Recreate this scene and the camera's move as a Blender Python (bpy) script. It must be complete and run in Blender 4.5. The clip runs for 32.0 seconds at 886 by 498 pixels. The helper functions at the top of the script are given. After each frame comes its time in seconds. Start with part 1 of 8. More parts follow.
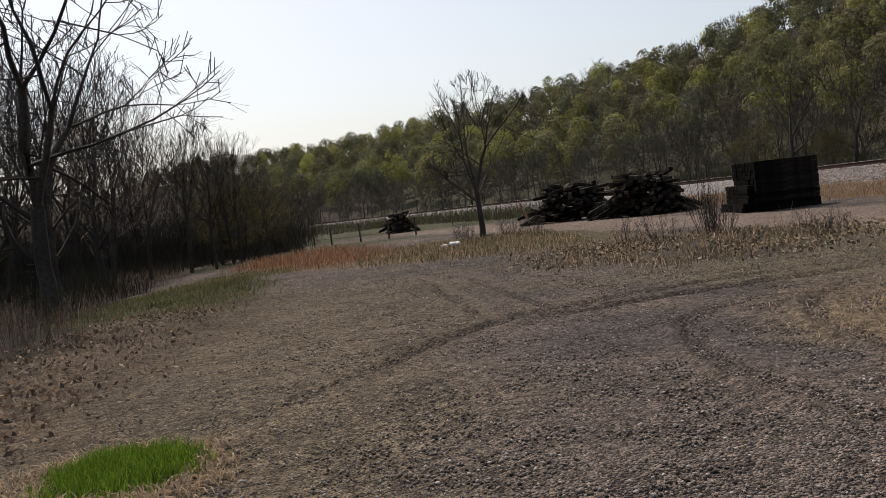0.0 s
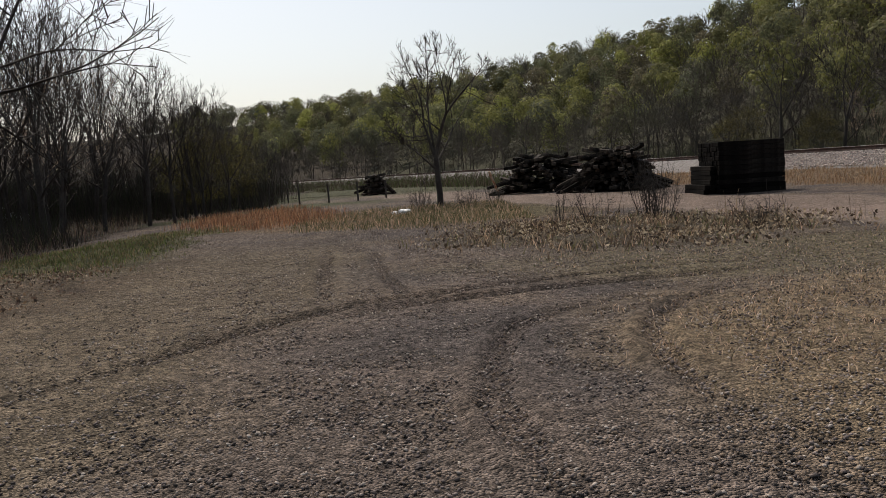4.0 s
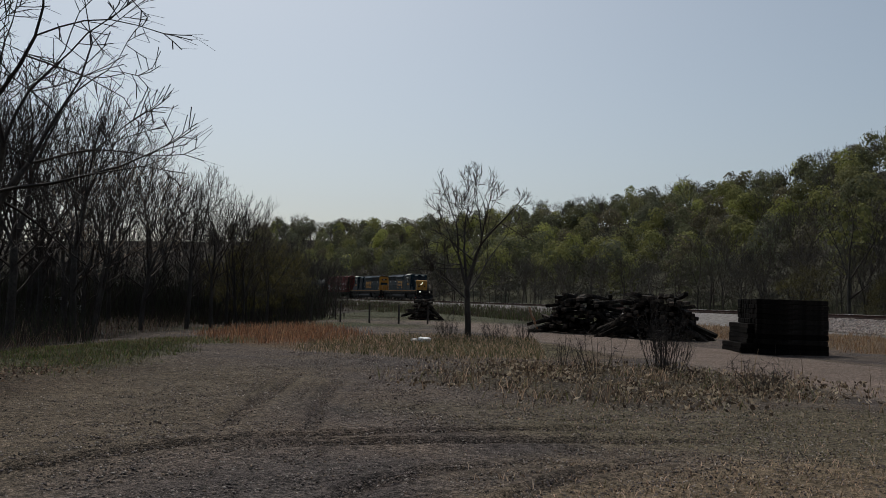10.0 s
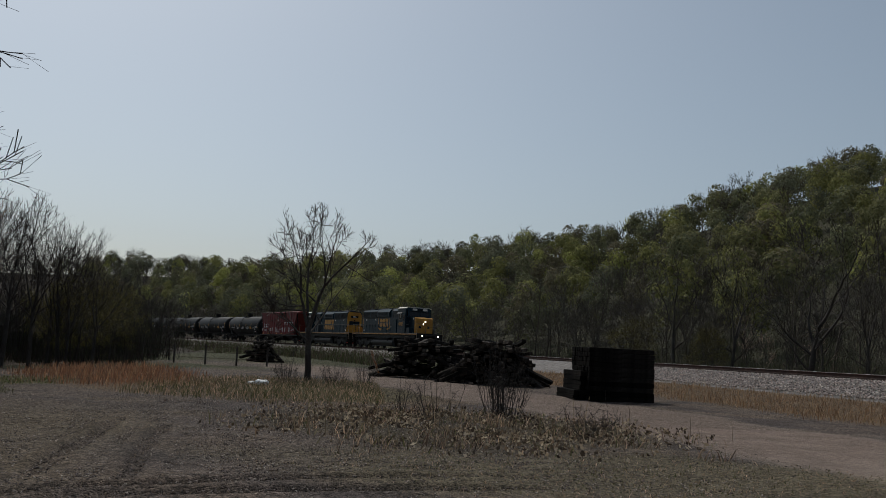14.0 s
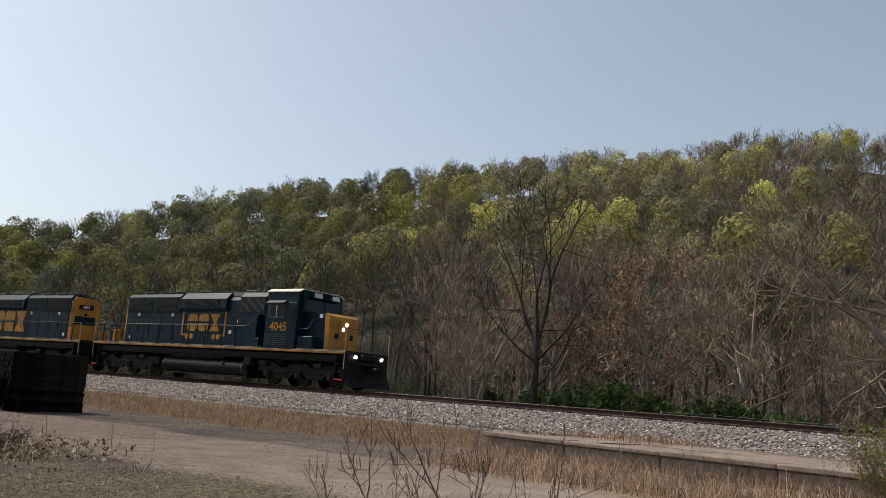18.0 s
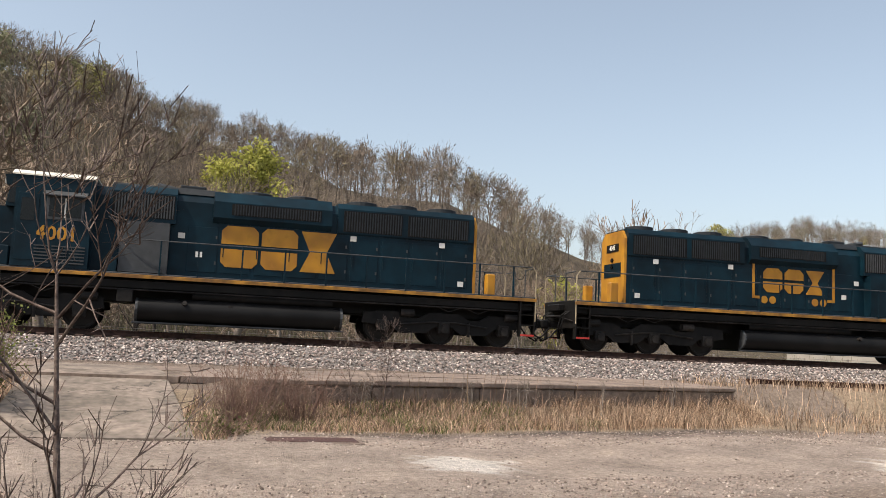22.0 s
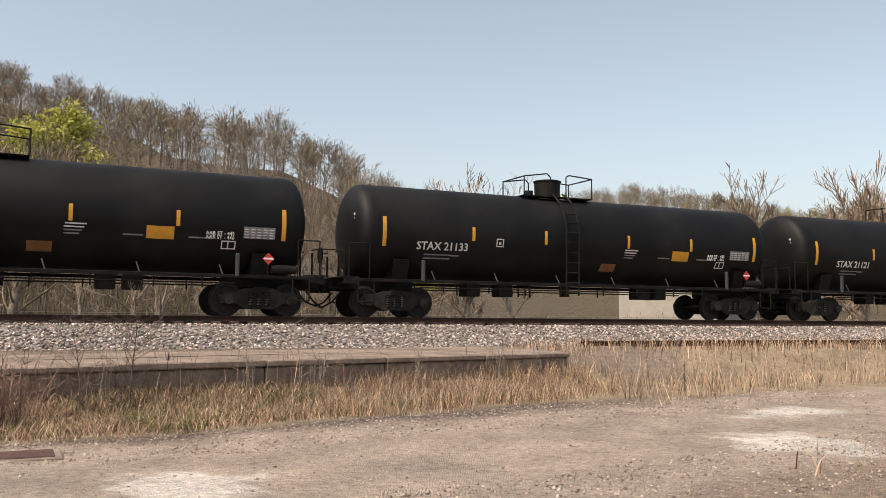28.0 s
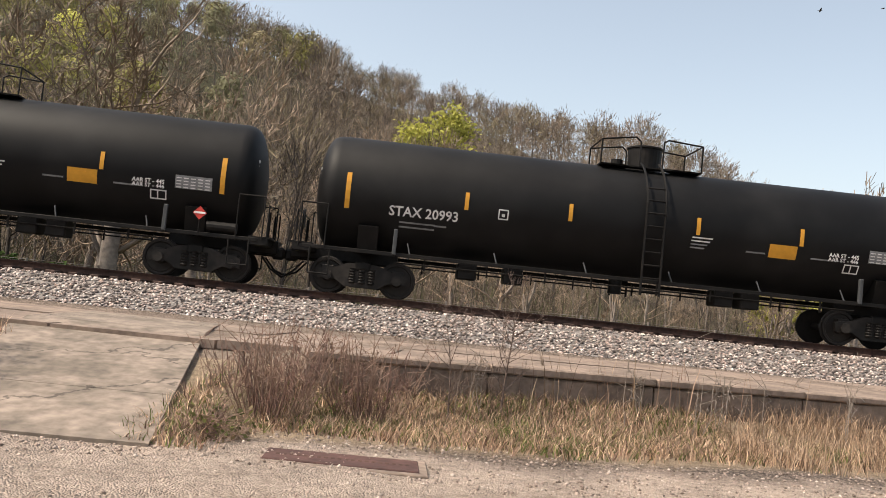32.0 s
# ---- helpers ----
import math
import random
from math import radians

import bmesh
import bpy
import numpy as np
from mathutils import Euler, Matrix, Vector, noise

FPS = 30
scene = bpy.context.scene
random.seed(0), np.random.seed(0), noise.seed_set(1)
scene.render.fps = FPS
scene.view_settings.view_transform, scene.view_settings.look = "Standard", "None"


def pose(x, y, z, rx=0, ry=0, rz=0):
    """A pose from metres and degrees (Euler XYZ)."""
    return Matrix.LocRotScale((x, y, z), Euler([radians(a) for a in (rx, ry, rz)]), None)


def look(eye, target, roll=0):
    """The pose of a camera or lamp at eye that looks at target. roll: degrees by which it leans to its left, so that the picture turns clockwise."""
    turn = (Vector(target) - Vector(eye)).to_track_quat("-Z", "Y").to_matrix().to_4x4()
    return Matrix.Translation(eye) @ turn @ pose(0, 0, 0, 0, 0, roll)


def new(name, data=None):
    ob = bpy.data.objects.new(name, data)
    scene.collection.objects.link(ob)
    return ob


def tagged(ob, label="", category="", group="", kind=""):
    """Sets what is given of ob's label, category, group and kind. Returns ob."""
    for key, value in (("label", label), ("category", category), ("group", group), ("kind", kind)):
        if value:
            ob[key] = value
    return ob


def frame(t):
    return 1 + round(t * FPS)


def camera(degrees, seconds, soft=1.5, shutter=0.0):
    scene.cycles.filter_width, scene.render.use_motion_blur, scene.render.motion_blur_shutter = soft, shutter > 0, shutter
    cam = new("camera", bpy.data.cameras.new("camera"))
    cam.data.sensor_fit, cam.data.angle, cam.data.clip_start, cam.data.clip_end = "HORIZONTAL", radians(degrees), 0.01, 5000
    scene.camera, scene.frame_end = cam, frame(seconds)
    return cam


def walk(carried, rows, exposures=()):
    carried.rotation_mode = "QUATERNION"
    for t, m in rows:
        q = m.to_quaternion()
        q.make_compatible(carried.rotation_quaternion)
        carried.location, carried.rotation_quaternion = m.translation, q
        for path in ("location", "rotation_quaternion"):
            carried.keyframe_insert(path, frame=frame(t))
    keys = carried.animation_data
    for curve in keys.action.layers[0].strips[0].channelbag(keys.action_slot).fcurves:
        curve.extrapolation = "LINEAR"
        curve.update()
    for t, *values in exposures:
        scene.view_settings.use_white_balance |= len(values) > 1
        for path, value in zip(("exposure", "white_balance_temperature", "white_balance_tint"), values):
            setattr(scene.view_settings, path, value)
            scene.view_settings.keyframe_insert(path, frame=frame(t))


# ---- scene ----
cam = camera(53.93, 32.0, soft=0.5)
PATH = [
    (0, pose(-0.000, -0.000, 1.582, 87.34, 6.55, -0.50)),
    (0.5, pose(0.248, 0.101, 1.596, 86.69, 5.92, 0.38)),
    (1, pose(0.501, 0.224, 1.602, 83.66, 1.34, -6.24)),
    (1.5, pose(0.776, 0.282, 1.580, 84.50, 3.05, 1.54)),
    (2, pose(1.069, 0.378, 1.583, 84.65, 5.18, 5.64)),
    (2.5, pose(1.306, 0.527, 1.576, 83.96, 3.07, -1.29)),
    (4.5, pose(2.271, 1.321, 1.586, 86.19, 4.36, 0.86)),
    (5, pose(2.573, 1.428, 1.598, 88.03, 3.99, 6.99)),
    (5.5, pose(2.855, 1.510, 1.580, 88.17, 5.39, 6.45)),
    (6, pose(3.092, 1.649, 1.578, 87.68, 3.24, -0.62)),
    (6.5, pose(3.309, 1.834, 1.572, 88.54, 3.95, 2.02)),
    (7, pose(3.535, 1.987, 1.567, 88.50, 3.66, 6.34)),
    (7.5, pose(3.675, 2.122, 1.569, 87.83, 4.66, 6.00)),
    (8, pose(3.780, 2.189, 1.578, 88.72, 1.98, 5.30)),
    (8.5, pose(3.825, 2.172, 1.590, 91.44, -1.21, 6.19)),
    (9, pose(3.823, 2.140, 1.600, 92.21, -1.63, 5.48)),
    (9.5, pose(3.812, 2.111, 1.609, 93.00, -1.79, 4.94)),
    (10, pose(3.831, 2.090, 1.615, 93.38, -1.76, 4.34)),
    (10.5, pose(3.839, 2.094, 1.622, 93.84, -1.77, 3.85)),
    (11, pose(3.836, 2.108, 1.625, 94.41, -1.99, 3.28)),
    (11.5, pose(3.838, 2.118, 1.622, 94.94, -2.20, 2.77)),
    (12, pose(3.840, 2.125, 1.622, 95.37, -2.40, 2.13)),
    (12.5, pose(3.858, 2.154, 1.623, 95.68, -2.64, 1.40)),
    (13, pose(3.855, 2.199, 1.632, 96.03, -2.84, 0.07)),
    (13.5, pose(3.864, 2.226, 1.620, 96.46, -2.86, -2.63)),
    (15.5, pose(4.046, 2.211, 1.611, 96.79, -3.32, -12.80)),
    (16, pose(4.088, 2.230, 1.607, 97.13, -3.22, -13.82)),
    (16.5, pose(4.151, 2.259, 1.610, 98.04, -2.84, -20.01)),
    (17, pose(4.226, 2.272, 1.600, 99.21, -4.12, -25.45)),
    (17.5, pose(4.294, 2.314, 1.600, 98.12, -3.98, -32.24)),
    (18, pose(4.318, 2.374, 1.615, 99.52, -4.19, -40.97)),
    (18.5, pose(4.344, 2.367, 1.620, 100.28, -3.69, -48.90)),
    (19, pose(4.364, 2.341, 1.623, 101.01, -3.85, -54.70)),
    (19.5, pose(4.376, 2.339, 1.626, 101.15, -3.89, -60.19)),
    (20, pose(4.397, 2.347, 1.628, 101.75, -3.93, -60.25)),
    (20.5, pose(4.441, 2.322, 1.628, 101.04, -3.12, -69.13)),
    (21, pose(4.488, 2.326, 1.625, 99.45, -2.14, -80.29)),
    (21.5, pose(4.506, 2.247, 1.612, 97.62, -2.80, -88.25)),
    (22, pose(4.593, 2.117, 1.623, 96.07, -2.58, -97.17)),
    (22.5, pose(4.706, 2.062, 1.631, 97.94, -3.35, -108.24)),
    (23, pose(4.939, 1.990, 1.625, 97.87, -2.08, -109.87)),
    (23.5, pose(5.198, 1.876, 1.616, 97.93, -2.13, -107.61)),
    (24, pose(5.406, 1.737, 1.598, 97.72, -1.97, -122.59)),
    (24.5, pose(5.671, 1.580, 1.604, 97.14, 0.60, -133.95)),
    (26.5, pose(6.879, 0.650, 1.605, 97.76, -1.99, -138.20)),
    (27, pose(7.292, 0.525, 1.588, 94.93, -2.07, -127.85)),
    (27.5, pose(7.614, 0.472, 1.596, 94.15, -0.58, -121.44)),
    (28, pose(7.912, 0.495, 1.572, 94.40, -0.52, -107.34)),
    (28.5, pose(8.204, 0.557, 1.559, 92.42, 0.02, -96.74)),
    (29, pose(8.540, 0.487, 1.570, 91.31, 0.27, -97.49)),
    (29.5, pose(8.934, 0.462, 1.558, 91.88, -0.63, -93.93)),
    (30, pose(9.275, 0.598, 1.574, 93.10, -3.02, -92.59)),
    (30.5, pose(9.607, 0.675, 1.542, 93.75, -3.93, -85.82)),
    (31, pose(9.954, 0.718, 1.568, 93.95, -3.16, -75.49)),
    (31.5, pose(10.207, 0.781, 1.558, 93.97, -5.03, -82.20)),
    (32, pose(10.431, 0.810, 1.546, 93.57, -5.95, -84.37)),
]
EXPOSURES = [(0, 0.06, 6750, 12), (1, 0.50, 7050, 12), (2, 0.35, 6950, 12), (5, -0.10, 6700, 10), (8, -0.20, 6620, 10), (9, -0.44, 6400, 8), (13, -0.83, 6140, 6), (16, -0.42, 6250, 5), (17, -0.24, 6250, 6), (18, 0.15, 6580, 9), (19, 0.50, 6550, 8), (20, 0.67, 6650, 8), (22, 0.62, 6670, 10), (24, 0.38, 6820, 10), (26.5, 0.20, 6720, 9), (27, 0.40, 6870, 10), (29, 0.69, 7130, 11), (31, 1.03, 7150, 11), (32, 0.86, 7080, 11)]
walk(cam, PATH, EXPOSURES)

# ---- sky and sun ----
SUN_YAW, SUN_UP = 25.0, 54.0
world = bpy.data.worlds.new("sky")
scene.world = world
world.use_nodes = True
wn = world.node_tree.nodes
wl = world.node_tree.links
sky = wn.new("ShaderNodeTexSky")
sky.sky_type, sky.sun_disc = "NISHITA", False
sky.sun_elevation, sky.sun_rotation = radians(SUN_UP), radians(-SUN_YAW)
sky.air_density, sky.dust_density, sky.ozone_density, sky.altitude = 1.0, 3.0, 0.7, 200
wn["Background"].inputs["Strength"].default_value = 0.13
haze = wn.new("ShaderNodeHueSaturation")
haze.inputs["Saturation"].default_value, haze.inputs["Hue"].default_value = 0.70, 0.492
wl.new(sky.outputs[0], haze.inputs["Color"])
wl.new(haze.outputs[0], wn["Background"].inputs["Color"])
sun = new("sun", bpy.data.lights.new("sun", "SUN"))
sun.data.energy, sun.data.angle, sun.data.color = 3.0, radians(0.6), (1.0, 0.93, 0.82)
sun.matrix_world = look((0, 0, 60), (60 * math.sin(radians(SUN_YAW)), -60 * math.cos(radians(SUN_YAW)), 60 - 60 * math.tan(radians(SUN_UP))))


# ---- materials ----
def mat(name, rgb, rough=0.8, metal=0.0, vary=0.25, scale=6.0, bump=0.0, bscale=40.0, spec=0.4, rand=0.0, rgb2=None, scale2=1.2, coord="Object"):
    """A surface with a fine and a coarse variation of its colour and a fine relief."""
    m = bpy.data.materials.new(name)
    m.use_nodes = True
    n, l = m.node_tree.nodes, m.node_tree.links
    b = n["Principled BSDF"]
    b.inputs["Roughness"].default_value, b.inputs["Metallic"].default_value = rough, metal
    b.inputs["Specular IOR Level"].default_value = spec
    tc = n.new("ShaderNodeTexCoord")
    fine, big = n.new("ShaderNodeTexNoise"), n.new("ShaderNodeTexNoise")
    fine.inputs["Scale"].default_value, fine.inputs["Detail"].default_value = scale, 6
    big.inputs["Scale"].default_value, big.inputs["Detail"].default_value = scale2, 4
    l.new(tc.outputs[coord], fine.inputs["Vector"]), l.new(tc.outputs[coord], big.inputs["Vector"])
    r = n.new("ShaderNodeMapRange")
    r.inputs["From Min"].default_value, r.inputs["From Max"].default_value = 0.3, 0.7
    r.inputs["To Min"].default_value, r.inputs["To Max"].default_value = 1 - vary, 1 + vary
    l.new(fine.outputs["Fac"], r.inputs["Value"])
    mix = n.new("ShaderNodeMix")
    mix.data_type = "RGBA"
    mix.inputs["A"].default_value = (*rgb, 1)
    mix.inputs["B"].default_value = (*(rgb2 or [c * (1 - 0.6 * vary) for c in rgb]), 1)
    ramp = n.new("ShaderNodeMapRange")
    ramp.inputs["From Min"].default_value, ramp.inputs["From Max"].default_value = 0.42, 0.62
    l.new(big.outputs["Fac"], ramp.inputs["Value"]), l.new(ramp.outputs[0], mix.inputs["Factor"])
    mul = n.new("ShaderNodeVectorMath")
    mul.operation = "SCALE"
    l.new(mix.outputs["Result"], mul.inputs[0]), l.new(r.outputs[0], mul.inputs["Scale"])
    last = mul.outputs[0]
    if rand:
        oi = n.new("ShaderNodeObjectInfo")
        rr = n.new("ShaderNodeMapRange")
        rr.inputs["To Min"].default_value, rr.inputs["To Max"].default_value = 1 - rand, 1 + rand
        l.new(oi.outputs["Random"], rr.inputs["Value"])
        m2 = n.new("ShaderNodeVectorMath")
        m2.operation = "SCALE"
        l.new(last, m2.inputs[0]), l.new(rr.outputs[0], m2.inputs["Scale"])
        last = m2.outputs[0]
    l.new(last, b.inputs["Base Color"])
    if bump:
        bn, bt = n.new("ShaderNodeBump"), n.new("ShaderNodeTexNoise")
        bt.inputs["Scale"].default_value, bt.inputs["Detail"].default_value = bscale, 5
        l.new(tc.outputs[coord], bt.inputs["Vector"])
        bn.inputs["Strength"].default_value, bn.inputs["Distance"].default_value = min(1, bump * 20), bump
        l.new(bt.outputs["Fac"], bn.inputs["Height"]), l.new(bn.outputs[0], b.inputs["Normal"])
    return m


def tinted(name, rough=0.85, translucent=0.0, vary=0.3, scale=0.7):
    """A plant surface whose colour is the mesh's own tint attribute, varied by piece."""
    m = bpy.data.materials.new(name)
    m.use_nodes = True
    n, l = m.node_tree.nodes, m.node_tree.links
    b = n["Principled BSDF"]
    b.inputs["Roughness"].default_value, b.inputs["Specular IOR Level"].default_value = rough, 0.2
    at, geo, rr, mul = n.new("ShaderNodeAttribute"), n.new("ShaderNodeNewGeometry"), n.new("ShaderNodeMapRange"), n.new("ShaderNodeVectorMath")
    at.attribute_name = "tint"
    rr.inputs["To Min"].default_value, rr.inputs["To Max"].default_value = 1 - vary, 1 + vary
    mul.operation = "SCALE"
    l.new(geo.outputs["Random Per Island"], rr.inputs["Value"])
    l.new(at.outputs["Color"], mul.inputs[0]), l.new(rr.outputs[0], mul.inputs["Scale"])
    l.new(mul.outputs[0], b.inputs["Base Color"])
    if translucent:
        tr, ms = n.new("ShaderNodeBsdfTranslucent"), n.new("ShaderNodeMixShader")
        ms.inputs[0].default_value = translucent
        l.new(mul.outputs[0], tr.inputs["Color"])
        l.new(b.outputs[0], ms.inputs[1]), l.new(tr.outputs[0], ms.inputs[2])
        l.new(ms.outputs[0], n["Material Output"].inputs["Surface"])
    return m


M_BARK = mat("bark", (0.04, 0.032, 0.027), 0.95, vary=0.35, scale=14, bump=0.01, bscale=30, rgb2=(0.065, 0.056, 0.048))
# twig colour darkened to stand for crowns seen against the sun
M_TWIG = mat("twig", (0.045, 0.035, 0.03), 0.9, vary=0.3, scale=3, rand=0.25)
M_PALEBARK = mat("pale_bark", (0.27, 0.225, 0.19), 0.9, vary=0.3, scale=9, bump=0.004, rgb2=(0.19, 0.155, 0.13))
M_SAPBARK = mat("sapling_bark", (0.15, 0.11, 0.09), 0.9, vary=0.4, scale=20, rgb2=(0.085, 0.055, 0.045), scale2=6)
# paler copy of the twig: its sunlit tone is put into the colour
M_PALETWIG = mat("pale_twig", (0.27, 0.20, 0.145), 0.9, vary=0.3, scale=3, rand=0.3)
M_LEAF = tinted("spring_leaf", translucent=0.38)
M_BUD = tinted("woodland_twigs")
M_GRASS = tinted("grass_blade", translucent=0.3, vary=0.35)
M_STEEL = mat("polished_rail", (0.42, 0.40, 0.38), 0.28, 1.0, vary=0.15, scale=9)
M_RUST = mat("rust", (0.065, 0.032, 0.022), 0.9, vary=0.4, scale=9, bump=0.004, bscale=60, rgb2=(0.045, 0.024, 0.018))
M_RUST2 = mat("dark_rust", (0.075, 0.032, 0.022), 0.9, vary=0.4, scale=6, bump=0.004, bscale=60, rand=0.3)
M_TIE = mat("creosoted_tie", (0.07, 0.044, 0.036), 0.9, vary=0.35, scale=8, bump=0.01, bscale=25, rand=0.35, rgb2=(0.11, 0.07, 0.056))
M_OLDTIE = mat("old_tie", (0.004, 0.0034, 0.003), 0.95, vary=0.4, scale=8, bump=0.012, bscale=25, rand=0.7, rgb2=(0.015, 0.0125, 0.011), spec=0.05)
M_GREYTIE = mat("dumped_tie_wood", (0.012, 0.010, 0.0085), 0.92, vary=0.5, scale=8, bump=0.012, bscale=25, rand=0.8, rgb2=(0.045, 0.036, 0.029), scale2=2.0, spec=0.1)
M_CONCRETE = mat("weathered_concrete", (0.25, 0.188, 0.15), 0.9, vary=0.28, scale=9, bump=0.008, bscale=25, rgb2=(0.17, 0.128, 0.102), scale2=0.9)
M_RAMP = mat("stained_ramp_concrete", (0.235, 0.188, 0.153), 0.92, vary=0.30, scale=7, bump=0.008, bscale=30, rgb2=(0.15, 0.122, 0.098), scale2=1.6)


def cracked(m, scale=0.33, wide=0.008, dark=0.45):
    """Add wandering cracks to a surface, dark and sunk."""
    n, l = m.node_tree.nodes, m.node_tree.links
    b = n["Principled BSDF"]
    tc, no, mx, vo, rg, mul = (n.new("ShaderNode" + k) for k in ("TexCoord", "TexNoise", "VectorMath", "TexVoronoi", "MapRange", "VectorMath"))
    no.inputs["Scale"].default_value, no.inputs["Detail"].default_value = 2.5, 5
    sc = n.new("ShaderNodeVectorMath")
    sc.operation, mx.operation, mul.operation = "SCALE", "ADD", "SCALE"
    sc.inputs["Scale"].default_value = 0.7
    l.new(tc.outputs["Object"], no.inputs["Vector"]), l.new(no.outputs["Color"], sc.inputs[0])
    l.new(tc.outputs["Object"], mx.inputs[0]), l.new(sc.outputs[0], mx.inputs[1])
    vo.feature = "DISTANCE_TO_EDGE"
    vo.inputs["Scale"].default_value = scale
    l.new(mx.outputs[0], vo.inputs["Vector"]), l.new(vo.outputs["Distance"], rg.inputs["Value"])
    for k, v in (("From Min", wide * 0.4), ("From Max", wide), ("To Min", dark), ("To Max", 1.0)):
        rg.inputs[k].default_value = v
    old = b.inputs["Base Color"].links[0].from_socket
    l.new(old, mul.inputs[0]), l.new(rg.outputs[0], mul.inputs["Scale"]), l.new(mul.outputs[0], b.inputs["Base Color"])


cracked(M_RAMP)
M_BLUE = mat("loco_blue", (0.004, 0.020, 0.031), 0.42, vary=0.25, scale=2.2, bump=0.001, bscale=9, rgb2=(0.004, 0.013, 0.020), scale2=0.7, spec=0.16)
M_ROOFDARK = mat("sooty_roof", (0.016, 0.02, 0.024), 0.7, vary=0.3, scale=4)
M_YELLOW = mat("loco_yellow", (0.46, 0.215, 0.018), 0.5, vary=0.2, scale=4, rgb2=(0.33, 0.145, 0.018), scale2=2)
M_SILL = mat("dirty_sill_yellow", (0.34, 0.16, 0.022), 0.6, vary=0.45, scale=3, rgb2=(0.16, 0.075, 0.02), scale2=1.6)
M_WHITE = mat("white_paint", (0.74, 0.72, 0.68), 0.6, vary=0.1, scale=5, rgb2=(0.58, 0.55, 0.5))
M_CREAM = mat("cab_roof_paint", (0.72, 0.66, 0.55), 0.5, vary=0.12, scale=4)
M_BLACK = mat("running_gear_black", (0.005, 0.0045, 0.0042), 0.6, vary=0.4, scale=5, bump=0.003, bscale=20, rgb2=(0.010, 0.0085, 0.0075), spec=0.2)
M_GRIME = mat("grimy_truck_steel", (0.009, 0.0078, 0.007), 0.65, vary=0.5, scale=7, bump=0.003, bscale=30, rgb2=(0.026, 0.022, 0.019), spec=0.25)
M_RAILTAN = mat("worn_grab_rail", (0.36, 0.29, 0.19), 0.6, vary=0.3, scale=9)
M_GREY = mat("grey_paint", (0.05, 0.053, 0.056), 0.6, vary=0.2, scale=4)
M_TANK = mat("tank_black", (0.0042, 0.0040, 0.0042), 0.58, vary=0.3, scale=1.6, bump=0.001, bscale=5, rgb2=(0.009, 0.0086, 0.0086), scale2=0.5, spec=0.20)
M_RED = mat("hopper_red", (0.15, 0.018, 0.016), 0.65, vary=0.25, scale=2.5, rgb2=(0.115, 0.017, 0.015), scale2=0.8)
M_AMBER = mat("reflector_amber", (0.62, 0.29, 0.03), 0.4, vary=0.1)
M_BROWNPAINT = mat("faded_brown_patch", (0.20, 0.085, 0.03), 0.7, vary=0.2)
M_MARK = mat("stencil_white", (0.62, 0.60, 0.58), 0.6, vary=0.15)
M_FAINT = mat("worn_stencil", (0.20, 0.20, 0.20), 0.7, vary=0.3)
M_REDMARK = mat("placard_red", (0.5, 0.04, 0.03), 0.6)
M_GLASS = mat("cab_glass", (0.006, 0.007, 0.008), 0.1, vary=0.1, spec=0.25)
M_WHEEL = mat("wheel_steel", (0.018, 0.0145, 0.0125), 0.72, 0.15, vary=0.3, scale=6)
M_WOODPOST = mat("split_wood", (0.34, 0.275, 0.205), 0.9, vary=0.4, scale=14, bump=0.008, rgb2=(0.26, 0.095, 0.03), scale2=5)
M_TIN = mat("shed_metal", (0.27, 0.245, 0.225), 0.7, vary=0.25, scale=2, rgb2=(0.20, 0.165, 0.14))
M_BUILD = mat("pale_wall", (0.36, 0.32, 0.27), 0.9, vary=0.12, scale=2)
M_TRASH = mat("litter_plastic", (0.66, 0.66, 0.66), 0.5, vary=0.15)
M_CAR = mat("car_paint", (0.55, 0.56, 0.58), 0.3, vary=0.05)
M_LAMP = bpy.data.materials.new("headlight_glow")
M_LAMP.use_nodes = True
M_LAMP.node_tree.nodes["Principled BSDF"].inputs["Emission Color"].default_value = (1, 0.9, 0.72, 1)
M_LAMP.node_tree.nodes["Principled BSDF"].inputs["Emission Strength"].default_value = 4


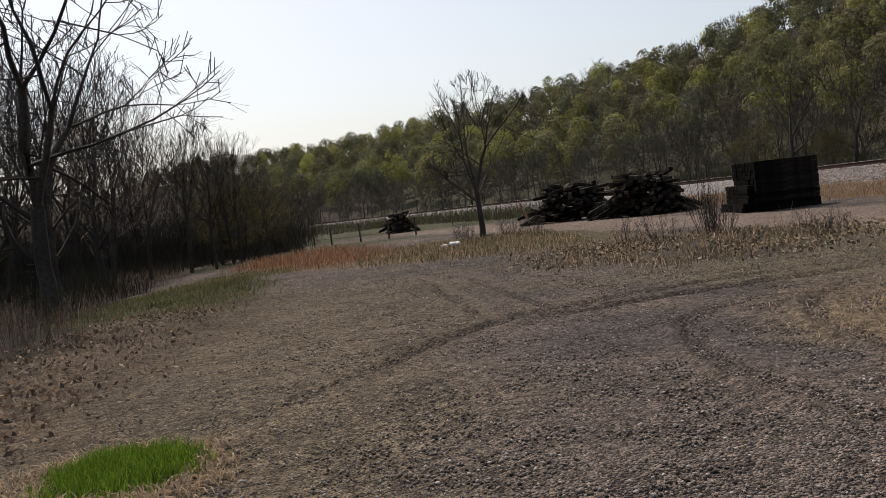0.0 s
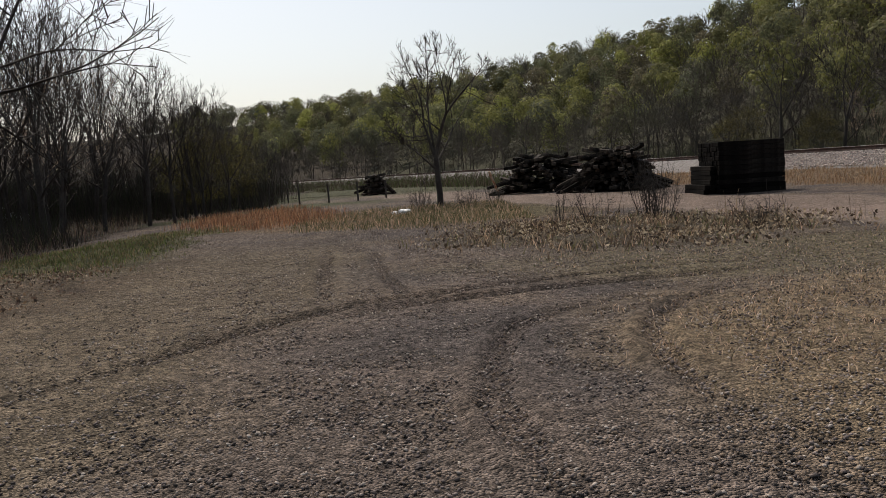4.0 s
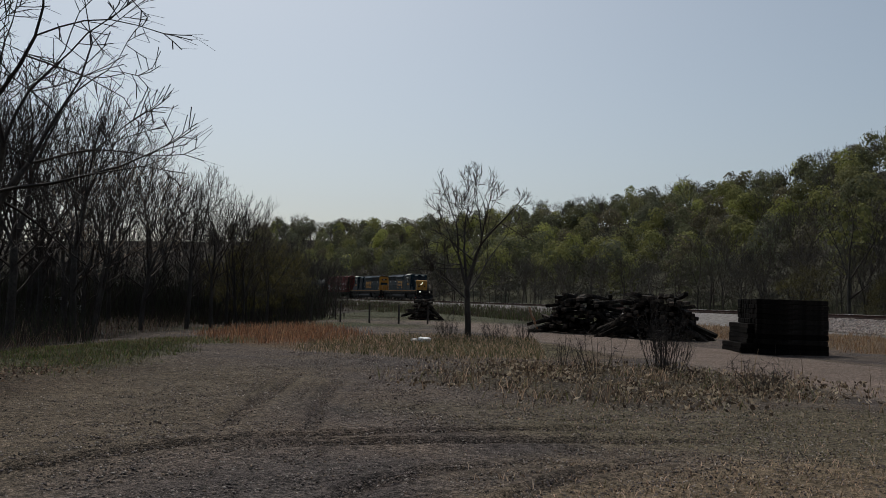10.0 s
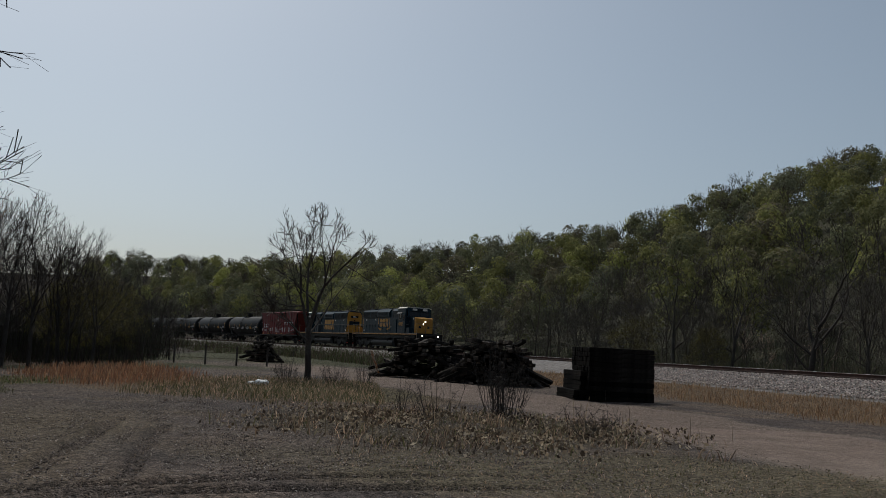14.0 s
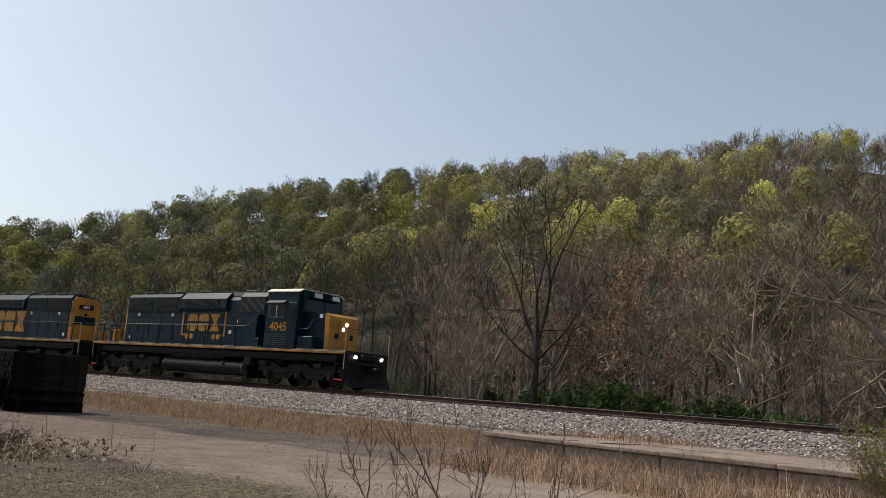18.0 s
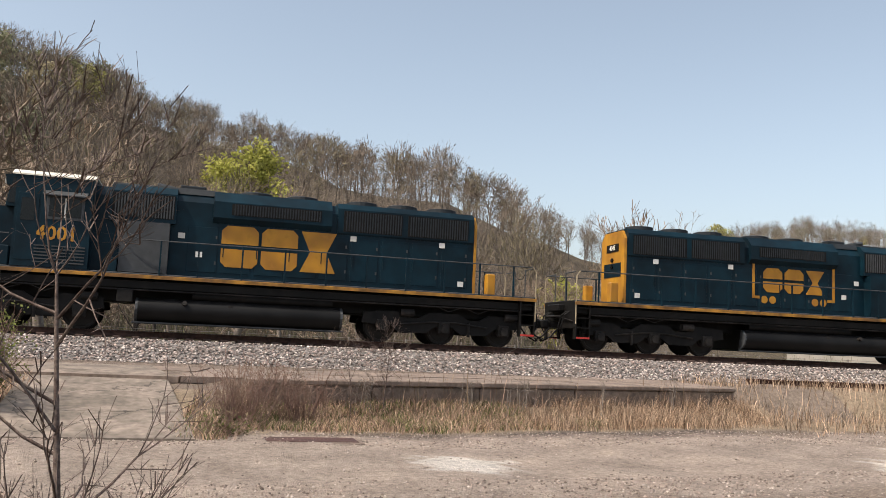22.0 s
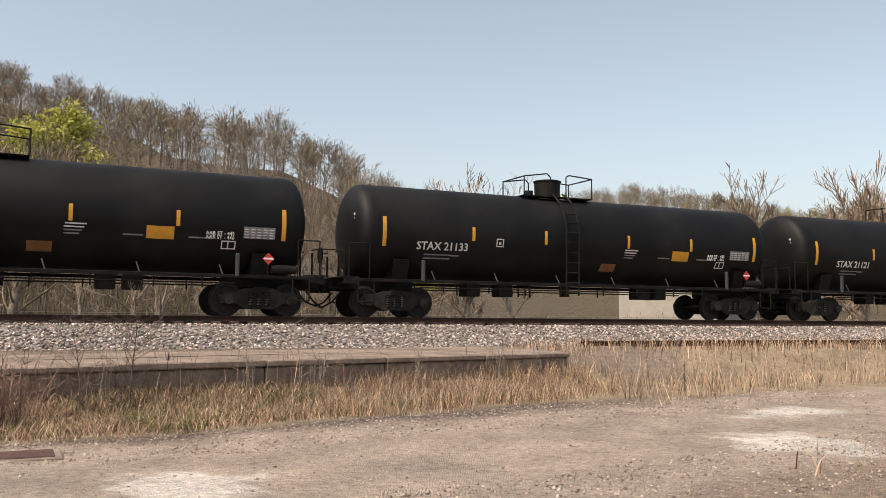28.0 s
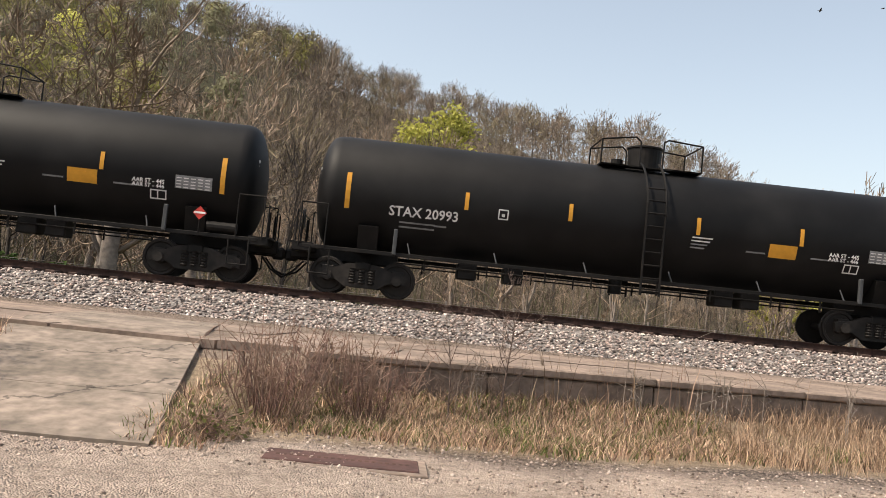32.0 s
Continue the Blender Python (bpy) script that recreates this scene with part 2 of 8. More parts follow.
# ---- mesh builder ----
class Shape:
    """Gathers simple solids into one mesh."""

    def __init__(self):
        self.v, self.f = [], []

    def add(self, verts, faces, m=None):
        k = len(self.v)
        self.v += [tuple(m @ Vector(p)) for p in verts] if m is not None else [tuple(p) for p in verts]
        self.f += [tuple(i + k for i in q) for q in faces]
        return self

    def box(self, x0, x1, y0, y1, z0, z1, c=0.0, m=None):
        if c <= 0:
            vs = [(x, y, z) for x in (x0, x1) for y in (y0, y1) for z in (z0, z1)]
            return self.add(vs, [(0, 1, 3, 2), (4, 6, 7, 5), (0, 4, 5, 1), (2, 3, 7, 6), (0, 2, 6, 4), (1, 5, 7, 3)], m)
        c = min(c, abs(x1 - x0) * 0.45, abs(y1 - y0) * 0.45, abs(z1 - z0) * 0.45)
        vs, ix = [], {}
        for i, (x, sx) in enumerate(((x0, c), (x1, -c))):
            for j, (y, sy) in enumerate(((y0, c), (y1, -c))):
                for k, (z, sz) in enumerate(((z0, c), (z1, -c))):
                    for a, p in enumerate(((x, y + sy, z + sz), (x + sx, y, z + sz), (x + sx, y + sy, z))):
                        ix[i, j, k, a] = len(vs)
                        vs.append(p)
        fs = []
        for s in (0, 1):
            fs.append([ix[s, 0, 0, 0], ix[s, 0, 1, 0], ix[s, 1, 1, 0], ix[s, 1, 0, 0]][:: 1 if s == 0 else -1])
            fs.append([ix[0, s, 0, 1], ix[1, s, 0, 1], ix[1, s, 1, 1], ix[0, s, 1, 1]][:: 1 if s == 0 else -1])
            fs.append([ix[0, 0, s, 2], ix[0, 1, s, 2], ix[1, 1, s, 2], ix[1, 0, s, 2]][:: 1 if s == 0 else -1])
            for t in (0, 1):
                e = 1 if s == t else -1
                fs.append([ix[s, t, 0, 0], ix[s, t, 0, 1], ix[s, t, 1, 1], ix[s, t, 1, 0]][::-e])
                fs.append([ix[s, 0, t, 0], ix[s, 1, t, 0], ix[s, 1, t, 2], ix[s, 0, t, 2]][::-e])
                fs.append([ix[0, s, t, 1], ix[0, s, t, 2], ix[1, s, t, 2], ix[1, s, t, 1]][::-e])
                for u in (0, 1):
                    q = [ix[s, t, u, 0], ix[s, t, u, 1], ix[s, t, u, 2]]
                    fs.append(q if (s + t + u) % 2 else q[::-1])
        return self.add(vs, fs, m)

    def cyl(self, p, q, r, n=12, r2=None, cap=True):
        p, q = Vector(p), Vector(q)
        r2 = r if r2 is None else r2
        a = (q - p).normalized()
        u = a.orthogonal().normalized()
        w = a.cross(u)
        vs = []
        for c, rr in ((p, r), (q, r2)):
            vs += [c + (u * math.cos(2 * math.pi * i / n) + w * math.sin(2 * math.pi * i / n)) * rr for i in range(n)]
        fs = [(i, (i + 1) % n, n + (i + 1) % n, n + i) for i in range(n)]
        if cap:
            fs += [tuple(range(n))[::-1], tuple(range(n, 2 * n))]
        return self.add(vs, fs)

    def rod(self, pts, r, n=6):
        for a, b in zip(pts, pts[1:]):
            self.cyl(a, b, r, n)
        return self

    def prism(self, prof, a, b, axis="y", c=0):
        """A profile of 2D points, run from a to b along an axis: y (profile x, z), x (profile y, z) or z (profile x, y)."""
        put = {"y": lambda p, s: (p[0], s, p[1]), "x": lambda p, s: (s, p[0], p[1]), "z": lambda p, s: (p[0], p[1], s)}[axis]
        n = len(prof)
        vs = [put(p, a) for p in prof] + [put(p, b) for p in prof]
        fs = [(i, (i + 1) % n, n + (i + 1) % n, n + i) for i in range(n)] + [tuple(range(n))[::-1], tuple(range(n, 2 * n))]
        return self.add(vs, fs)

    def lathe(self, prof, n=32, axis="x", centre=(0, 0, 0)):
        """A profile of (along, radius) turned about an axis."""
        vs = []
        for a, r in prof:
            for i in range(n):
                t = 2 * math.pi * i / n
                c, s = r * math.cos(t), r * math.sin(t)
                vs.append({"x": (a, c, s), "y": (c, a, s), "z": (c, s, a)}[axis])
        vs = [(x + centre[0], y + centre[1], z + centre[2]) for x, y, z in vs]
        fs = [(k * n + i, k * n + (i + 1) % n, (k + 1) * n + (i + 1) % n, (k + 1) * n + i) for k in range(len(prof) - 1) for i in range(n)]
        fs += [tuple(range(n))[::-1], tuple(range((len(prof) - 1) * n, len(prof) * n))]
        return self.add(vs, fs)

    def mesh(self, name, material, smooth=False):
        me = bpy.data.meshes.new(name)
        me.from_pydata(self.v, [], self.f)
        bm = bmesh.new()
        bm.from_mesh(me)
        bmesh.ops.recalc_face_normals(bm, faces=bm.faces)
        bm.to_mesh(me)
        bm.free()
        me.materials.append(material)
        if smooth:
            me.shade_smooth()
            me.set_sharp_from_angle(angle=radians(40))
        return me


def part(name, shape, material, parent, label="", smooth=False, at=None):
    ob = new(name, shape if isinstance(shape, bpy.types.Mesh) else shape.mesh(name, material, smooth))
    ob.parent = parent
    if at is not None:
        ob.matrix_basis = at
    if label:
        tagged(ob, label)
    return ob


def thing(name, m, label, category, group="", kind=""):
    ob = new(name)
    ob.empty_display_size = 0.3
    ob.matrix_basis = m
    return tagged(ob, label, category, group, kind)


def raw_mesh(name, verts, quads, material, tint=None, tris=None, smooth=False):
    """A mesh from arrays of corners, of four-sided and of three-sided faces; tint: a colour for each corner."""
    verts = np.asarray(verts, np.float32)
    quads = np.zeros((0, 4), np.int32) if quads is None else np.asarray(quads, np.int32)
    tris = np.zeros((0, 3), np.int32) if tris is None else np.asarray(tris, np.int32)
    me = bpy.data.meshes.new(name)
    me.vertices.add(len(verts))
    me.vertices.foreach_set("co", verts.ravel())
    loops = np.concatenate([quads.ravel(), tris.ravel()])
    me.loops.add(len(loops))
    me.loops.foreach_set("vertex_index", loops)
    me.polygons.add(len(quads) + len(tris))
    starts = np.concatenate([np.arange(len(quads)) * 4, len(quads) * 4 + np.arange(len(tris)) * 3])
    me.polygons.foreach_set("loop_start", starts.astype(np.int32))
    if tint is not None:
        a = me.attributes.new("tint", "FLOAT_COLOR", "POINT")
        a.data.foreach_set("color", np.concatenate([np.asarray(tint, np.float32), np.ones((len(verts), 1), np.float32)], 1).ravel())
    me.materials.append(material)
    me.update(calc_edges=True)
    if smooth:
        me.shade_smooth()
    return me


# ---- the line of the railway ----
RAIL_Z = 1.52
HEADS = [-62.3, -65.1, -67.6, -69.7, -72.1, -75.4, -78.0, -80.0, -83.3, -84.6, -83.3, -83.2, -83.2]
LINE_S = np.arange(-420.0, 420.5, 1.0)
line_h = np.radians(np.interp(LINE_S, np.arange(-150, 160, 25.0), HEADS))
LINE_X = np.concatenate([[0], np.cumsum((np.cos(line_h[1:]) + np.cos(line_h[:-1])) / 2)])
LINE_Y = np.concatenate([[0], np.cumsum((np.sin(line_h[1:]) + np.sin(line_h[:-1])) / 2)])
LINE_X, LINE_Y = LINE_X - LINE_X[420] + 27.64, LINE_Y - LINE_Y[420] + 35.22


def on_line(s, side=0.0):
    """The place on the track s metres along it, side metres to the yard's side of its middle, and its heading."""
    x, y, h = np.interp(s, LINE_S, LINE_X), np.interp(s, LINE_S, LINE_Y), np.interp(s, LINE_S, line_h)
    return x + side * np.sin(h), y - side * np.cos(h), h


def from_line(x, y):
    """How far each place lies from the track's middle, to the yard's side, and where along it."""
    x, y = np.asarray(x, float), np.asarray(y, float)
    best, along = np.full(x.shape, 1e9), np.zeros(x.shape)
    for k in range(0, len(LINE_S), 4):
        d = (x - LINE_X[k]) ** 2 + (y - LINE_Y[k]) ** 2
        near = d < best
        best, along = np.where(near, d, best), np.where(near, LINE_S[k], along)
    lx, ly, h = on_line(along)
    t = (x - lx) * np.cos(h) + (y - ly) * np.sin(h)
    along = along + t
    lx, ly, h = on_line(along)
    return (x - lx) * np.sin(h) - (y - ly) * np.cos(h), along


def smooth(a, b, x):
    t = np.clip((np.asarray(x, float) - a) / (b - a), 0, 1)
    return t * t * (3 - 2 * t)


# ---- the lie of the land ----
# the skyline by bearing (degrees to the left of north): how high it stands and how far off
SKY_AZ = [-180, -160, -147, -143.5, -140, -135, -129, -124, -119.5, -113, -108, -101, -97, -91, -85, -80, -75, -71, -66, -60, -55, -48, -40, -35, -30, -24, -20, -15, -9, -3, 5, 13, 25, 45, 90, 180]
SKY_EL = [2.5, 2.2, 2.6, 4.6, 6.0, 6.7, 6.4, 7.5, 8.2, 7.0, 6.6, 9.6, 11.5, 12.3, 13.1, 14.3, 15.5, 16.6, 17.2, 17.2, 16.6, 15.8, 15.0, 14.0, 12.7, 11.2, 10.0, 8.6, 7.5, 6.7, 5.6, 5.1, 4.5, 3.5, 2.5, 2.5]
SKY_R = [700, 650, 560, 540, 520, 520, 500, 480, 460, 330, 260, 215, 215, 230, 260, 290, 310, 320, 320, 320, 320, 320, 320, 325, 330, 340, 350, 370, 400, 440, 500, 560, 600, 600, 600, 700]
FOOT_R = [300, 280, 240, 230, 220, 200, 180, 160, 150, 120, 95, 80, 75, 72, 72, 72, 72, 72, 72, 72, 75, 78, 82, 90, 100, 115, 130, 150, 170, 190, 230, 280, 300, 300, 300, 300]


def wall_x(y):
    """The yard-side edge of the old loading platform."""
    return np.interp(y, [-8.2, 3.9, 9.0, 19.0], [26.4, 21.7, 21.0, 20.4])


def land(x, y):
    """The height of the ground."""
    x, y = np.asarray(x, float), np.asarray(y, float)
    d, along = from_line(x, y)
    z = np.zeros(x.shape)
    # raised bed of the platform and the siding, then the falling ground to the north
    lift = 0.72 * smooth(-1.2, 0.6, x - wall_x(y) - 1.2) * smooth(24, 17, y) * smooth(-60, -14, y)
    lift = np.where((y > -8.2) & (y < 19.0), np.where(x > wall_x(y) + 0.06, 0.70, 0.0), lift * np.where(y < -8.2, smooth(2.0, 8.0, x - wall_x(y) + 6), 1))
    ramp = (y > 3.9) & (y < 8.5) & (x > 17.0) & (x < 23.0)
    lift = np.where(ramp & (x < 22.2), np.clip((x - 17.9) / 4.7, 0, 1) * 0.70 - 0.04, lift)
    bank = 0.55 * smooth(1.5, 0.0, wall_x(y) - x) * ((y > -9) & (y < 19) & (x < wall_x(y) + 0.06)) * (~ramp)
    z = np.maximum(z, np.maximum(lift, bank * 0.55))
    z = np.where(d < 4.2, np.maximum(z, 0.45 * smooth(6, 3.5, d)), z)
    z = np.where((d > 0) & (y > 16), np.maximum(z, 0.52 * smooth(8.0, 4.1, d) * smooth(16, 20, y)), z)
    z = np.where(d < -3, 0.35 - 0.5 * smooth(-4, -12, d), z)
    # the woods beside the yard lie a little lower
    z = z - 0.5 * smooth(-6, -16, x) * smooth(4, 12, y) * (d > 8)
    # hills
    az = np.degrees(np.arctan2(-(x - 4.0), y - 2.0))
    r = np.hypot(x - 4.0, y - 2.0)
    el, rr, ft = np.interp(az, SKY_AZ, SKY_EL), np.interp(az, SKY_AZ, SKY_R), np.interp(az, SKY_AZ, FOOT_R)
    top = np.maximum(rr * np.tan(np.radians(el)) + 1.6 - np.interp(az, [-100, -84, -68], [8.4, 10.0, 14.5]), 3)
    up = np.clip((r - ft) / (rr - ft), 0, 3)
    rise = top * np.where(up < 1, 0.62 * up + 0.38 * up ** 2 * (3 - 2 * up), np.maximum(1 - 0.25 * (up - 1), 0.3))
    wob = np.sin(x * 0.05 + 1.3 * np.sin(y * 0.021)) * np.cos(y * 0.043) * 2.2 * smooth(0.1, 0.5, up)
    z = z + np.where(d < -6, rise + wob, np.where(d > 0, rise * smooth(120, 300, r), 0))
    return z + 0.035 * np.sin(x * 0.9 + np.sin(y * 0.7)) * np.cos(y * 1.1) * (np.abs(d) > 5)


# ---- ground ----
ROAD = [(-3, 78), (1, 62), (5.5, 49), (9.5, 36), (12.3, 27), (14.3, 18), (15.2, 8), (16.6, 0), (19.5, -9), (24, -20), (29, -36), (33, -60), (36, -110)]
road_y = np.array([p[1] for p in ROAD[::-1]], float)
road_x = np.array([p[0] for p in ROAD[::-1]], float)


def off_road(x, y):
    return np.abs(x - np.interp(y, road_y, road_x)) * 0.92


def patchy(x, y, s, seed=0.0):
    """Smooth unevenness between about -1 and 1 at the size s."""
    a = np.sin(x / s + seed + 1.7 * np.sin(y / s * 0.7 + seed)) * np.cos(y / s * 1.1 - seed + 1.3 * np.sin(x / s * 0.6))
    b = np.sin(x / s * 2.3 - seed * 2 + 1.1 * np.cos(y / s * 1.9)) * np.cos(y / s * 2.7 + seed)
    return 0.65 * a + 0.35 * b


def blob(x, y, cx, cy, rx, ry, turn=0.0, soft=0.25, rough=0.18):
    c, s = math.cos(radians(turn)), math.sin(radians(turn))
    u, v = ((x - cx) * c + (y - cy) * s) / rx, (-(x - cx) * s + (y - cy) * c) / ry
    return smooth(1 + soft, 1 - soft, np.hypot(u, v) + rough * patchy(x, y, max(rx, ry) * 0.22, cx))


# wheel ruts, each a bending line over the yard
RUTS = (
    ((-1.9, 7.0), (-0.75, 8.9), (-0.28, 10.1), (0.55, 11.15), (1.7, 12.1), (3.0, 12.9), (4.5, 13.4), (6.8, 13.9)),
    ((0.7, 10.6), (1.9, 11.6), (3.1, 12.2), (4.65, 12.6), (6.8, 13.0)),
    ((2.65, 4.8), (2.35, 5.9), (2.3, 7.0), (2.42, 8.5), (2.62, 9.5), (3.2, 10.5), (4.6, 11.8)),
    ((3.75, 6.0), (3.7, 7.2), (3.74, 8.2), (3.88, 9.2), (4.23, 10.05), (4.6, 10.7), (5.1, 11.3), (5.8, 11.75)),
    ((0.5, 11.9), (0.0, 15.8), (-0.66, 21.0)),
    ((1.58, 11.5), (0.9, 16.1), (0.42, 20.0)),
)


def off_rut(x, y, line):
    """How far each place lies from a rut, to its left, and how near its ends it is (0 at an end, 1 well inside)."""
    k = np.linspace(0, len(line) - 1, 40)
    lx, ly = (np.interp(k, np.arange(len(line)), [p[i] for p in line]) for i in (0, 1))
    for _ in range(3):  # round the corners
        lx[1:-1], ly[1:-1] = (lx[:-2] + 2 * lx[1:-1] + lx[2:]) / 4, (ly[:-2] + 2 * ly[1:-1] + ly[2:]) / 4
    best, side, inner = np.full(x.shape, 9e9), np.full(x.shape, 9.0), np.zeros(x.shape)
    for i in range(39):
        ux, uy = lx[i + 1] - lx[i], ly[i + 1] - ly[i]
        ln = math.hypot(ux, uy)
        t = np.clip(((x - lx[i]) * ux + (y - ly[i]) * uy) / ln ** 2, 0, 1)
        qx, qy = x - lx[i] - ux * t, y - ly[i] - uy * t
        d = np.hypot(qx, qy)
        near = d < best
        best = np.where(near, d, best)
        side = np.where(near, np.where(ux * qy - uy * qx >= 0, d, -d), side)
        inner = np.where(near, np.minimum(i + t, 39 - i - t) / 8, inner)
    return side, np.clip(inner, 0, 1)


def green_belt(x, y):
    """Where low grass creeps from the brush into the yard, 0 to 1."""
    e = x - np.interp(y, [14, 19, 27, 34, 42], [-7.0, -7.4, -8.8, -7.5, -6.5]) + 0.9 * patchy(x, y, 1.4, 6.0)
    return smooth(3.7, 2.2, e) * smooth(-2.5, -0.5, e) * smooth(16, 22, y) * smooth(36, 31, y)


def ground_colour(x, y, d):
    col = np.empty(x.shape + (3,))
    col[:] = (0.25, 0.195, 0.163)

    def lay(rgb, w):
        w = np.clip(w, 0, 1)[..., None]
        col[:] = col * (1 - w) + np.array(rgb) * w

    lay((0.165, 0.137, 0.127), 0.8 * smooth(-0.1, 0.5, patchy(x, y, 2.1)))
    lay((0.30, 0.225, 0.165), 0.6 * smooth(0.1, 0.6, patchy(x, y, 1.3, 2.0)))
    lay((0.265, 0.205, 0.135), 0.75 * smooth(1.3, -0.6, x + 0.7 * patchy(x, y, 1.6, 3.0)) * smooth(26, 18, y) * smooth(-9, -6, x))
    lay((0.19, 0.135, 0.09), 0.7 * smooth(-2.6, -4.2, x + 0.5 * patchy(x, y, 0.9, 1.0)) * (x > -9) * smooth(24, 16, y))
    # worn grass and straw round the lot
    lay((0.38, 0.28, 0.175), 0.85 * blob(x, y, 7.5, 8.0, 4.0, 4.2, 10) * (x > 3))
    lay((0.26, 0.215, 0.13), 0.75 * blob(x, y, 9.0, 14.0, 6.5, 2.6, -8))
    lay((0.24, 0.17, 0.105), 0.8 * blob(x, y, 1.0, 33, 8.0, 6.0, 0))
    lay((0.27, 0.145, 0.08), 0.9 * blob(x, y, -5.4, 39, 3.2, 9.0, 14))
    lay((0.125, 0.125, 0.055), 0.8 * blob(x, y, -6.8, 24.5, 2.0, 4.0, 10))
    lay((0.09, 0.12, 0.04), 0.7 * blob(x, y, -9.0, 54, 8.0, 5.0, 14))
    lay((0.22, 0.19, 0.10), 0.7 * blob(x, y, 3.5, 33, 3.0, 5.0, 0))
    lay((0.17, 0.135, 0.085), 0.9 * blob(x, y, 6.3, 21.2, 4.2, 4.4, -20))
    # bare tan dirt on both sides of the road
    lay((0.50, 0.385, 0.30), 0.85 * blob(x, y, 13.5, -9.5, 4.5, 6.5, 0, 0.35, 0.3))
    lay((0.52, 0.40, 0.315), 0.8 * smooth(-5, -11, y + 2 * patchy(x, y, 3.0)) * smooth(-62, -45, y) * (d > 5) * (x > 12))
    # compacted road
    w = smooth(3.3, 2.3, off_road(x, y) + 0.5 * patchy(x, y, 1.9, 1.0))
    lay((0.63, 0.505, 0.42), 0.92 * w)
    # northern stretch darkened in colour, as it looks towards the sun
    lay((0.40, 0.30, 0.245), 0.9 * w * smooth(10, 20, y))
    lay((0.72, 0.57, 0.47), 0.5 * w * smooth(20, 10, y) * smooth(0.0, 0.5, patchy(x, y, 1.2, 4.0)))
    # tyre ruts: browner floor, and the ridge's shadow painted as a dark edge
    for line in RUTS:
        off, inner = off_rut(x, y, line)
        off = off + 0.05 * patchy(x, y, 0.4) + 0.03 * patchy(x, y, 0.15, 2.0)
        lay((0.20, 0.15, 0.12), 0.4 * inner * smooth(0.13, 0.04, np.abs(off)))
        # sun shadow along the upper edge, put into the ground colour
        lay((0.10, 0.08, 0.07), 0.3 * inner * smooth(0.09, 0.03, np.abs(off - 0.12)))
    # pale puddled gravel on the road
    for cx, cy, rx, ry in ((16.2, 0.3, 0.8, 0.62), (17.2, -7.2, 1.05, 0.75), (18.8, -13.4, 0.9, 1.2), (20.4, -9.6, 0.5, 1.5), (23.5, -18, 0.7, 2.0)):
        lay((1.05, 0.96, 0.87), 0.85 * blob(x, y, cx, cy, rx, ry, 20, 0.22, 0.45))
    # bank below the platform, the siding, and the ground by the line
    bank = smooth(-3.3, -2.6, x - wall_x(y)) * smooth(3.0, 2.0, x - wall_x(y) - 6 * (y < -8)) * (y > -40) * (y < 19)
    lay((0.60, 0.455, 0.315), 0.85 * bank * (off_road(x, y) > 2.2))
    lay((0.42, 0.33, 0.27), 0.85 * ((x > wall_x(y)) & (y < 19) & (y > -12) & (d > 3.2)))
    lay((0.30, 0.20, 0.12), 0.9 * smooth(9.5, 7.5, d + 0.8 * patchy(x, y, 2.0)) * (y > 17) * (y < 70))
    lay((0.30, 0.235, 0.19), smooth(4.6, 4.0, d))
    lay((0.19, 0.20, 0.085), 0.9 * smooth(-3.5, -5.5, d))
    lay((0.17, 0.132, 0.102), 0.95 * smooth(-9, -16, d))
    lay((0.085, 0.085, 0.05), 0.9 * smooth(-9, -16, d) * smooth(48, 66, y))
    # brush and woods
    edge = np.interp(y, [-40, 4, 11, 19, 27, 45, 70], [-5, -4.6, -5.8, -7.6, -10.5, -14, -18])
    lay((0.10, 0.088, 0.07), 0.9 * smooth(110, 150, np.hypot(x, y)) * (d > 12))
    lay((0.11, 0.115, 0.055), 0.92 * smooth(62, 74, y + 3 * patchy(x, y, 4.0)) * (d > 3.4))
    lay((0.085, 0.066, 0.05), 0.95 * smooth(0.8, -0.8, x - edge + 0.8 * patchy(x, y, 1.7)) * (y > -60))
    lay((0.13, 0.125, 0.055), 0.85 * green_belt(x, y))
    lay((0.50, 0.375, 0.295), 0.9 * blob(x, y, 9.5, -16, 6.0, 9.5, 0) * (off_road(x, y) > 2.2))
    lay((0.17, 0.155, 0.085), 0.8 * blob(x, y, 13.0, -7.8, 2.2, 1.6, -30))
    lay((0.15, 0.12, 0.075), 0.8 * smooth(-40, -80, y) * (off_road(x, y) > 4))
    # eastern ground lightened in colour, as it looks away from the sun
    return col * 0.47 * (1 + 0.26 * smooth(9.5, 13, x) * (y < 24))[..., None]


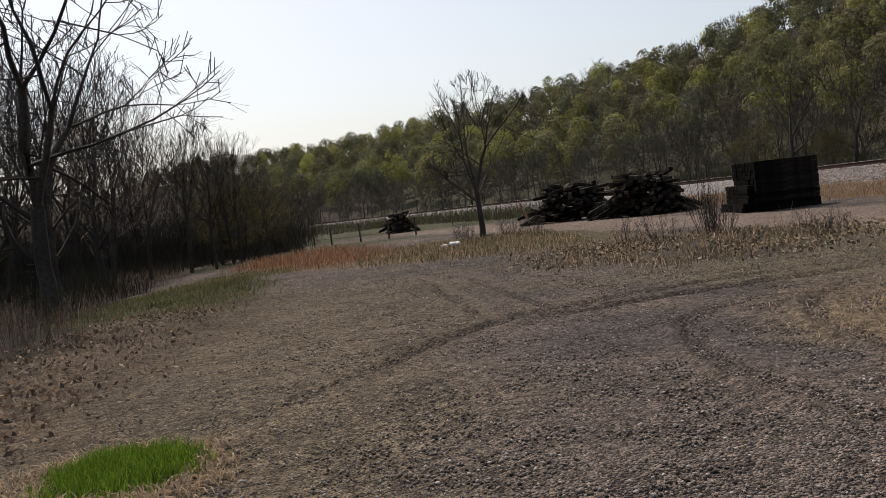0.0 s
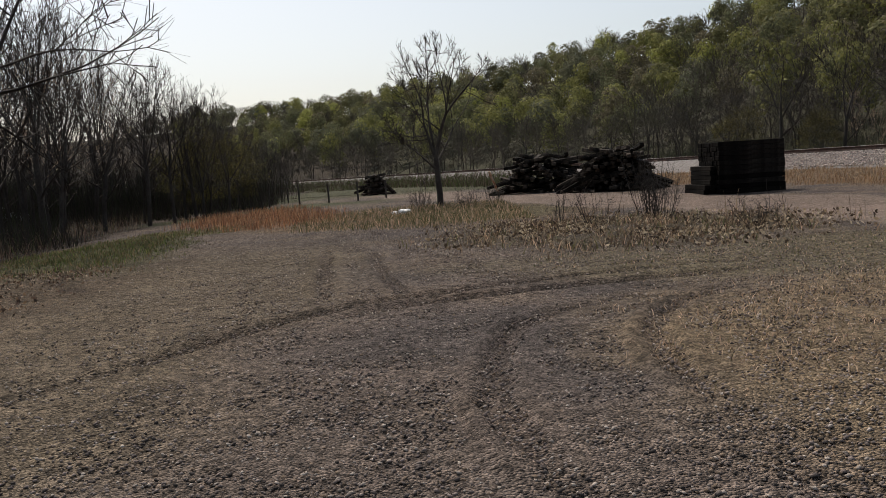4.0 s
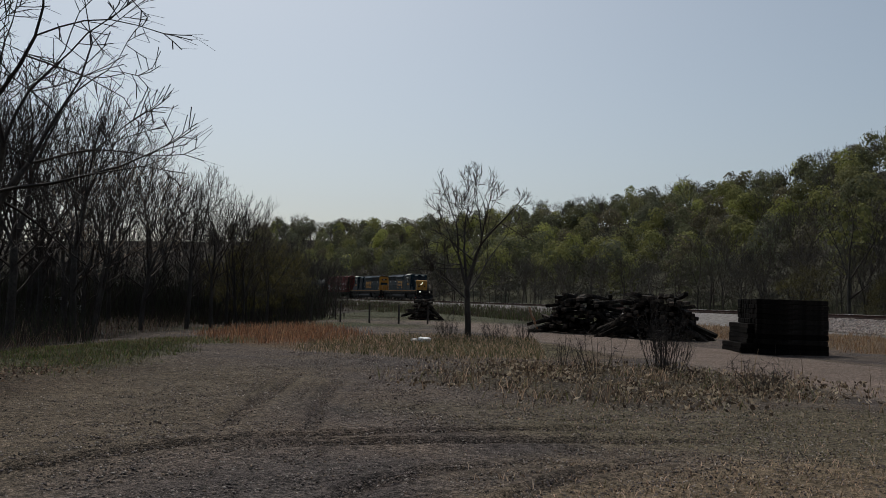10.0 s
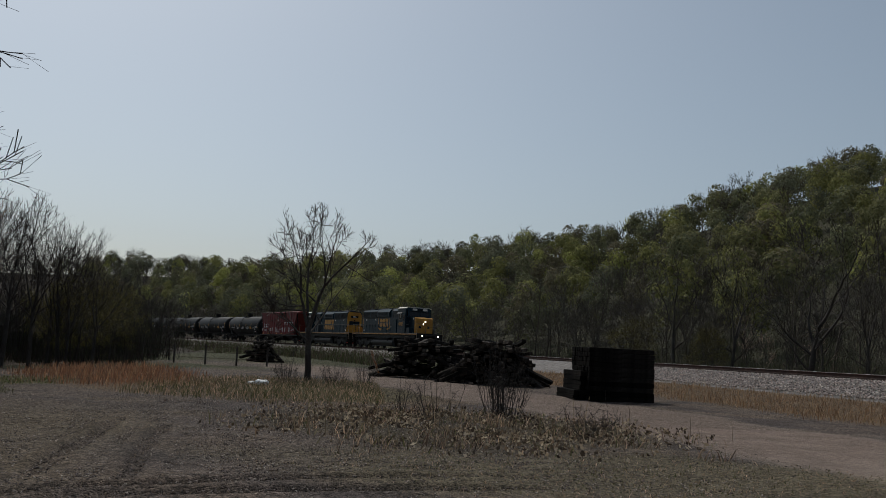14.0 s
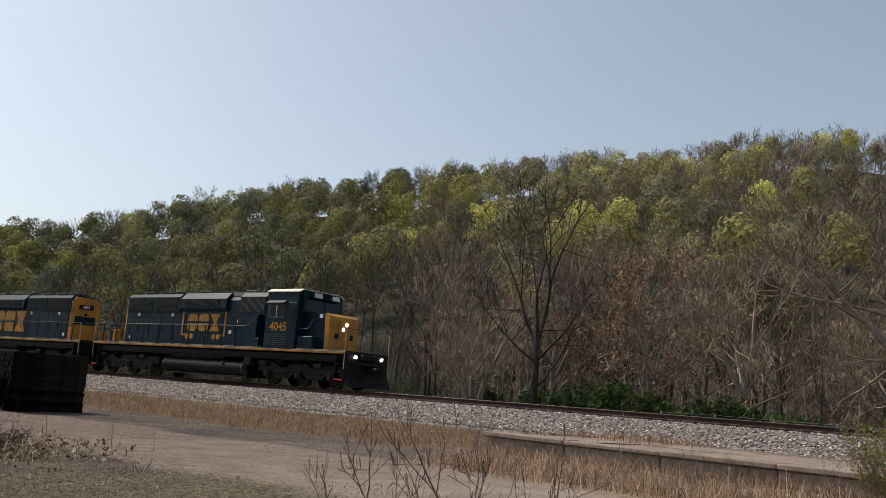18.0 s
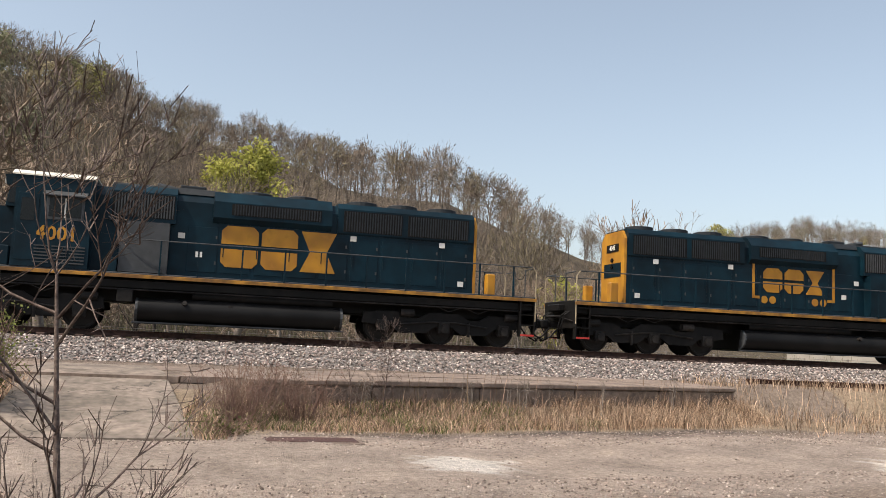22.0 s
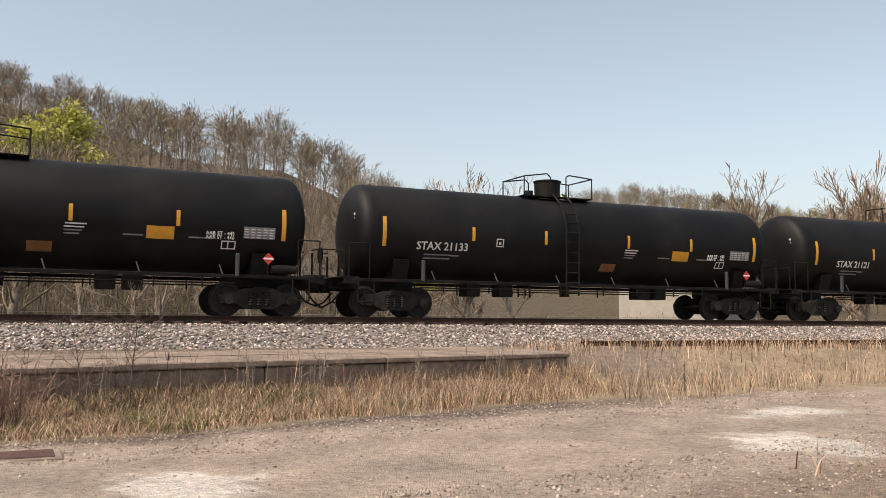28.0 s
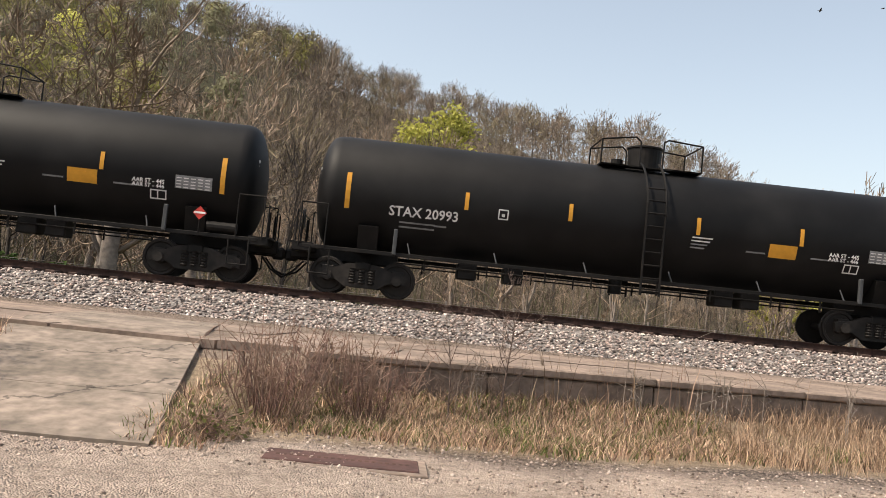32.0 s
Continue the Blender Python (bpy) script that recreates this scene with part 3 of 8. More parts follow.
def build_ground():
    def steps(a, b, fine, far0, far1):
        out = list(np.arange(a, b, fine))
        g, p = fine, b
        while p < far1:
            out.append(p)
            g *= 1.12
            p += g
        out.append(far1)
        g, p, back = fine, a, []
        while p > far0:
            g *= 1.12
            p -= g
            back.append(p)
        return np.array(sorted(set(back + out)))

    gx, gy = steps(-8, 28, 0.13, -2400, 2400), steps(-16, 34, 0.15, -2400, 2400)
    gx, gy = (np.array(sorted(set(g[(g < a) | (g > b)]) | set(np.arange(a, b, 0.06)))) for g, a, b in ((gx, -2.5, 7.0), (gy, 4.4, 15.0)))  # finer where the ruts are
    X, Y = np.meshgrid(gx, gy, indexing="ij")
    Z = land(X, Y)
    d, _ = from_line(X, Y)
    near = smooth(60, 25, np.hypot(X - 5, Y - 5)) * (d > 5)
    for line in RUTS:
        off, inner = off_rut(X, Y, line)
        off = off + 0.05 * patchy(X, Y, 0.4) + 0.03 * patchy(X, Y, 0.15, 2.0)
        Z = Z + inner * (0.05 * np.exp(-((off - 0.19) / 0.08) ** 2) + 0.025 * np.exp(-((off + 0.22) / 0.1) ** 2) - 0.045 * np.exp(-(off / 0.11) ** 2))
    Z = Z + near * (0.012 * patchy(X, Y, 0.31) + 0.008 * patchy(X, Y, 0.17, 3.0))
    n, m = X.shape
    i = np.arange(n * m).reshape(n, m)
    q = np.stack([i[:-1, :-1], i[1:, :-1], i[1:, 1:], i[:-1, 1:]], -1).reshape(-1, 4)
    g = bpy.data.materials.new("yard_ground")
    g.use_nodes = True
    nn, ll = g.node_tree.nodes, g.node_tree.links
    b = nn["Principled BSDF"]
    b.inputs["Roughness"].default_value, b.inputs["Specular IOR Level"].default_value = 0.95, 0.15
    at, tc = nn.new("ShaderNodeAttribute"), nn.new("ShaderNodeTexCoord")
    at.attribute_name = "tint"
    vo, no, no2 = nn.new("ShaderNodeTexVoronoi"), nn.new("ShaderNodeTexNoise"), nn.new("ShaderNodeTexNoise")
    vo.inputs["Scale"].default_value = 52
    no.inputs["Scale"].default_value, no.inputs["Detail"].default_value = 9, 8
    no2.inputs["Scale"].default_value, no2.inputs["Detail"].default_value = 1.1, 6
    for t in (vo, no, no2):
        ll.new(tc.outputs["Object"], t.inputs["Vector"])
    def ranged(src, a, bb, lo, hi):
        r = nn.new("ShaderNodeMapRange")
        for k, v in (("From Min", a), ("From Max", bb), ("To Min", lo), ("To Max", hi)):
            r.inputs[k].default_value = v
        ll.new(src, r.inputs["Value"])
        return r.outputs[0]
    sep = nn.new("ShaderNodeSeparateColor")
    ll.new(vo.outputs["Color"], sep.inputs[0])
    last = at.outputs["Color"]
    lum = nn.new("ShaderNodeSeparateColor")
    ll.new(at.outputs["Color"], lum.inputs[0])
    grain = nn.new("ShaderNodeMix")  # compacted road dust is evener than loose gravel
    grain.inputs["B"].default_value = 1.0
    ll.new(ranged(lum.outputs[0], 0.14, 0.26, 0.0, 0.75), grain.inputs["Factor"])
    ll.new(ranged(sep.outputs[0], 0, 1, 0.3, 1.9), grain.inputs["A"])
    cloud = nn.new("ShaderNodeMix")
    cloud.inputs["B"].default_value = 1.0
    ll.new(ranged(lum.outputs[0], 0.14, 0.26, 0.0, 0.6), cloud.inputs["Factor"])
    ll.new(ranged(no.outputs["Fac"], 0.3, 0.7, 0.45, 1.55), cloud.inputs["A"])
    for s in (grain.outputs["Result"], cloud.outputs["Result"], ranged(no2.outputs["Fac"], 0.3, 0.7, 0.8, 1.2)):
        v = nn.new("ShaderNodeVectorMath")
        v.operation = "SCALE"
        ll.new(last, v.inputs[0]), ll.new(s, v.inputs["Scale"])
        last = v.outputs[0]
    ll.new(last, b.inputs["Base Color"])
    bm = nn.new("ShaderNodeBump")
    bm.inputs["Strength"].default_value, bm.inputs["Distance"].default_value = 1.0, 0.035
    add = nn.new("ShaderNodeMath")
    add.operation = "SUBTRACT"
    ll.new(no.outputs["Fac"], add.inputs[0]), ll.new(vo.outputs["Distance"], add.inputs[1])
    ll.new(add.outputs[0], bm.inputs["Height"]), ll.new(bm.outputs[0], b.inputs["Normal"])
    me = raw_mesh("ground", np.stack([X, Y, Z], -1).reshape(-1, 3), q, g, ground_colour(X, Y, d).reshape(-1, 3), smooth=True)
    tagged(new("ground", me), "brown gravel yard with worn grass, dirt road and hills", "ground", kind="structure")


build_ground()


# ---- loose stones ----
def pebbles(name, pts, size, tints, label, category, parent=None):
    """Small broken stones, eight faces each."""
    rng = np.random.default_rng(5)
    n = len(pts)
    base = np.array([(1, 0, 0), (-1, 0, 0), (0, 1, 0), (0, -1, 0), (0, 0, 1), (0, 0, -1)], float)
    face = np.array([(0, 2, 4), (2, 1, 4), (1, 3, 4), (3, 0, 4), (2, 0, 5), (1, 2, 5), (3, 1, 5), (0, 3, 5)])
    v = np.repeat(base[None], n, 0) * rng.uniform(0.6, 1.3, (n, 6, 1))
    v[..., 2] *= 0.65
    a = rng.uniform(0, 6.3, n)
    tl = rng.uniform(-0.6, 0.6, n)
    x = v[..., 0] * np.cos(a)[:, None] - v[..., 1] * np.sin(a)[:, None]
    y = v[..., 0] * np.sin(a)[:, None] + v[..., 1] * np.cos(a)[:, None]
    z = v[..., 2] + x * tl[:, None]
    sz = rng.uniform(*size, n)[:, None]
    v = np.stack([x * sz + pts[:, :1], y * sz + pts[:, 1:2], z * sz + pts[:, 2:3]], -1).reshape(-1, 3)
    f = (face[None] + 6 * np.arange(n)[:, None, None]).reshape(-1, 3)
    pick = np.array(tints)[rng.integers(0, len(tints), n)] * rng.uniform(0.75, 1.25, (n, 1))
    ob = new(name, raw_mesh(name, v, None, M_BUD, np.repeat(pick, 6, 0), f))
    if parent:
        ob.parent = parent
    return tagged(ob, label, category, kind="stuff")


rng = np.random.default_rng(11)
gx, gy = rng.uniform(-6, 12, 200000), 3.0 + 24 * rng.random(200000) ** 1.8
keep = (off_road(gx, gy) > 2.5) & (rng.random(200000) < smooth(7, 2.2, np.abs(gx - 3.4)) * 0.9 + 0.14)
gx, gy = gx[keep][:84000], gy[keep][:84000]
pebbles("gravel", np.stack([gx, gy, land(gx, gy) + 0.003], -1), (0.006, 0.021), [(0.165, 0.132, 0.12), (0.12, 0.098, 0.09), (0.34, 0.29, 0.25), (0.05, 0.042, 0.038), (0.17, 0.125, 0.09), (0.21, 0.17, 0.15)], "loose brown and grey gravel on the yard", "gravel")
gx, gy = rng.uniform(10.5, 24, 30000), rng.uniform(-14, 7, 30000)
keep = (off_road(gx, gy) < 3.4) & ((off_road(gx, gy) > 1.4) | (rng.random(30000) < 0.10))
gx, gy = gx[keep], gy[keep]
pebbles("road_gravel", np.stack([gx, gy, land(gx, gy) + 0.004], -1), (0.009, 0.026), [(0.36, 0.28, 0.235), (0.29, 0.225, 0.19), (0.44, 0.365, 0.315), (0.19, 0.145, 0.12)], "scattered pale stones on the dirt road", "gravel")


# ---- railway ----
def sweep(prof, s0, s1, ds, closed=False):
    """A cross-section of (side, z) run along the line."""
    s = np.arange(s0, s1 + ds * 0.5, ds)
    x, y, h = on_line(s)
    k = len(prof)
    v = np.empty((len(s), k, 3))
    for j, (o, z) in enumerate(prof):
        v[:, j, 0], v[:, j, 1], v[:, j, 2] = x + o * np.sin(h), y - o * np.cos(h), z
    i = np.arange(len(s) * k).reshape(len(s), k)
    nx = np.roll(i, -1, 1) if closed else i[:, 1:]
    a = i if closed else i[:, :-1]
    q = np.stack([a[:-1], nx[:-1], nx[1:], a[1:]], -1).reshape(-1, 4)
    return v.reshape(-1, 3), q


def rail_prof(o, zt, s=1.0):
    return [(o + dx * s, zt + dz * s) for dx, dz in ((-0.037, 0), (0.037, 0), (0.037, -0.035), (0.010, -0.05), (0.010, -0.145), (0.072, -0.165), (0.072, -0.18), (-0.072, -0.18), (-0.072, -0.165), (-0.010, -0.145), (-0.010, -0.05), (-0.037, -0.035))]


M_BED = mat("ballast_bed", (0.20, 0.18, 0.17), 0.95, vary=0.5, scale=16, bump=0.05, bscale=12, rgb2=(0.13, 0.115, 0.105), scale2=2.5)
v, q = sweep([(5.3, -0.1), (4.3, 0.40), (3.75, 0.66), (1.8, 1.26), (1.25, 1.28), (-1.25, 1.28), (-1.8, 1.26), (-4.0, 0.30), (-4.6, -0.3)], -330, 300, 1.5)
tagged(new("ballast_bank", raw_mesh("ballast_bank", v, q, M_BED)), "grey crushed-stone ballast bank under the track", "ballast", kind="structure")
track = thing("railway_track", pose(0, 0, 0), "main-line railway track of polished steel rails on dark timber ties", "railway track", kind="structure")
for o in (0.755, -0.755):
    v, q = sweep(rail_prof(o, RAIL_Z), -330, 300, 2.0, True)
    part("rail", raw_mesh("rail", v, q, M_RUST), M_RUST, track, "rail with rusty web")
    v, q = sweep([(o - 0.034, RAIL_Z + 0.001), (o - 0.03, RAIL_Z + 0.004), (o + 0.03, RAIL_Z + 0.004), (o + 0.034, RAIL_Z + 0.001)], -330, 300, 2.0)
    part("rail_head", raw_mesh("rail_head", v, q, M_STEEL), M_STEEL, track, "bright worn rail head")
tie_mesh = Shape().box(-0.115, 0.115, -1.3, 1.3, -0.18, 0, 0.015).mesh("tie", M_TIE)
rest = Shape()
for k in range(-420, 420):
    s = k * 0.52
    x, y, h = on_line(s)
    m = pose(float(x), float(y), RAIL_Z - 0.155, 0, random.uniform(-0.6, 0.6), math.degrees(h) + random.uniform(-1, 1))
    if 2 < s < 82:
        part("tie", tie_mesh, M_TIE, track, at=m)
    else:
        rest.box(-0.115, 0.115, -1.3, 1.3, -0.18, 0, m=m)
tagged(part("far_ties", rest, M_TIE, track, "dark timber ties further along the line"), kind="stuff")
n = 46000
s_, t_ = rng.uniform(-22, 92, n), rng.random(n) ** 0.8
o_ = 1.34 + 2.61 * t_
x, y, h = on_line(s_, o_)
z_ = np.interp(o_, [1.2, 1.8, 3.75, 4.3], [1.28, 1.262, 0.665, 0.52])
pebbles("ballast_stones", np.stack([x, y, z_ + 0.012], -1), (0.028, 0.062), [(0.42, 0.355, 0.32), (0.28, 0.235, 0.215), (0.55, 0.48, 0.435), (0.11, 0.092, 0.085), (0.36, 0.275, 0.24), (0.22, 0.18, 0.165)], "broken grey ballast stones on the bank", "ballast")
# the disused siding in front of the bank
siding = thing("siding_rail", pose(0, 0, 0), "rusty disused siding rail beside the ballast bank", "rail", kind="structure")
for o in (5.0,):
    v, q = sweep(rail_prof(o, 0.90), 46, 74, 2.0, True)
    part("rail", raw_mesh("rail", v, q, M_RUST2), M_RUST2, siding)

# ---- the old loading platform ----
platform = thing("platform_edge", pose(0, 0, 0), "weathered concrete edge wall of a disused platform", "platform wall", kind="structure")
for (x0, y0), (x1, y1) in (((20.4, 19.0), (21.0, 8.6)), ((21.75, 3.7), (26.4, -8.2))):
    ln, a = math.hypot(x1 - x0, y1 - y0), math.atan2(y1 - y0, x1 - x0)
    k = max(2, round(ln / 2.6))
    for i in range(k):
        m = pose(x0 + (x1 - x0) * i / k, y0 + (y1 - y0) * i / k, 0, 0, 0, math.degrees(a))
        g = ln / k
        w = Shape().box(0.012, g - 0.012, -0.16, 0.16, -0.3, 0.66 + random.uniform(-0.012, 0.012), 0.025)
        part("wall_block", w, M_CONCRETE, platform, at=m)
        part("coping", Shape().box(0.006, g - 0.006, -0.22, 0.42, 0.664, 0.77 + random.uniform(-0.01, 0.01), 0.02), M_CONCRETE, platform, at=m)
# paving behind the edge
paving = thing("platform_paving", pose(0, 0, 0), "cracked concrete paving on the disused platform", "paving", kind="structure")
for k in range(12):
    y1, y0 = 18.5 - k * 2.25, 18.5 - (k + 1) * 2.25
    for j in range(2):
        xa0, xa1 = float(wall_x(y0)) + 0.46 + j * 2.2, float(wall_x(y1)) + 0.46 + j * 2.2
        zt = 0.735 + random.uniform(-0.012, 0.012)
        vs = [(xa0 + 0.02, y0 + 0.02), (xa0 + 2.17, y0 + 0.02), (xa1 + 2.17, y1 - 0.02), (xa1 + 0.02, y1 - 0.02)]
        part("paving_slab", Shape().prism(vs, zt - 0.12, zt, "z"), M_CONCRETE, paving)
# the ramp up to it
ramp = thing("concrete_ramp", pose(0, 0, 0), "pale stained concrete ramp slab rising from the road", "ramp", kind="structure")
for j in range(1):
    for fa, fb in ((0, 0.20), (0.20, 0.62), (0.62, 1.0)):
        f0, f1 = fa + 0.001, fb - 0.001
        def corner(f, g):
            xx = 17.55 + f * 7.6 + (0.45 - 0.45 * g)
            yy = (4.05 + 2.2 * f) * (1 - g) + (6.95 + 1.5 * f) * g
            return xx, yy, 0.03 + 0.74 * min(1.0, f / 0.62)
        c = [corner(f0, 0), corner(f1, 0), corner(f1, 1), corner(f0, 1)]
        sh = Shape().add([(x, y, z - 0.25) for x, y, z in c] + c, [(0, 1, 2, 3), (4, 5, 6, 7), (0, 1, 5, 4), (1, 2, 6, 5), (2, 3, 7, 6), (3, 0, 4, 7)])
        part("ramp_slab", sh, M_RAMP, ramp)
# iron drain grate in a concrete frame
grate = thing("drain_grate", pose(18.35, 2.36, 0.0, 0, 0, -81), "rust-red iron drain grate in a concrete rim at the road edge", "drain")
fr = Shape()
for b in ((-0.78, 0.78, 0.26, 0.36), (-0.78, 0.78, -0.36, -0.26), (-0.78, -0.66, -0.26, 0.26), (0.66, 0.78, -0.26, 0.26)):
    fr.box(*b, -0.1, 0.030, 0.01)
part("concrete_rim", fr, M_CONCRETE, grate, "worn concrete rim")
part("iron_plate", Shape().box(-0.70, 0.70, -0.26, 0.26, 0.0, 0.042, 0.008), mat("iron_plate_rust", (0.085, 0.041, 0.034), 0.85, vary=0.35, scale=12, rgb2=(0.06, 0.03, 0.026)), grate, "rust-red iron plate")
for i in range(20):
    part("slot", Shape().box(-0.6 + i * 0.062, -0.565 + i * 0.062, -0.03, 0.03, 0.035, 0.0435), M_RUST, grate)


# ---- trees ----
def grow(rng, height, spread=0.5, levels=4, kids=(5, 5, 5, 4), trunk_r=0.16, lean=0.0, stems=1, up=0.35, first=0.3, wobble=0.12, ratio=0.58):
    """A leafless tree as chains of points with radii: [(points, radii, level)]."""
    out = []

    def limb(p, dirn, length, r, level):
        n = (7, 5, 3, 2, 2)[level]
        pts, d = [p], dirn / np.linalg.norm(dirn)
        for i in range(n):
            d = d + rng.normal(0, wobble * (0.5 + 0.3 * level), 3) + np.array([0, 0, up * (0.05 if level == 0 else 0.14)])
            d /= np.linalg.norm(d)
            pts.append(pts[-1] + d * length / n)
        pts = np.array(pts)
        rad = r * np.linspace(1, 0.30 if level < levels else 0.15, n + 1) ** 0.9
        out.append((pts, rad, level))
        if level >= levels:
            return
        k = kids[min(level, len(kids) - 1)]
        for j in range(k):
            f = (first if level == 0 else 0.22) + (0.97 - (first if level == 0 else 0.22)) * (j + rng.uniform(0.1, 0.9)) / k
            i = min(n - 1, int(f * n))
            q = pts[i] + (pts[i + 1] - pts[i]) * (f * n - i)
            ax = pts[i + 1] - pts[i]
            ax /= np.linalg.norm(ax)
            side = rng.normal(0, 1, 3)
            side -= ax * side.dot(ax)
            side /= np.linalg.norm(side) + 1e-6
            open_ = spread * rng.uniform(0.7, 1.35)
            nd = ax * math.cos(open_) + side * math.sin(open_)
            nl = length * ratio * (1.0, 1.25, 1.5, 1.5)[level] * rng.uniform(0.7, 1.15) * (1.15 - 0.55 * f if level == 0 else 1.0)
            limb(q, nd, nl, max(r * (1 - 0.68 * f) * 0.55, 0.006), level + 1)

    for s in range(stems):
        a = rng.uniform(0, 6.28)
        tilt = lean + (0.12 if stems > 1 else 0.02)
        off = np.array([math.cos(a), math.sin(a), 0]) * (0.12 * (stems > 1))
        limb(off, np.array([math.cos(a) * tilt, math.sin(a) * tilt, 1.0]), height * (rng.uniform(0.75, 1.0) if s else 0.92), trunk_r * (1 if s == 0 else 0.8), 0)
    return out


def fork_tree(rng, clear=0.28, forks=5, spread=0.42, up=0.3, shoots=2, stems=1, trunk_r=0.018, wobble=0.09, ratio=0.80, first=0.26, twigs=3, twig=0.045, lean=0.0, low=0, low_from=0.45, taper=0.80, wide=0.36):
    """A leafless tree about one metre high: forking limbs with side shoots and fine twigs, as [(points, radii, level)]."""
    out = []

    def turned(ax, angle, a):
        u = np.cross(ax, (0.31, 0.87, 0.38))
        u /= np.linalg.norm(u) + 1e-9
        w = np.cross(ax, u)
        return ax * math.cos(angle) + (u * math.cos(a) + w * math.sin(a)) * math.sin(angle)

    def limb(p, d, length, r, level):
        if level:  # limbs stay short where they would leave the crown's rounded outline
            length *= min(1.0, max(0.3, 1.75 - math.sqrt((p[0] ** 2 + p[1] ** 2) / wide ** 2 + ((p[2] - 0.6) / 0.42) ** 2)))
        n = 4 if level < 2 else 3 if level < 4 else 2
        pts = [p]
        d = d / np.linalg.norm(d)
        for i in range(n):
            d = d + rng.normal(0, wobble * (0.5 if level == 0 else 1.0), 3) + np.array([0, 0, up * (0.1 if level == 0 else 0.32)])
            d /= np.linalg.norm(d)
            pts.append(pts[-1] + d * length / n)
        pts = np.array(pts)
        end = r * (taper if level == 0 else 0.66)
        out.append((pts, np.linspace(r, end, n + 1), level))
        if level >= forks - 1:
            for j in range(twigs):
                f = rng.uniform(0.25, 1.0)
                q = pts[0] + (pts[-1] - pts[0]) * f
                t = turned(d, rng.uniform(0.3, 0.9), rng.uniform(0, 6.28)) + (0, 0, 0.3 * up)
                out.append((np.array([q, q + t * twig * rng.uniform(0.6, 1.3)]), np.array([0.0011, 0.0005]), 9))
        if level >= forks:
            return
        k, ph = (2 if rng.random() < 0.72 else 3) + (1 if level == 0 else 0), rng.uniform(0, 6.28)
        for j in range(k):
            nd = turned(d, spread * rng.uniform(0.7, 1.25) * (0.5 if j == 0 else 1.15), ph + j * 6.283 / k + rng.normal(0, 0.3))
            ll = first if level == 0 else length * ratio
            limb(pts[-1], nd, ll * rng.uniform(0.8, 1.15) * (1.0 if j == 0 else 0.88), end * (0.86 if j == 0 else 0.64), level + 1)
        for j in range(shoots if level else low):
            f = rng.uniform(0.3, 0.92) if level else rng.uniform(low_from, 0.95)
            i = min(n - 1, int(f * n))
            q = pts[i] + (pts[i + 1] - pts[i]) * (f * n - i)
            nd = turned(pts[i + 1] - pts[i], spread * rng.uniform(1.2, 1.9), rng.uniform(0, 6.28)) if level else turned(d, rng.uniform(0.8, 1.15), rng.uniform(0, 6.28))
            limb(q, nd / np.linalg.norm(nd), (length * 0.72 if level else first * 0.95) * rng.uniform(0.7, 1.15), r * (0.42 if level else 0.36), min(forks, level + 2) if level else 2)

    for k in range(stems):
        a = rng.uniform(0, 6.28)
        tilt = lean + (rng.uniform(0.08, 0.2) if stems > 1 else 0.03)
        limb(np.array([math.cos(a), math.sin(a), 0]) * (0.014 * (stems > 1)), np.array([math.cos(a) * tilt, math.sin(a) * tilt, 1.0]), clear * rng.uniform(0.85, 1.1), trunk_r * (1.0 if k == 0 else 0.8), 0)
    top = max(c[0][:, 2].max() for c in out)
    return [(p / top * 10, r / top * 10, l) for p, r, l in out]


def tubes(chains, thick=1.0, min_r=0.0):
    vs, qs, k = [], [], 0
    for pts, rad, level in chains:
        n = 7 if level == 0 else 4 if level == 1 else 2 if level == 9 else 3
        d = np.gradient(pts, axis=0)
        d /= np.linalg.norm(d, axis=1)[:, None] + 1e-9
        ref = np.where(np.abs(d[:, 2:3]) > 0.9, np.array([[1.0, 0, 0]]), np.array([[0, 0, 1.0]]))
        u = np.cross(d, ref)
        u /= np.linalg.norm(u, axis=1)[:, None] + 1e-9
        w = np.cross(d, u)
        t = np.arange(n) * 2 * math.pi / n
        rr = np.maximum(rad * thick, min_r)[:, None, None]
        ring = pts[:, None, :] + (u[:, None, :] * np.cos(t)[None, :, None] + w[:, None, :] * np.sin(t)[None, :, None]) * rr
        m = len(pts)
        i = np.arange(m * n).reshape(m, n) + k
        j = np.roll(i, -1, 1)
        vs.append(ring.reshape(-1, 3))
        q = np.stack([i[:-1], j[:-1], j[1:], i[1:]], -1)
        qs.append((q[:, :1] if level == 9 else q).reshape(-1, 4))  # a fine twig is one tapering strip
        k += m * n
    return np.concatenate(vs), np.concatenate(qs)


def bare_tree(name, chains, bark, twig, min_r=0.012):
    """The meshes of a tree's trunk with limbs and of its twigs."""
    a = tubes([c for c in chains if c[2] <= 1], 1.0, min_r)
    b = tubes([c for c in chains if c[2] > 1], 1.0, min_r)
    tall = 10.0 / max(a[0][:, 2].max(), b[0][:, 2].max())  # every form is ten metres high
    a, b = (a[0] * tall, a[1]), (b[0] * tall, b[1])
    return raw_mesh(name + "_trunk", *a, bark, smooth=True), raw_mesh(name + "_crown", *b, twig)


def plant(meshes, x, y, scale, turn, label, name="bare_tree", category="tree", group="", z=None, wide=1.0, lean=0.0):
    t = new(name)
    t.empty_display_size = 0.3
    zz = float(land(np.array([x]), np.array([y]))[0]) - 0.05 if z is None else z
    t.matrix_basis = pose(x, y, zz, lean, 0, turn) @ Matrix.Diagonal((scale * wide, scale * wide, scale, 1))
    tagged(t, label, category, group)
    part("trunk", meshes[0], None, t)
    part("crown", meshes[1], None, t)
    for extra in meshes[2:]:
        part("foliage", extra, None, t)
    return t


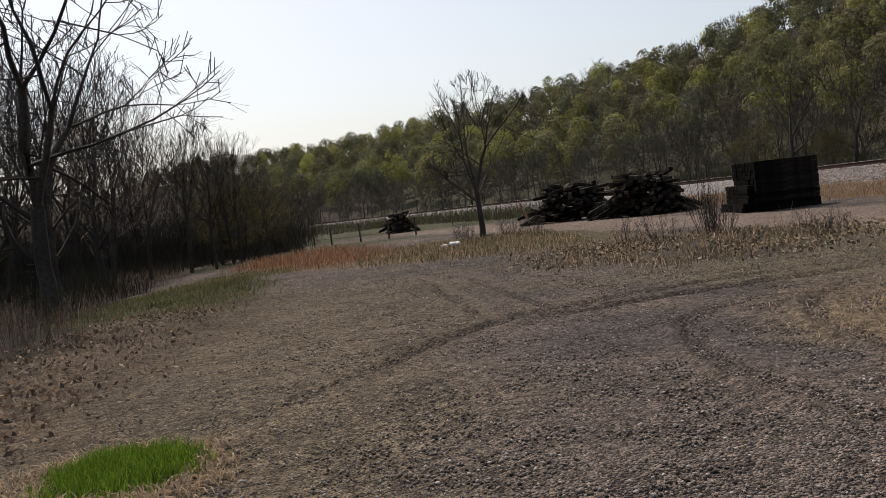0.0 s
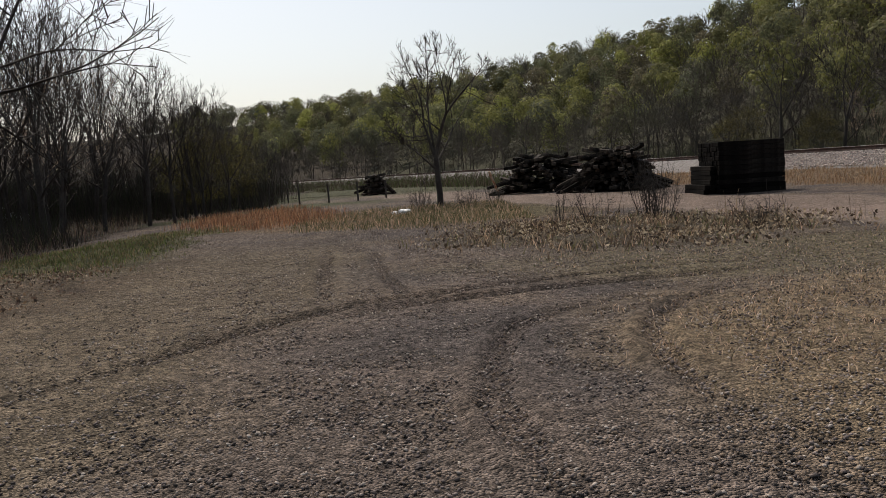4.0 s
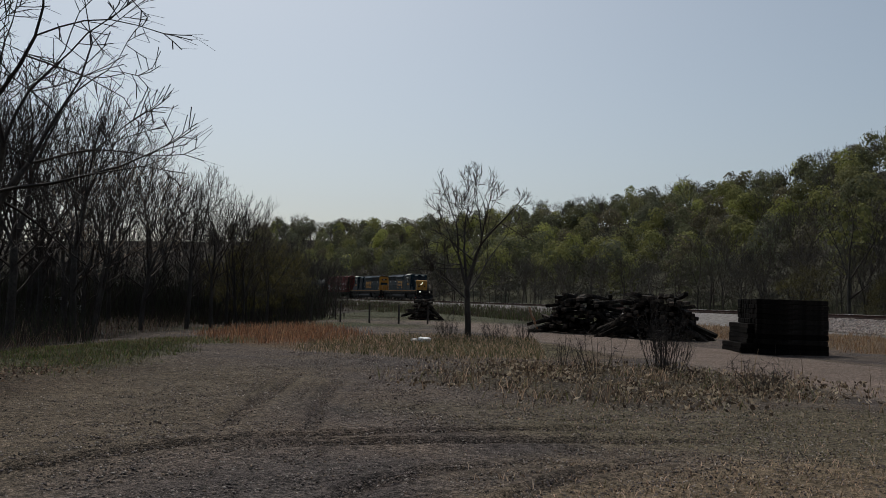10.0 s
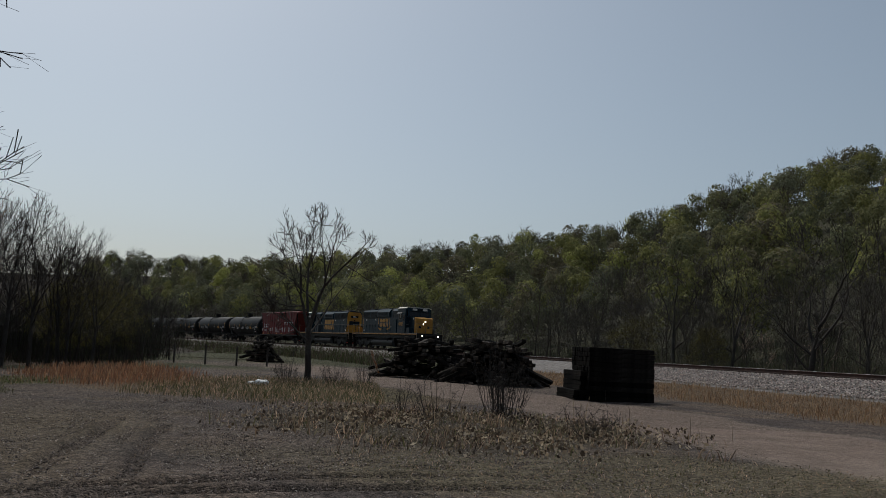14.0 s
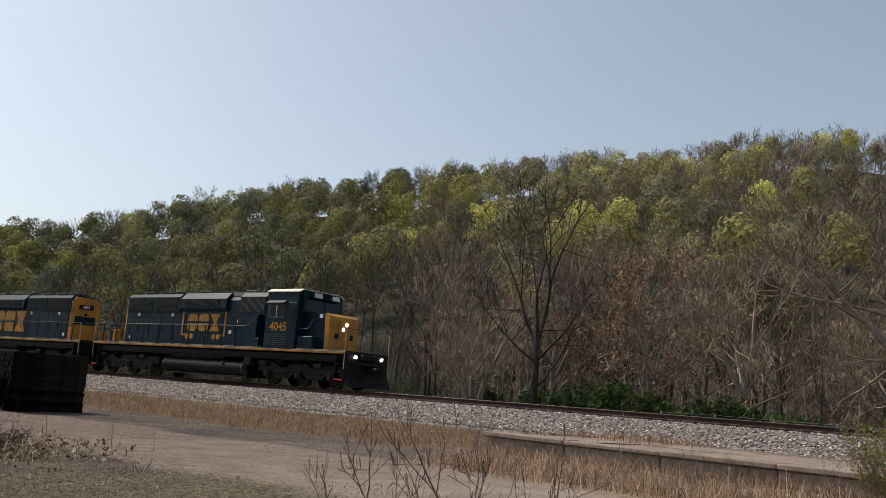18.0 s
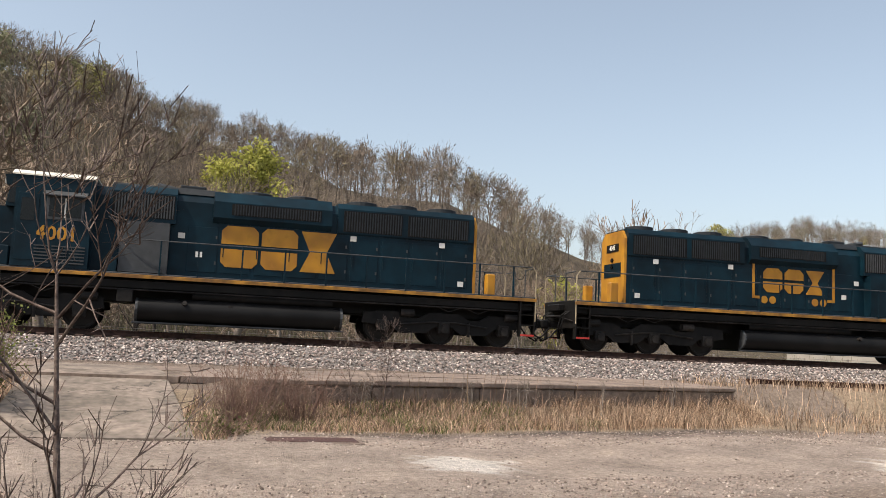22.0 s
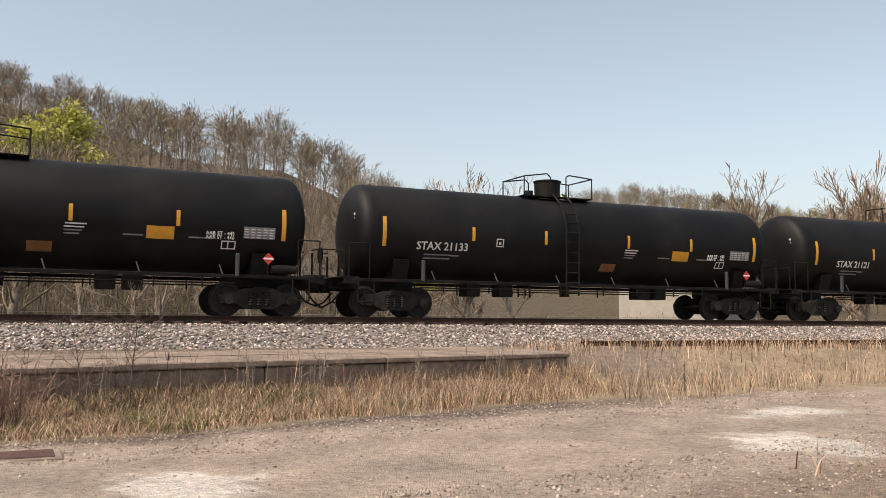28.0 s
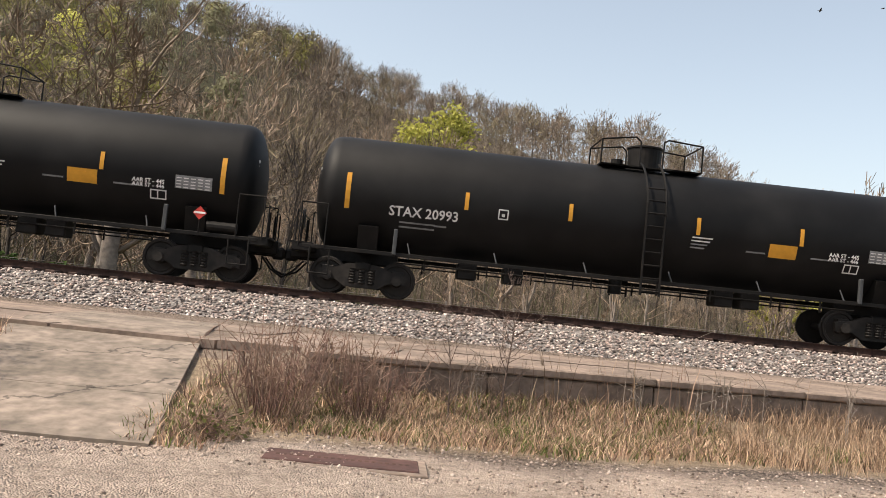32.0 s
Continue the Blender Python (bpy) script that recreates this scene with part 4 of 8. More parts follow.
R = np.random.default_rng(21)
WIDE = [bare_tree("wide", fork_tree(np.random.default_rng(60 + i), 0.24, 6, 0.48, 0.09, 1, trunk_r=0.022, first=0.24, ratio=0.80, low=3, twigs=2, twig=0.035), M_PALEBARK, M_PALETWIG, 0.013) for i in range(2)]
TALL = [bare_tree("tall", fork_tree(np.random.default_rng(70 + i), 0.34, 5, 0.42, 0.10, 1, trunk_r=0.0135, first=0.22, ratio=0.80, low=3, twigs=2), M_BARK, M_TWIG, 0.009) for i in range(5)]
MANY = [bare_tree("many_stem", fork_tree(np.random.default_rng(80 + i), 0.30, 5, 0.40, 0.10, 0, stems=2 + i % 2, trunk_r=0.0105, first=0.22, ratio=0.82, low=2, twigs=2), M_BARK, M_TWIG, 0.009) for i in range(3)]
PALE = [bare_tree("pale", fork_tree(np.random.default_rng(90 + i), 0.18, 6, 0.42, 0.12, 0, stems=1 + i, trunk_r=0.016, first=0.23, ratio=0.82, low=1, twigs=3, twig=0.035), M_PALEBARK, M_PALETWIG, 0.011) for i in range(3)]
POLE = [bare_tree("pole", fork_tree(np.random.default_rng(100 + i), 0.50, 4, 0.38, 0.12, 1, stems=1 + i % 2, trunk_r=0.0105, first=0.18, ratio=0.78, low=6, twigs=3), M_PALEBARK if i < 2 else M_BARK, M_PALETWIG, 0.011) for i in range(3)]
BIG = [bare_tree("big", fork_tree(np.random.default_rng(112 + i), 0.22, 5, 0.48, 0.07, 1, trunk_r=0.019, first=0.27, ratio=0.82, low=2, wobble=0.12, twigs=3, wide=0.42), M_BARK, M_TWIG, 0.012) for i in range(2)]
YOUNG = [bare_tree("young", fork_tree(np.random.default_rng(120 + i), 0.78, 4, 0.40, 0.14, 1, trunk_r=0.0095, first=0.17, ratio=0.74, low=26, low_from=0.14, twigs=3, taper=0.25), M_SAPBARK, M_SAPBARK, 0.007) for i in range(3)]
SAP = [bare_tree("sapling", fork_tree(np.random.default_rng(130 + i), 0.36, 3, 0.45, 0.16, 1, trunk_r=0.015, first=0.32, ratio=0.72, low=5, low_from=0.3, twigs=3, twig=0.09, taper=0.6), M_SAPBARK, M_SAPBARK, 0.016) for i in range(3)]


FAN = [bare_tree("fan", fork_tree(np.random.default_rng(150 + i), 0.12, 5, 0.34, 0.10, 1, stems=3, trunk_r=0.014, first=0.24, ratio=0.84, low=2, twigs=3, wide=0.5), M_PALEBARK, M_PALETWIG, 0.019) for i in range(2)]


def leaf_cards(chains, rng, per, size, tints, levels=(3, 4), spread=0.25):
    """Small leaves in clumps along the outer twigs."""
    ends = np.concatenate([c[0][1:] for c in chains if c[2] in levels])
    n = len(ends) * per
    p = np.repeat(ends, per, 0) + rng.normal(0, spread, (n, 3))
    return cards(p, rng, size, np.array(tints)[rng.integers(0, len(tints), n)])


def cards(p, rng, size, tint):
    n = len(p)
    a, b = rng.normal(0, 1, (n, 3)), rng.normal(0, 1, (n, 3))
    a /= np.linalg.norm(a, axis=1)[:, None]
    b -= a * (a * b).sum(1)[:, None]
    b /= np.linalg.norm(b, axis=1)[:, None]
    s = rng.uniform(*size, (n, 1))
    a, b = a * s, b * s * 0.6
    v = np.stack([p - a, p - b, p + a, p + b], 1).reshape(-1, 3)
    return v, np.arange(4 * n).reshape(-1, 4), np.repeat(tint, 4, 0)


# spring-green tree: the bare form with small new leaves
GREEN = []
for i in range(2):
    ch = fork_tree(np.random.default_rng(140 + i), 0.2, 5, 0.42, 0.12, 1, stems=2, trunk_r=0.013, first=0.26, low=2)
    lf = leaf_cards(ch, R, 5, (0.04, 0.10), [(0.13, 0.115, 0.04), (0.17, 0.15, 0.05), (0.10, 0.092, 0.035)], (4, 5), 0.24)
    GREEN.append(bare_tree("green", ch, M_BARK, M_TWIG) + (raw_mesh("foliage", lf[0], lf[1], M_LEAF, lf[2]),))
ch = fork_tree(np.random.default_rng(144), 0.24, 5, 0.42, 0.12, 1, stems=2, trunk_r=0.014, first=0.26, low=2)
lf = leaf_cards(ch, R, 2, (0.05, 0.11), [(0.28, 0.16, 0.10), (0.34, 0.20, 0.12), (0.18, 0.10, 0.07)], (4, 5), 0.12)
BROWN = bare_tree("brown", ch, M_PALEBARK, M_PALETWIG) + (raw_mesh("foliage", lf[0], lf[1], M_BUD, lf[2]),)

# the lone tree in the yard
LONE = bare_tree("lone", fork_tree(np.random.default_rng(23), 0.30, 5, 0.40, 0.17, 1, trunk_r=0.021, first=0.28, ratio=0.82, low=3, low_from=0.75, twigs=4, wide=0.30), M_BARK, M_BARK, 0.014)
plant(LONE, 2.05, 40.3, 0.80, 20, "bare young tree with an upswept crown beside the dirt road")


def polar(az, r):
    """A place by its bearing and distance from the middle of the yard."""
    return 4.0 - r * math.sin(radians(az)), 2.0 + r * math.cos(radians(az))


random.seed(4)
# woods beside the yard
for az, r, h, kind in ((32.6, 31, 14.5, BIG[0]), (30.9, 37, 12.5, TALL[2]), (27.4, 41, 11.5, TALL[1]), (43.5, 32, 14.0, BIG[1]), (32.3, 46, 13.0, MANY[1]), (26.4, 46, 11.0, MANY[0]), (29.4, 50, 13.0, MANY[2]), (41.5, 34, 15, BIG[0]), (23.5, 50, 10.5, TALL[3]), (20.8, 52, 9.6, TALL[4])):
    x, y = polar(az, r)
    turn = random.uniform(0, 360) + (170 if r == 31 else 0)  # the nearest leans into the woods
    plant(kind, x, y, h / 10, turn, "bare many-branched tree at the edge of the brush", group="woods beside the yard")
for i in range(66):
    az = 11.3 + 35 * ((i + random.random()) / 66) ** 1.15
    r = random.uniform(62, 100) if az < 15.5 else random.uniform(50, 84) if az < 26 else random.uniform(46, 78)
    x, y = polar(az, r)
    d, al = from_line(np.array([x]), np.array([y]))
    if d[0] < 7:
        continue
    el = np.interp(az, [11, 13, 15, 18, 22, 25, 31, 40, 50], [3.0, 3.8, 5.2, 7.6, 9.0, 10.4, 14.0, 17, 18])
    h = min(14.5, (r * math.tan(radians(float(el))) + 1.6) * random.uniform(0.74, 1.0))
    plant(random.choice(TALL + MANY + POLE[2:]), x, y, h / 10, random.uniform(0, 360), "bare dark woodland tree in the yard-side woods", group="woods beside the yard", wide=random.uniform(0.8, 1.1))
for az, r, h in ((15.6, 62, 6.8), (14.4, 66, 5.6), (17.0, 58, 6.6), (18.2, 60, 6.0)):
    x, y = polar(az, r)
    plant(GREEN[0], x, y, h / 10, random.uniform(0, 360), "tree with fresh yellow-green spring leaves in the woods", group="woods beside the yard")

# trees beyond the line
for az, r, h, kind, nm in ((-68.6, 41, 15.4, WIDE[0], "bare grey tree with spreading crown beyond the track"), (-72.5, 47, 12.5, WIDE[1], "bare grey tree with spreading crown beyond the track"), (-46.7, 58, 18.5, TALL[2], "tall dark bare tree beyond the track"), (-39.8, 66, 15.0, MANY[0], "bare many-stemmed tree beyond the track"), (-43, 60, 13.0, PALE[1], "bare grey tree beyond the track"), (-20.5, 82, 12.5, TALL[0], "bare dark tree beyond the track"), (-24, 80, 13.5, TALL[3], "bare dark tree beyond the track"), (-28.5, 76, 14, BIG[0], "bare dark tree beyond the track"), (-18, 84, 6.5, GREEN[1], "low rounded tree in olive spring leaf"), (-22.5, 80, 6.0, GREEN[0], "low rounded tree in olive spring leaf"), (-54.0, 52, 12.8, BROWN, "tree with brown shrivelled leaves beyond the track"), (-51.0, 72, 11.5, GREEN[1], "rounded tree with yellow-green spring leaves"), (-60.6, 78, 15, GREEN[0], "tall tree with yellow-green spring leaves"), (-108.8, 92, 17.0, FAN[0], "bare tree behind the line"), (-126.2, 95, 18.0, FAN[1], "bare tree with fanned upright branches"), (-132.2, 95, 17.5, FAN[0], "bare tree with fanned upright branches"), (-124, 99, 13.5, PALE[2], "bare tree with fanned upright branches"), (-146.3, 135, 13.6, FAN[1], "bare rounded tree by the sheds"), (-112, 88, 15.5, PALE[1], "bare tree behind the line")):
    x, y = polar(az, r)
    plant(kind, x, y, h / 10, random.uniform(0, 360), nm, group="trees beyond the track")
for i in range(110):
    az = -14 - 92 * (i + random.random()) / 110
    x, y = polar(az, random.uniform(40, 95))
    d, al = from_line(np.array([x]), np.array([y]))
    if d[0] > -9:
        x, y = polar(az, 100 if az > -30 else 62)
        d, al = from_line(np.array([x]), np.array([y]))
        if d[0] > -9:
            continue
    r = math.hypot(x - 4, y - 2)
    plant(random.choice(TALL[:2] * 2 + MANY[:2] + POLE[2:] if az > -40 else TALL[:2] + WIDE * 3 + PALE[:2] + POLE[:2] + MANY[:1]), x, y, random.uniform(0.6, 1.3) * (0.75 if az > -40 else 0.78 if az < -72 else 1.0), random.uniform(0, 360), "bare spindly tree in the scrub beyond the track", group="trees beyond the track", wide=random.uniform(0.7, 1.0))

# ---- wooded hills ----
def far_woods():
    rng = np.random.default_rng(3)
    kinds = []
    for i in range(9):  # crowns in spring leaf: lobes of leaf clumps about a forked trunk
        tips, outs = [], []
        k = int(rng.integers(7, 11))
        lobes = [((rng.normal(0, 0.05), rng.normal(0, 0.05), 0.78), rng.uniform(0.19, 0.25))]
        for j in range(k):
            a, f = j * 6.283 / k * 2 + rng.normal(0, 0.35), rng.uniform(0.12, 0.27)
            lobes.append(((f * math.cos(a), f * math.sin(a), 0.84 - 1.05 * f + rng.normal(0, 0.07) - (0.12 if j % 3 == 0 else 0)), rng.uniform(0.10, 0.17)))
        for c, rad in lobes:
            n = int(4900 * rad * rad)
            d = rng.normal(0, 1, (n, 3)) + (0, 0, 0.45)
            d /= np.linalg.norm(d, axis=1)[:, None]
            tips.append(d * rad * rng.uniform(0.7, 1.08, (n, 1)) * (1.05, 1.05, 0.95) + c), outs.append(d)
        p, d = np.concatenate(tips), np.concatenate(outs)
        n = len(p)
        nrm = d + rng.normal(0, 0.26, (n, 3))
        nrm /= np.linalg.norm(nrm, axis=1)[:, None]
        ta = np.cross(nrm, rng.normal(0, 1, (n, 3)))
        ta /= np.linalg.norm(ta, axis=1)[:, None]
        tb = np.cross(nrm, ta)
        sz = rng.uniform(0.014, 0.031, (n, 1))
        cv = np.stack([p - ta * sz, p - tb * sz * 0.8, p + ta * sz, p + tb * sz * 0.8], 1).reshape(-1, 3)
        tv, tq = tubes([(q[[0, -1]], w[[0, -1]], 2) for q, w, l in fork_tree(rng, 0.3, 2, 0.4, 0.3, 0, trunk_r=0.016, first=0.25, twigs=0)], 0.095)
        tv = tv * 0.095
        kinds.append((np.concatenate([cv, tv]), np.concatenate([np.arange(4 * n).reshape(-1, 4), tq + len(cv)]), len(cv), np.zeros((0, 3), int)))
    bare, fine_bare = [], []
    for i in range(14):  # bare crowns: forked trunk and limbs in a rounded haze of twigs
        ch = fork_tree(rng, 0.36, 3, 0.46, 0.08, 1, trunk_r=0.013, first=0.24, twigs=0, low=2)
        tv, tq = tubes([(p[[0, -1]] if l > 1 else p[[0, 2, 4]], r[[0, -1]] if l > 1 else r[[0, 2, 4]], 2) for p, r, l in ch], 1.0, 0.035 if i < 7 else 0.02)
        tv = tv * 0.098
        ends = np.concatenate([p[-2:] for p, r, l in ch if l >= 2]) * 0.098
        n = 300 if i < 7 else 380
        c = ends.mean(0)
        p = ends[rng.integers(0, len(ends), n)] + rng.normal(0, 0.045, (n, 3))
        a = (p - c * (1, 1, 0.8)) + rng.normal(0, 0.09, (n, 3))
        a /= np.linalg.norm(a, axis=1)[:, None]
        b = np.cross(a, rng.normal(0, 1, (n, 3)))
        b /= np.linalg.norm(b, axis=1)[:, None]
        a, b = a * rng.uniform(0.02, 0.045, (n, 1)), b * rng.uniform(0.0035, 0.006, (n, 1)) * (1 if i < 7 else 0.55)
        v = np.stack([p - a - b, p - a + b, p + a + b * 0.4, p + a - b * 0.4], 1).reshape(-1, 3)
        (bare if i < 7 else fine_bare).append((np.concatenate([v, tv]), np.concatenate([np.arange(4 * n).reshape(-1, 4), tq + len(v)]), len(v), np.zeros((0, 3), int)))
    leaf, wood = ([], [], [], []), ([], [], [], [])
    kl = kw = 0
    pts = []
    r = 70.0
    while r < 580:
        step = math.degrees((6.2 + 0.006 * r) / r)
        for az in np.concatenate([np.arange(50, -74, -step), np.arange(-74, -150, -step * 0.62)]):
            if az > 17 and not (285 < r < 325 or 470 < r < 500):
                continue
            rr, ft = np.interp(az, SKY_AZ, SKY_R), np.interp(az, SKY_AZ, FOOT_R)
            if max(ft - 12 if az < -45 else min(ft - 12, 98), 86 if az > -45 else 74 if az > -104 else 205) < r < rr + 12:
                pts.append((az + rng.normal(0, 0.3) * step, r + rng.normal(0, 2.2 if az > -74 else 4.5)))
        r += 7.0 + 0.012 * r
    for az, r in pts:
        x, y = polar(az, r)
        if from_line(np.array([x]), np.array([y]))[0][0] > -14:
            continue
        if -72 < az < -38 and r < 128 and rng.random() < 0.45:
            continue
        z = float(land(np.array([x]), np.array([y]))[0])
        rr = np.interp(az, SKY_AZ, SKY_R)
        up = r / rr
        h = rng.uniform(9.5, 16.5) * (0.72 if az > -38 and r < np.interp(az, SKY_AZ, FOOT_R) + 10 else 1.0) * (0.80 if az < -76 else 1.0)
        clump = patchy(np.array(x), np.array(y), 22.0, 1.5) + 0.5 * patchy(np.array(x), np.array(y), 9.0, 4.0)
        green = np.interp(az, [-150, -125, -112, -100, -84, -70, -55, -30, 0, 20], [0.05, 0.05, 0.0, 0.0, -0.2, 0.2, 0.62, 0.74, 0.80, 0.80]) * (0.40 if up > 0.93 else 1.0) * np.interp(up, [0.25, 0.45, 0.6], [0.35 if az < -38 else 0.7, 0.8, 1.1])
        is_leaf = r > (max(122, np.interp(az, SKY_AZ, FOOT_R) + 10) if az > -38 else 112 if az > -72 else 190) and rng.random() < green + 0.22 * clump * (az > -66)
        v, q, nl, tri = (kinds if is_leaf else fine_bare if r < 150 or az < -104 else bare)[rng.integers(0, 9 if is_leaf else 7)]
        a, w = rng.uniform(0, 6.28), (rng.uniform(0.78, 1.05) if is_leaf else rng.uniform(0.75, 1.0))
        c, s = math.cos(a) * h * w, math.sin(a) * h * w
        vv = np.stack([v[:, 0] * c - v[:, 1] * s + x, v[:, 0] * s + v[:, 1] * c + y, v[:, 2] * h + z - 0.3], -1)
        # bark at the sunward end is darkened in its tint as backlit
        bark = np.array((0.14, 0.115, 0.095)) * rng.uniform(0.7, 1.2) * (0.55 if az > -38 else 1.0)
        if is_leaf:
            # sunlit brightness of the middle slope is put into the leaf tints
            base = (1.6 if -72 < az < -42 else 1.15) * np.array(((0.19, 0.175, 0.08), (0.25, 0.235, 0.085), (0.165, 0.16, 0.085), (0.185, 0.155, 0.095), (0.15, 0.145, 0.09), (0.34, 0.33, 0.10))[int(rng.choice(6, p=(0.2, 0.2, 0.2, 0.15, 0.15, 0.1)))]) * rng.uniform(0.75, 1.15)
        else:
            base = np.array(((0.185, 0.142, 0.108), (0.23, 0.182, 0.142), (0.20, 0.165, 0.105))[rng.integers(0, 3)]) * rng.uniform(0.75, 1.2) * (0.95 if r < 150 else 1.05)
        if az > -38:  # far valley end: greener, bare trees greyer, backlit shade put into the tints
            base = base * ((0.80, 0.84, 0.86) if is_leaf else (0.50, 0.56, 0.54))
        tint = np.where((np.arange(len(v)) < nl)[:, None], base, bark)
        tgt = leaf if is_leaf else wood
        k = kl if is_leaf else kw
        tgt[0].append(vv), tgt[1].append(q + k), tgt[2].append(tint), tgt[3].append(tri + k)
        if is_leaf:
            kl += len(v)
        else:
            kw += len(v)
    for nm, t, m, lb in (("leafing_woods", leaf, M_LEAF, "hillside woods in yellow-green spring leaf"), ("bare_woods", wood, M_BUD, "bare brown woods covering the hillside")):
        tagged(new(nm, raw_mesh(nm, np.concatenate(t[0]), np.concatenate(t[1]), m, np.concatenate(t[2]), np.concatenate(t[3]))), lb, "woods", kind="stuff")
    return len(pts)


far_woods()


# ---- the train: x runs forward, z up from the rail heads ----
LOCO_L, HOPPER_L, TANK_L = 20.98, 18.02, 17.76


def lettering(text, size, material, name="lettering"):
    """Raised letters as a mesh, centred, upright in the plane of x and z, read from the side of -y."""
    cu = bpy.data.curves.new(name, "FONT")
    cu.body, cu.size, cu.extrude, cu.align_x, cu.align_y = text, size, 0.003, "CENTER", "CENTER"
    cu.resolution_u = 2
    cu.offset = 0.018 * size
    ob = bpy.data.objects.new(name, cu)
    scene.collection.objects.link(ob)
    me = bpy.data.meshes.new_from_object(ob.evaluated_get(bpy.context.evaluated_depsgraph_get()))
    bpy.data.objects.remove(ob)
    bpy.data.curves.remove(cu)
    me.transform(pose(0, 0, 0, 90, 0, 0))
    me.materials.clear()
    me.materials.append(material)
    return me


def nest(thing_, host, names):
    """Hang the named parts of a thing on its nearest part of the host's kind."""
    kids = [c for c in thing_.children]
    middle = lambda o: sum((Vector(b) for b in o.bound_box), Vector()) / 8 + o.matrix_basis.translation
    hosts = [c for c in kids if c.name.split(".")[0] == host]
    for c in kids:
        if c.name.split(".")[0] in names:
            c.parent = min(hosts, key=lambda h: (middle(h) - middle(c)).length)


SPRING = Shape().lathe([(0.29 + 0.035 * k, 0.105 if k % 2 else 0.075) for k in range(12)], 10, "z").mesh("spring", M_GRIME)


def wheel_mesh(r):
    """One axle with its two wheels, turned about y."""
    s = Shape()
    for e in (1, -1):
        s.lathe([(e * 0.66, r + 0.028), (e * 0.69, r + 0.028), (e * 0.70, r), (e * 0.80, r - 0.006), (e * 0.80, r - 0.07), (e * 0.765, r - 0.09), (e * 0.765, 0.16), (e * 0.83, 0.14), (e * 0.83, 0.05)], 24, "y")
        for k in range(4):
            a = k * math.pi / 2
            s.cyl((math.cos(a) * r * 0.55, e * 0.75, math.sin(a) * r * 0.55), (math.cos(a) * r * 0.55, e * 0.775, math.sin(a) * r * 0.55), 0.05, 8)
    s.cyl((0, -1.05, 0), (0, 1.05, 0), 0.08, 10)
    return s.mesh("wheelset", M_WHEEL, True)


WHEEL_BIG, WHEEL_CAR = wheel_mesh(0.508), wheel_mesh(0.457)
SPIN = []  # wheelsets: object, place on the car, radius, way round


def wheelset(parent, mesh, x, r, way):
    w = part("wheelset", mesh, None, parent, "worn steel wheels on an axle", at=pose(x, 0, r))
    SPIN.append((w, x, r, way))


def car_truck(parent, x, way):
    """A two-axle freight truck."""
    for o in (-0.89, 0.89):
        wheelset(parent, WHEEL_CAR, x + o, 0.457, way)
    for e in (1, -1):
        y = e * 1.0
        prof = [(-1.15, 0.60), (-1.12, 0.36), (-0.68, 0.36), (-0.42, 0.20), (0.42, 0.20), (0.68, 0.36), (1.12, 0.36), (1.15, 0.60), (0.72, 0.66), (0.38, 0.80), (-0.38, 0.80), (-0.72, 0.66)]
        s = Shape().prism([(x + a, b) for a, b in prof], y - 0.07, y + 0.07)
        for o in (-0.89, 0.89):
            s.cyl((x + o, e * 1.05, 0.457), (x + o, e * 1.16, 0.457), 0.13, 10)
            s.box(x + o - 0.16, x + o + 0.16, e * 0.93 - 0.06, e * 0.93 + 0.16, 0.55, 0.70, 0.02)
        frame_side = part("side_frame", s, M_GRIME, parent)
        for o in (-0.24, 0, 0.24):
            part("spring", SPRING, None, frame_side, "coil spring", at=pose(x + o, y + e * 0.05, 0))
    part("bolster", Shape().box(x - 0.2, x + 0.2, -1.1, 1.1, 0.62, 0.85, 0.03), M_BLACK, parent)


def coupler(parent, x, e):
    s = Shape().box(min(x, x - e * 0.9), max(x, x - e * 0.9), -0.1, 0.1, 0.78, 0.98, 0.02)
    s.box(min(x, x - e * 0.34), max(x, x - e * 0.34), -0.2, 0.17, 0.72, 1.04, 0.06)
    part("coupler", s, M_BLACK, parent, "rusty knuckle coupler")
    h = Shape()
    for o, dip in ((0.42, 0.42), (-0.42, 0.36)):
        h.rod([(x - e * 0.55, o, 0.75), (x - e * 0.3, o, 0.45), (x, o * 0.7, dip - 0.1), (x + e * 0.05, o * 0.6, dip - 0.05)], 0.028, 6)
    part("brake_hose", h, M_BLACK, parent)


def side_marks(parent, x0, z0, rows, w, h, y, material, name="stencil_bars"):
    """Lines of lettering too small to read, as bars."""
    s = Shape()
    for k in range(rows):
        a = x0
        while a < x0 + w - 0.02:
            b = min(a + random.uniform(0.06, 0.16), x0 + w)
            s.box(a, b, y - 0.002, y + 0.002, z0 - k * h * 1.7, z0 - k * h * 1.7 + h)
            a = b + 0.035
    return part(name, s, material, parent)


def scrawl(parent, x, z, w, h, y, seed):
    """A loose looping spray-paint line."""
    r = random.Random(seed)
    s, pts = Shape(), []
    n = 26
    for i in range(n + 1):
        t = i / n
        pts.append((x + w * (t - 0.5) + 0.16 * w * math.sin(9 * t + r.random() * 0.7), y, z + h * 0.5 * math.sin(13 * t + seed) * (0.6 + 0.4 * math.sin(31 * t + seed * 2))))
    for a, b in zip(pts, pts[1:]):
        s.cyl(a, b, 0.016, 4)
    for k in range(2):
        cx = x + w * r.uniform(-0.3, 0.3)
        ring = [(cx + 0.16 * w * math.cos(a * 0.7), y, z + 0.42 * h * math.sin(a * 0.7)) for a in range(10)]
        s.rod(ring, 0.014, 4)
    part("spray_scrawl", s, M_MARK, parent, "white spray-paint scrawl")


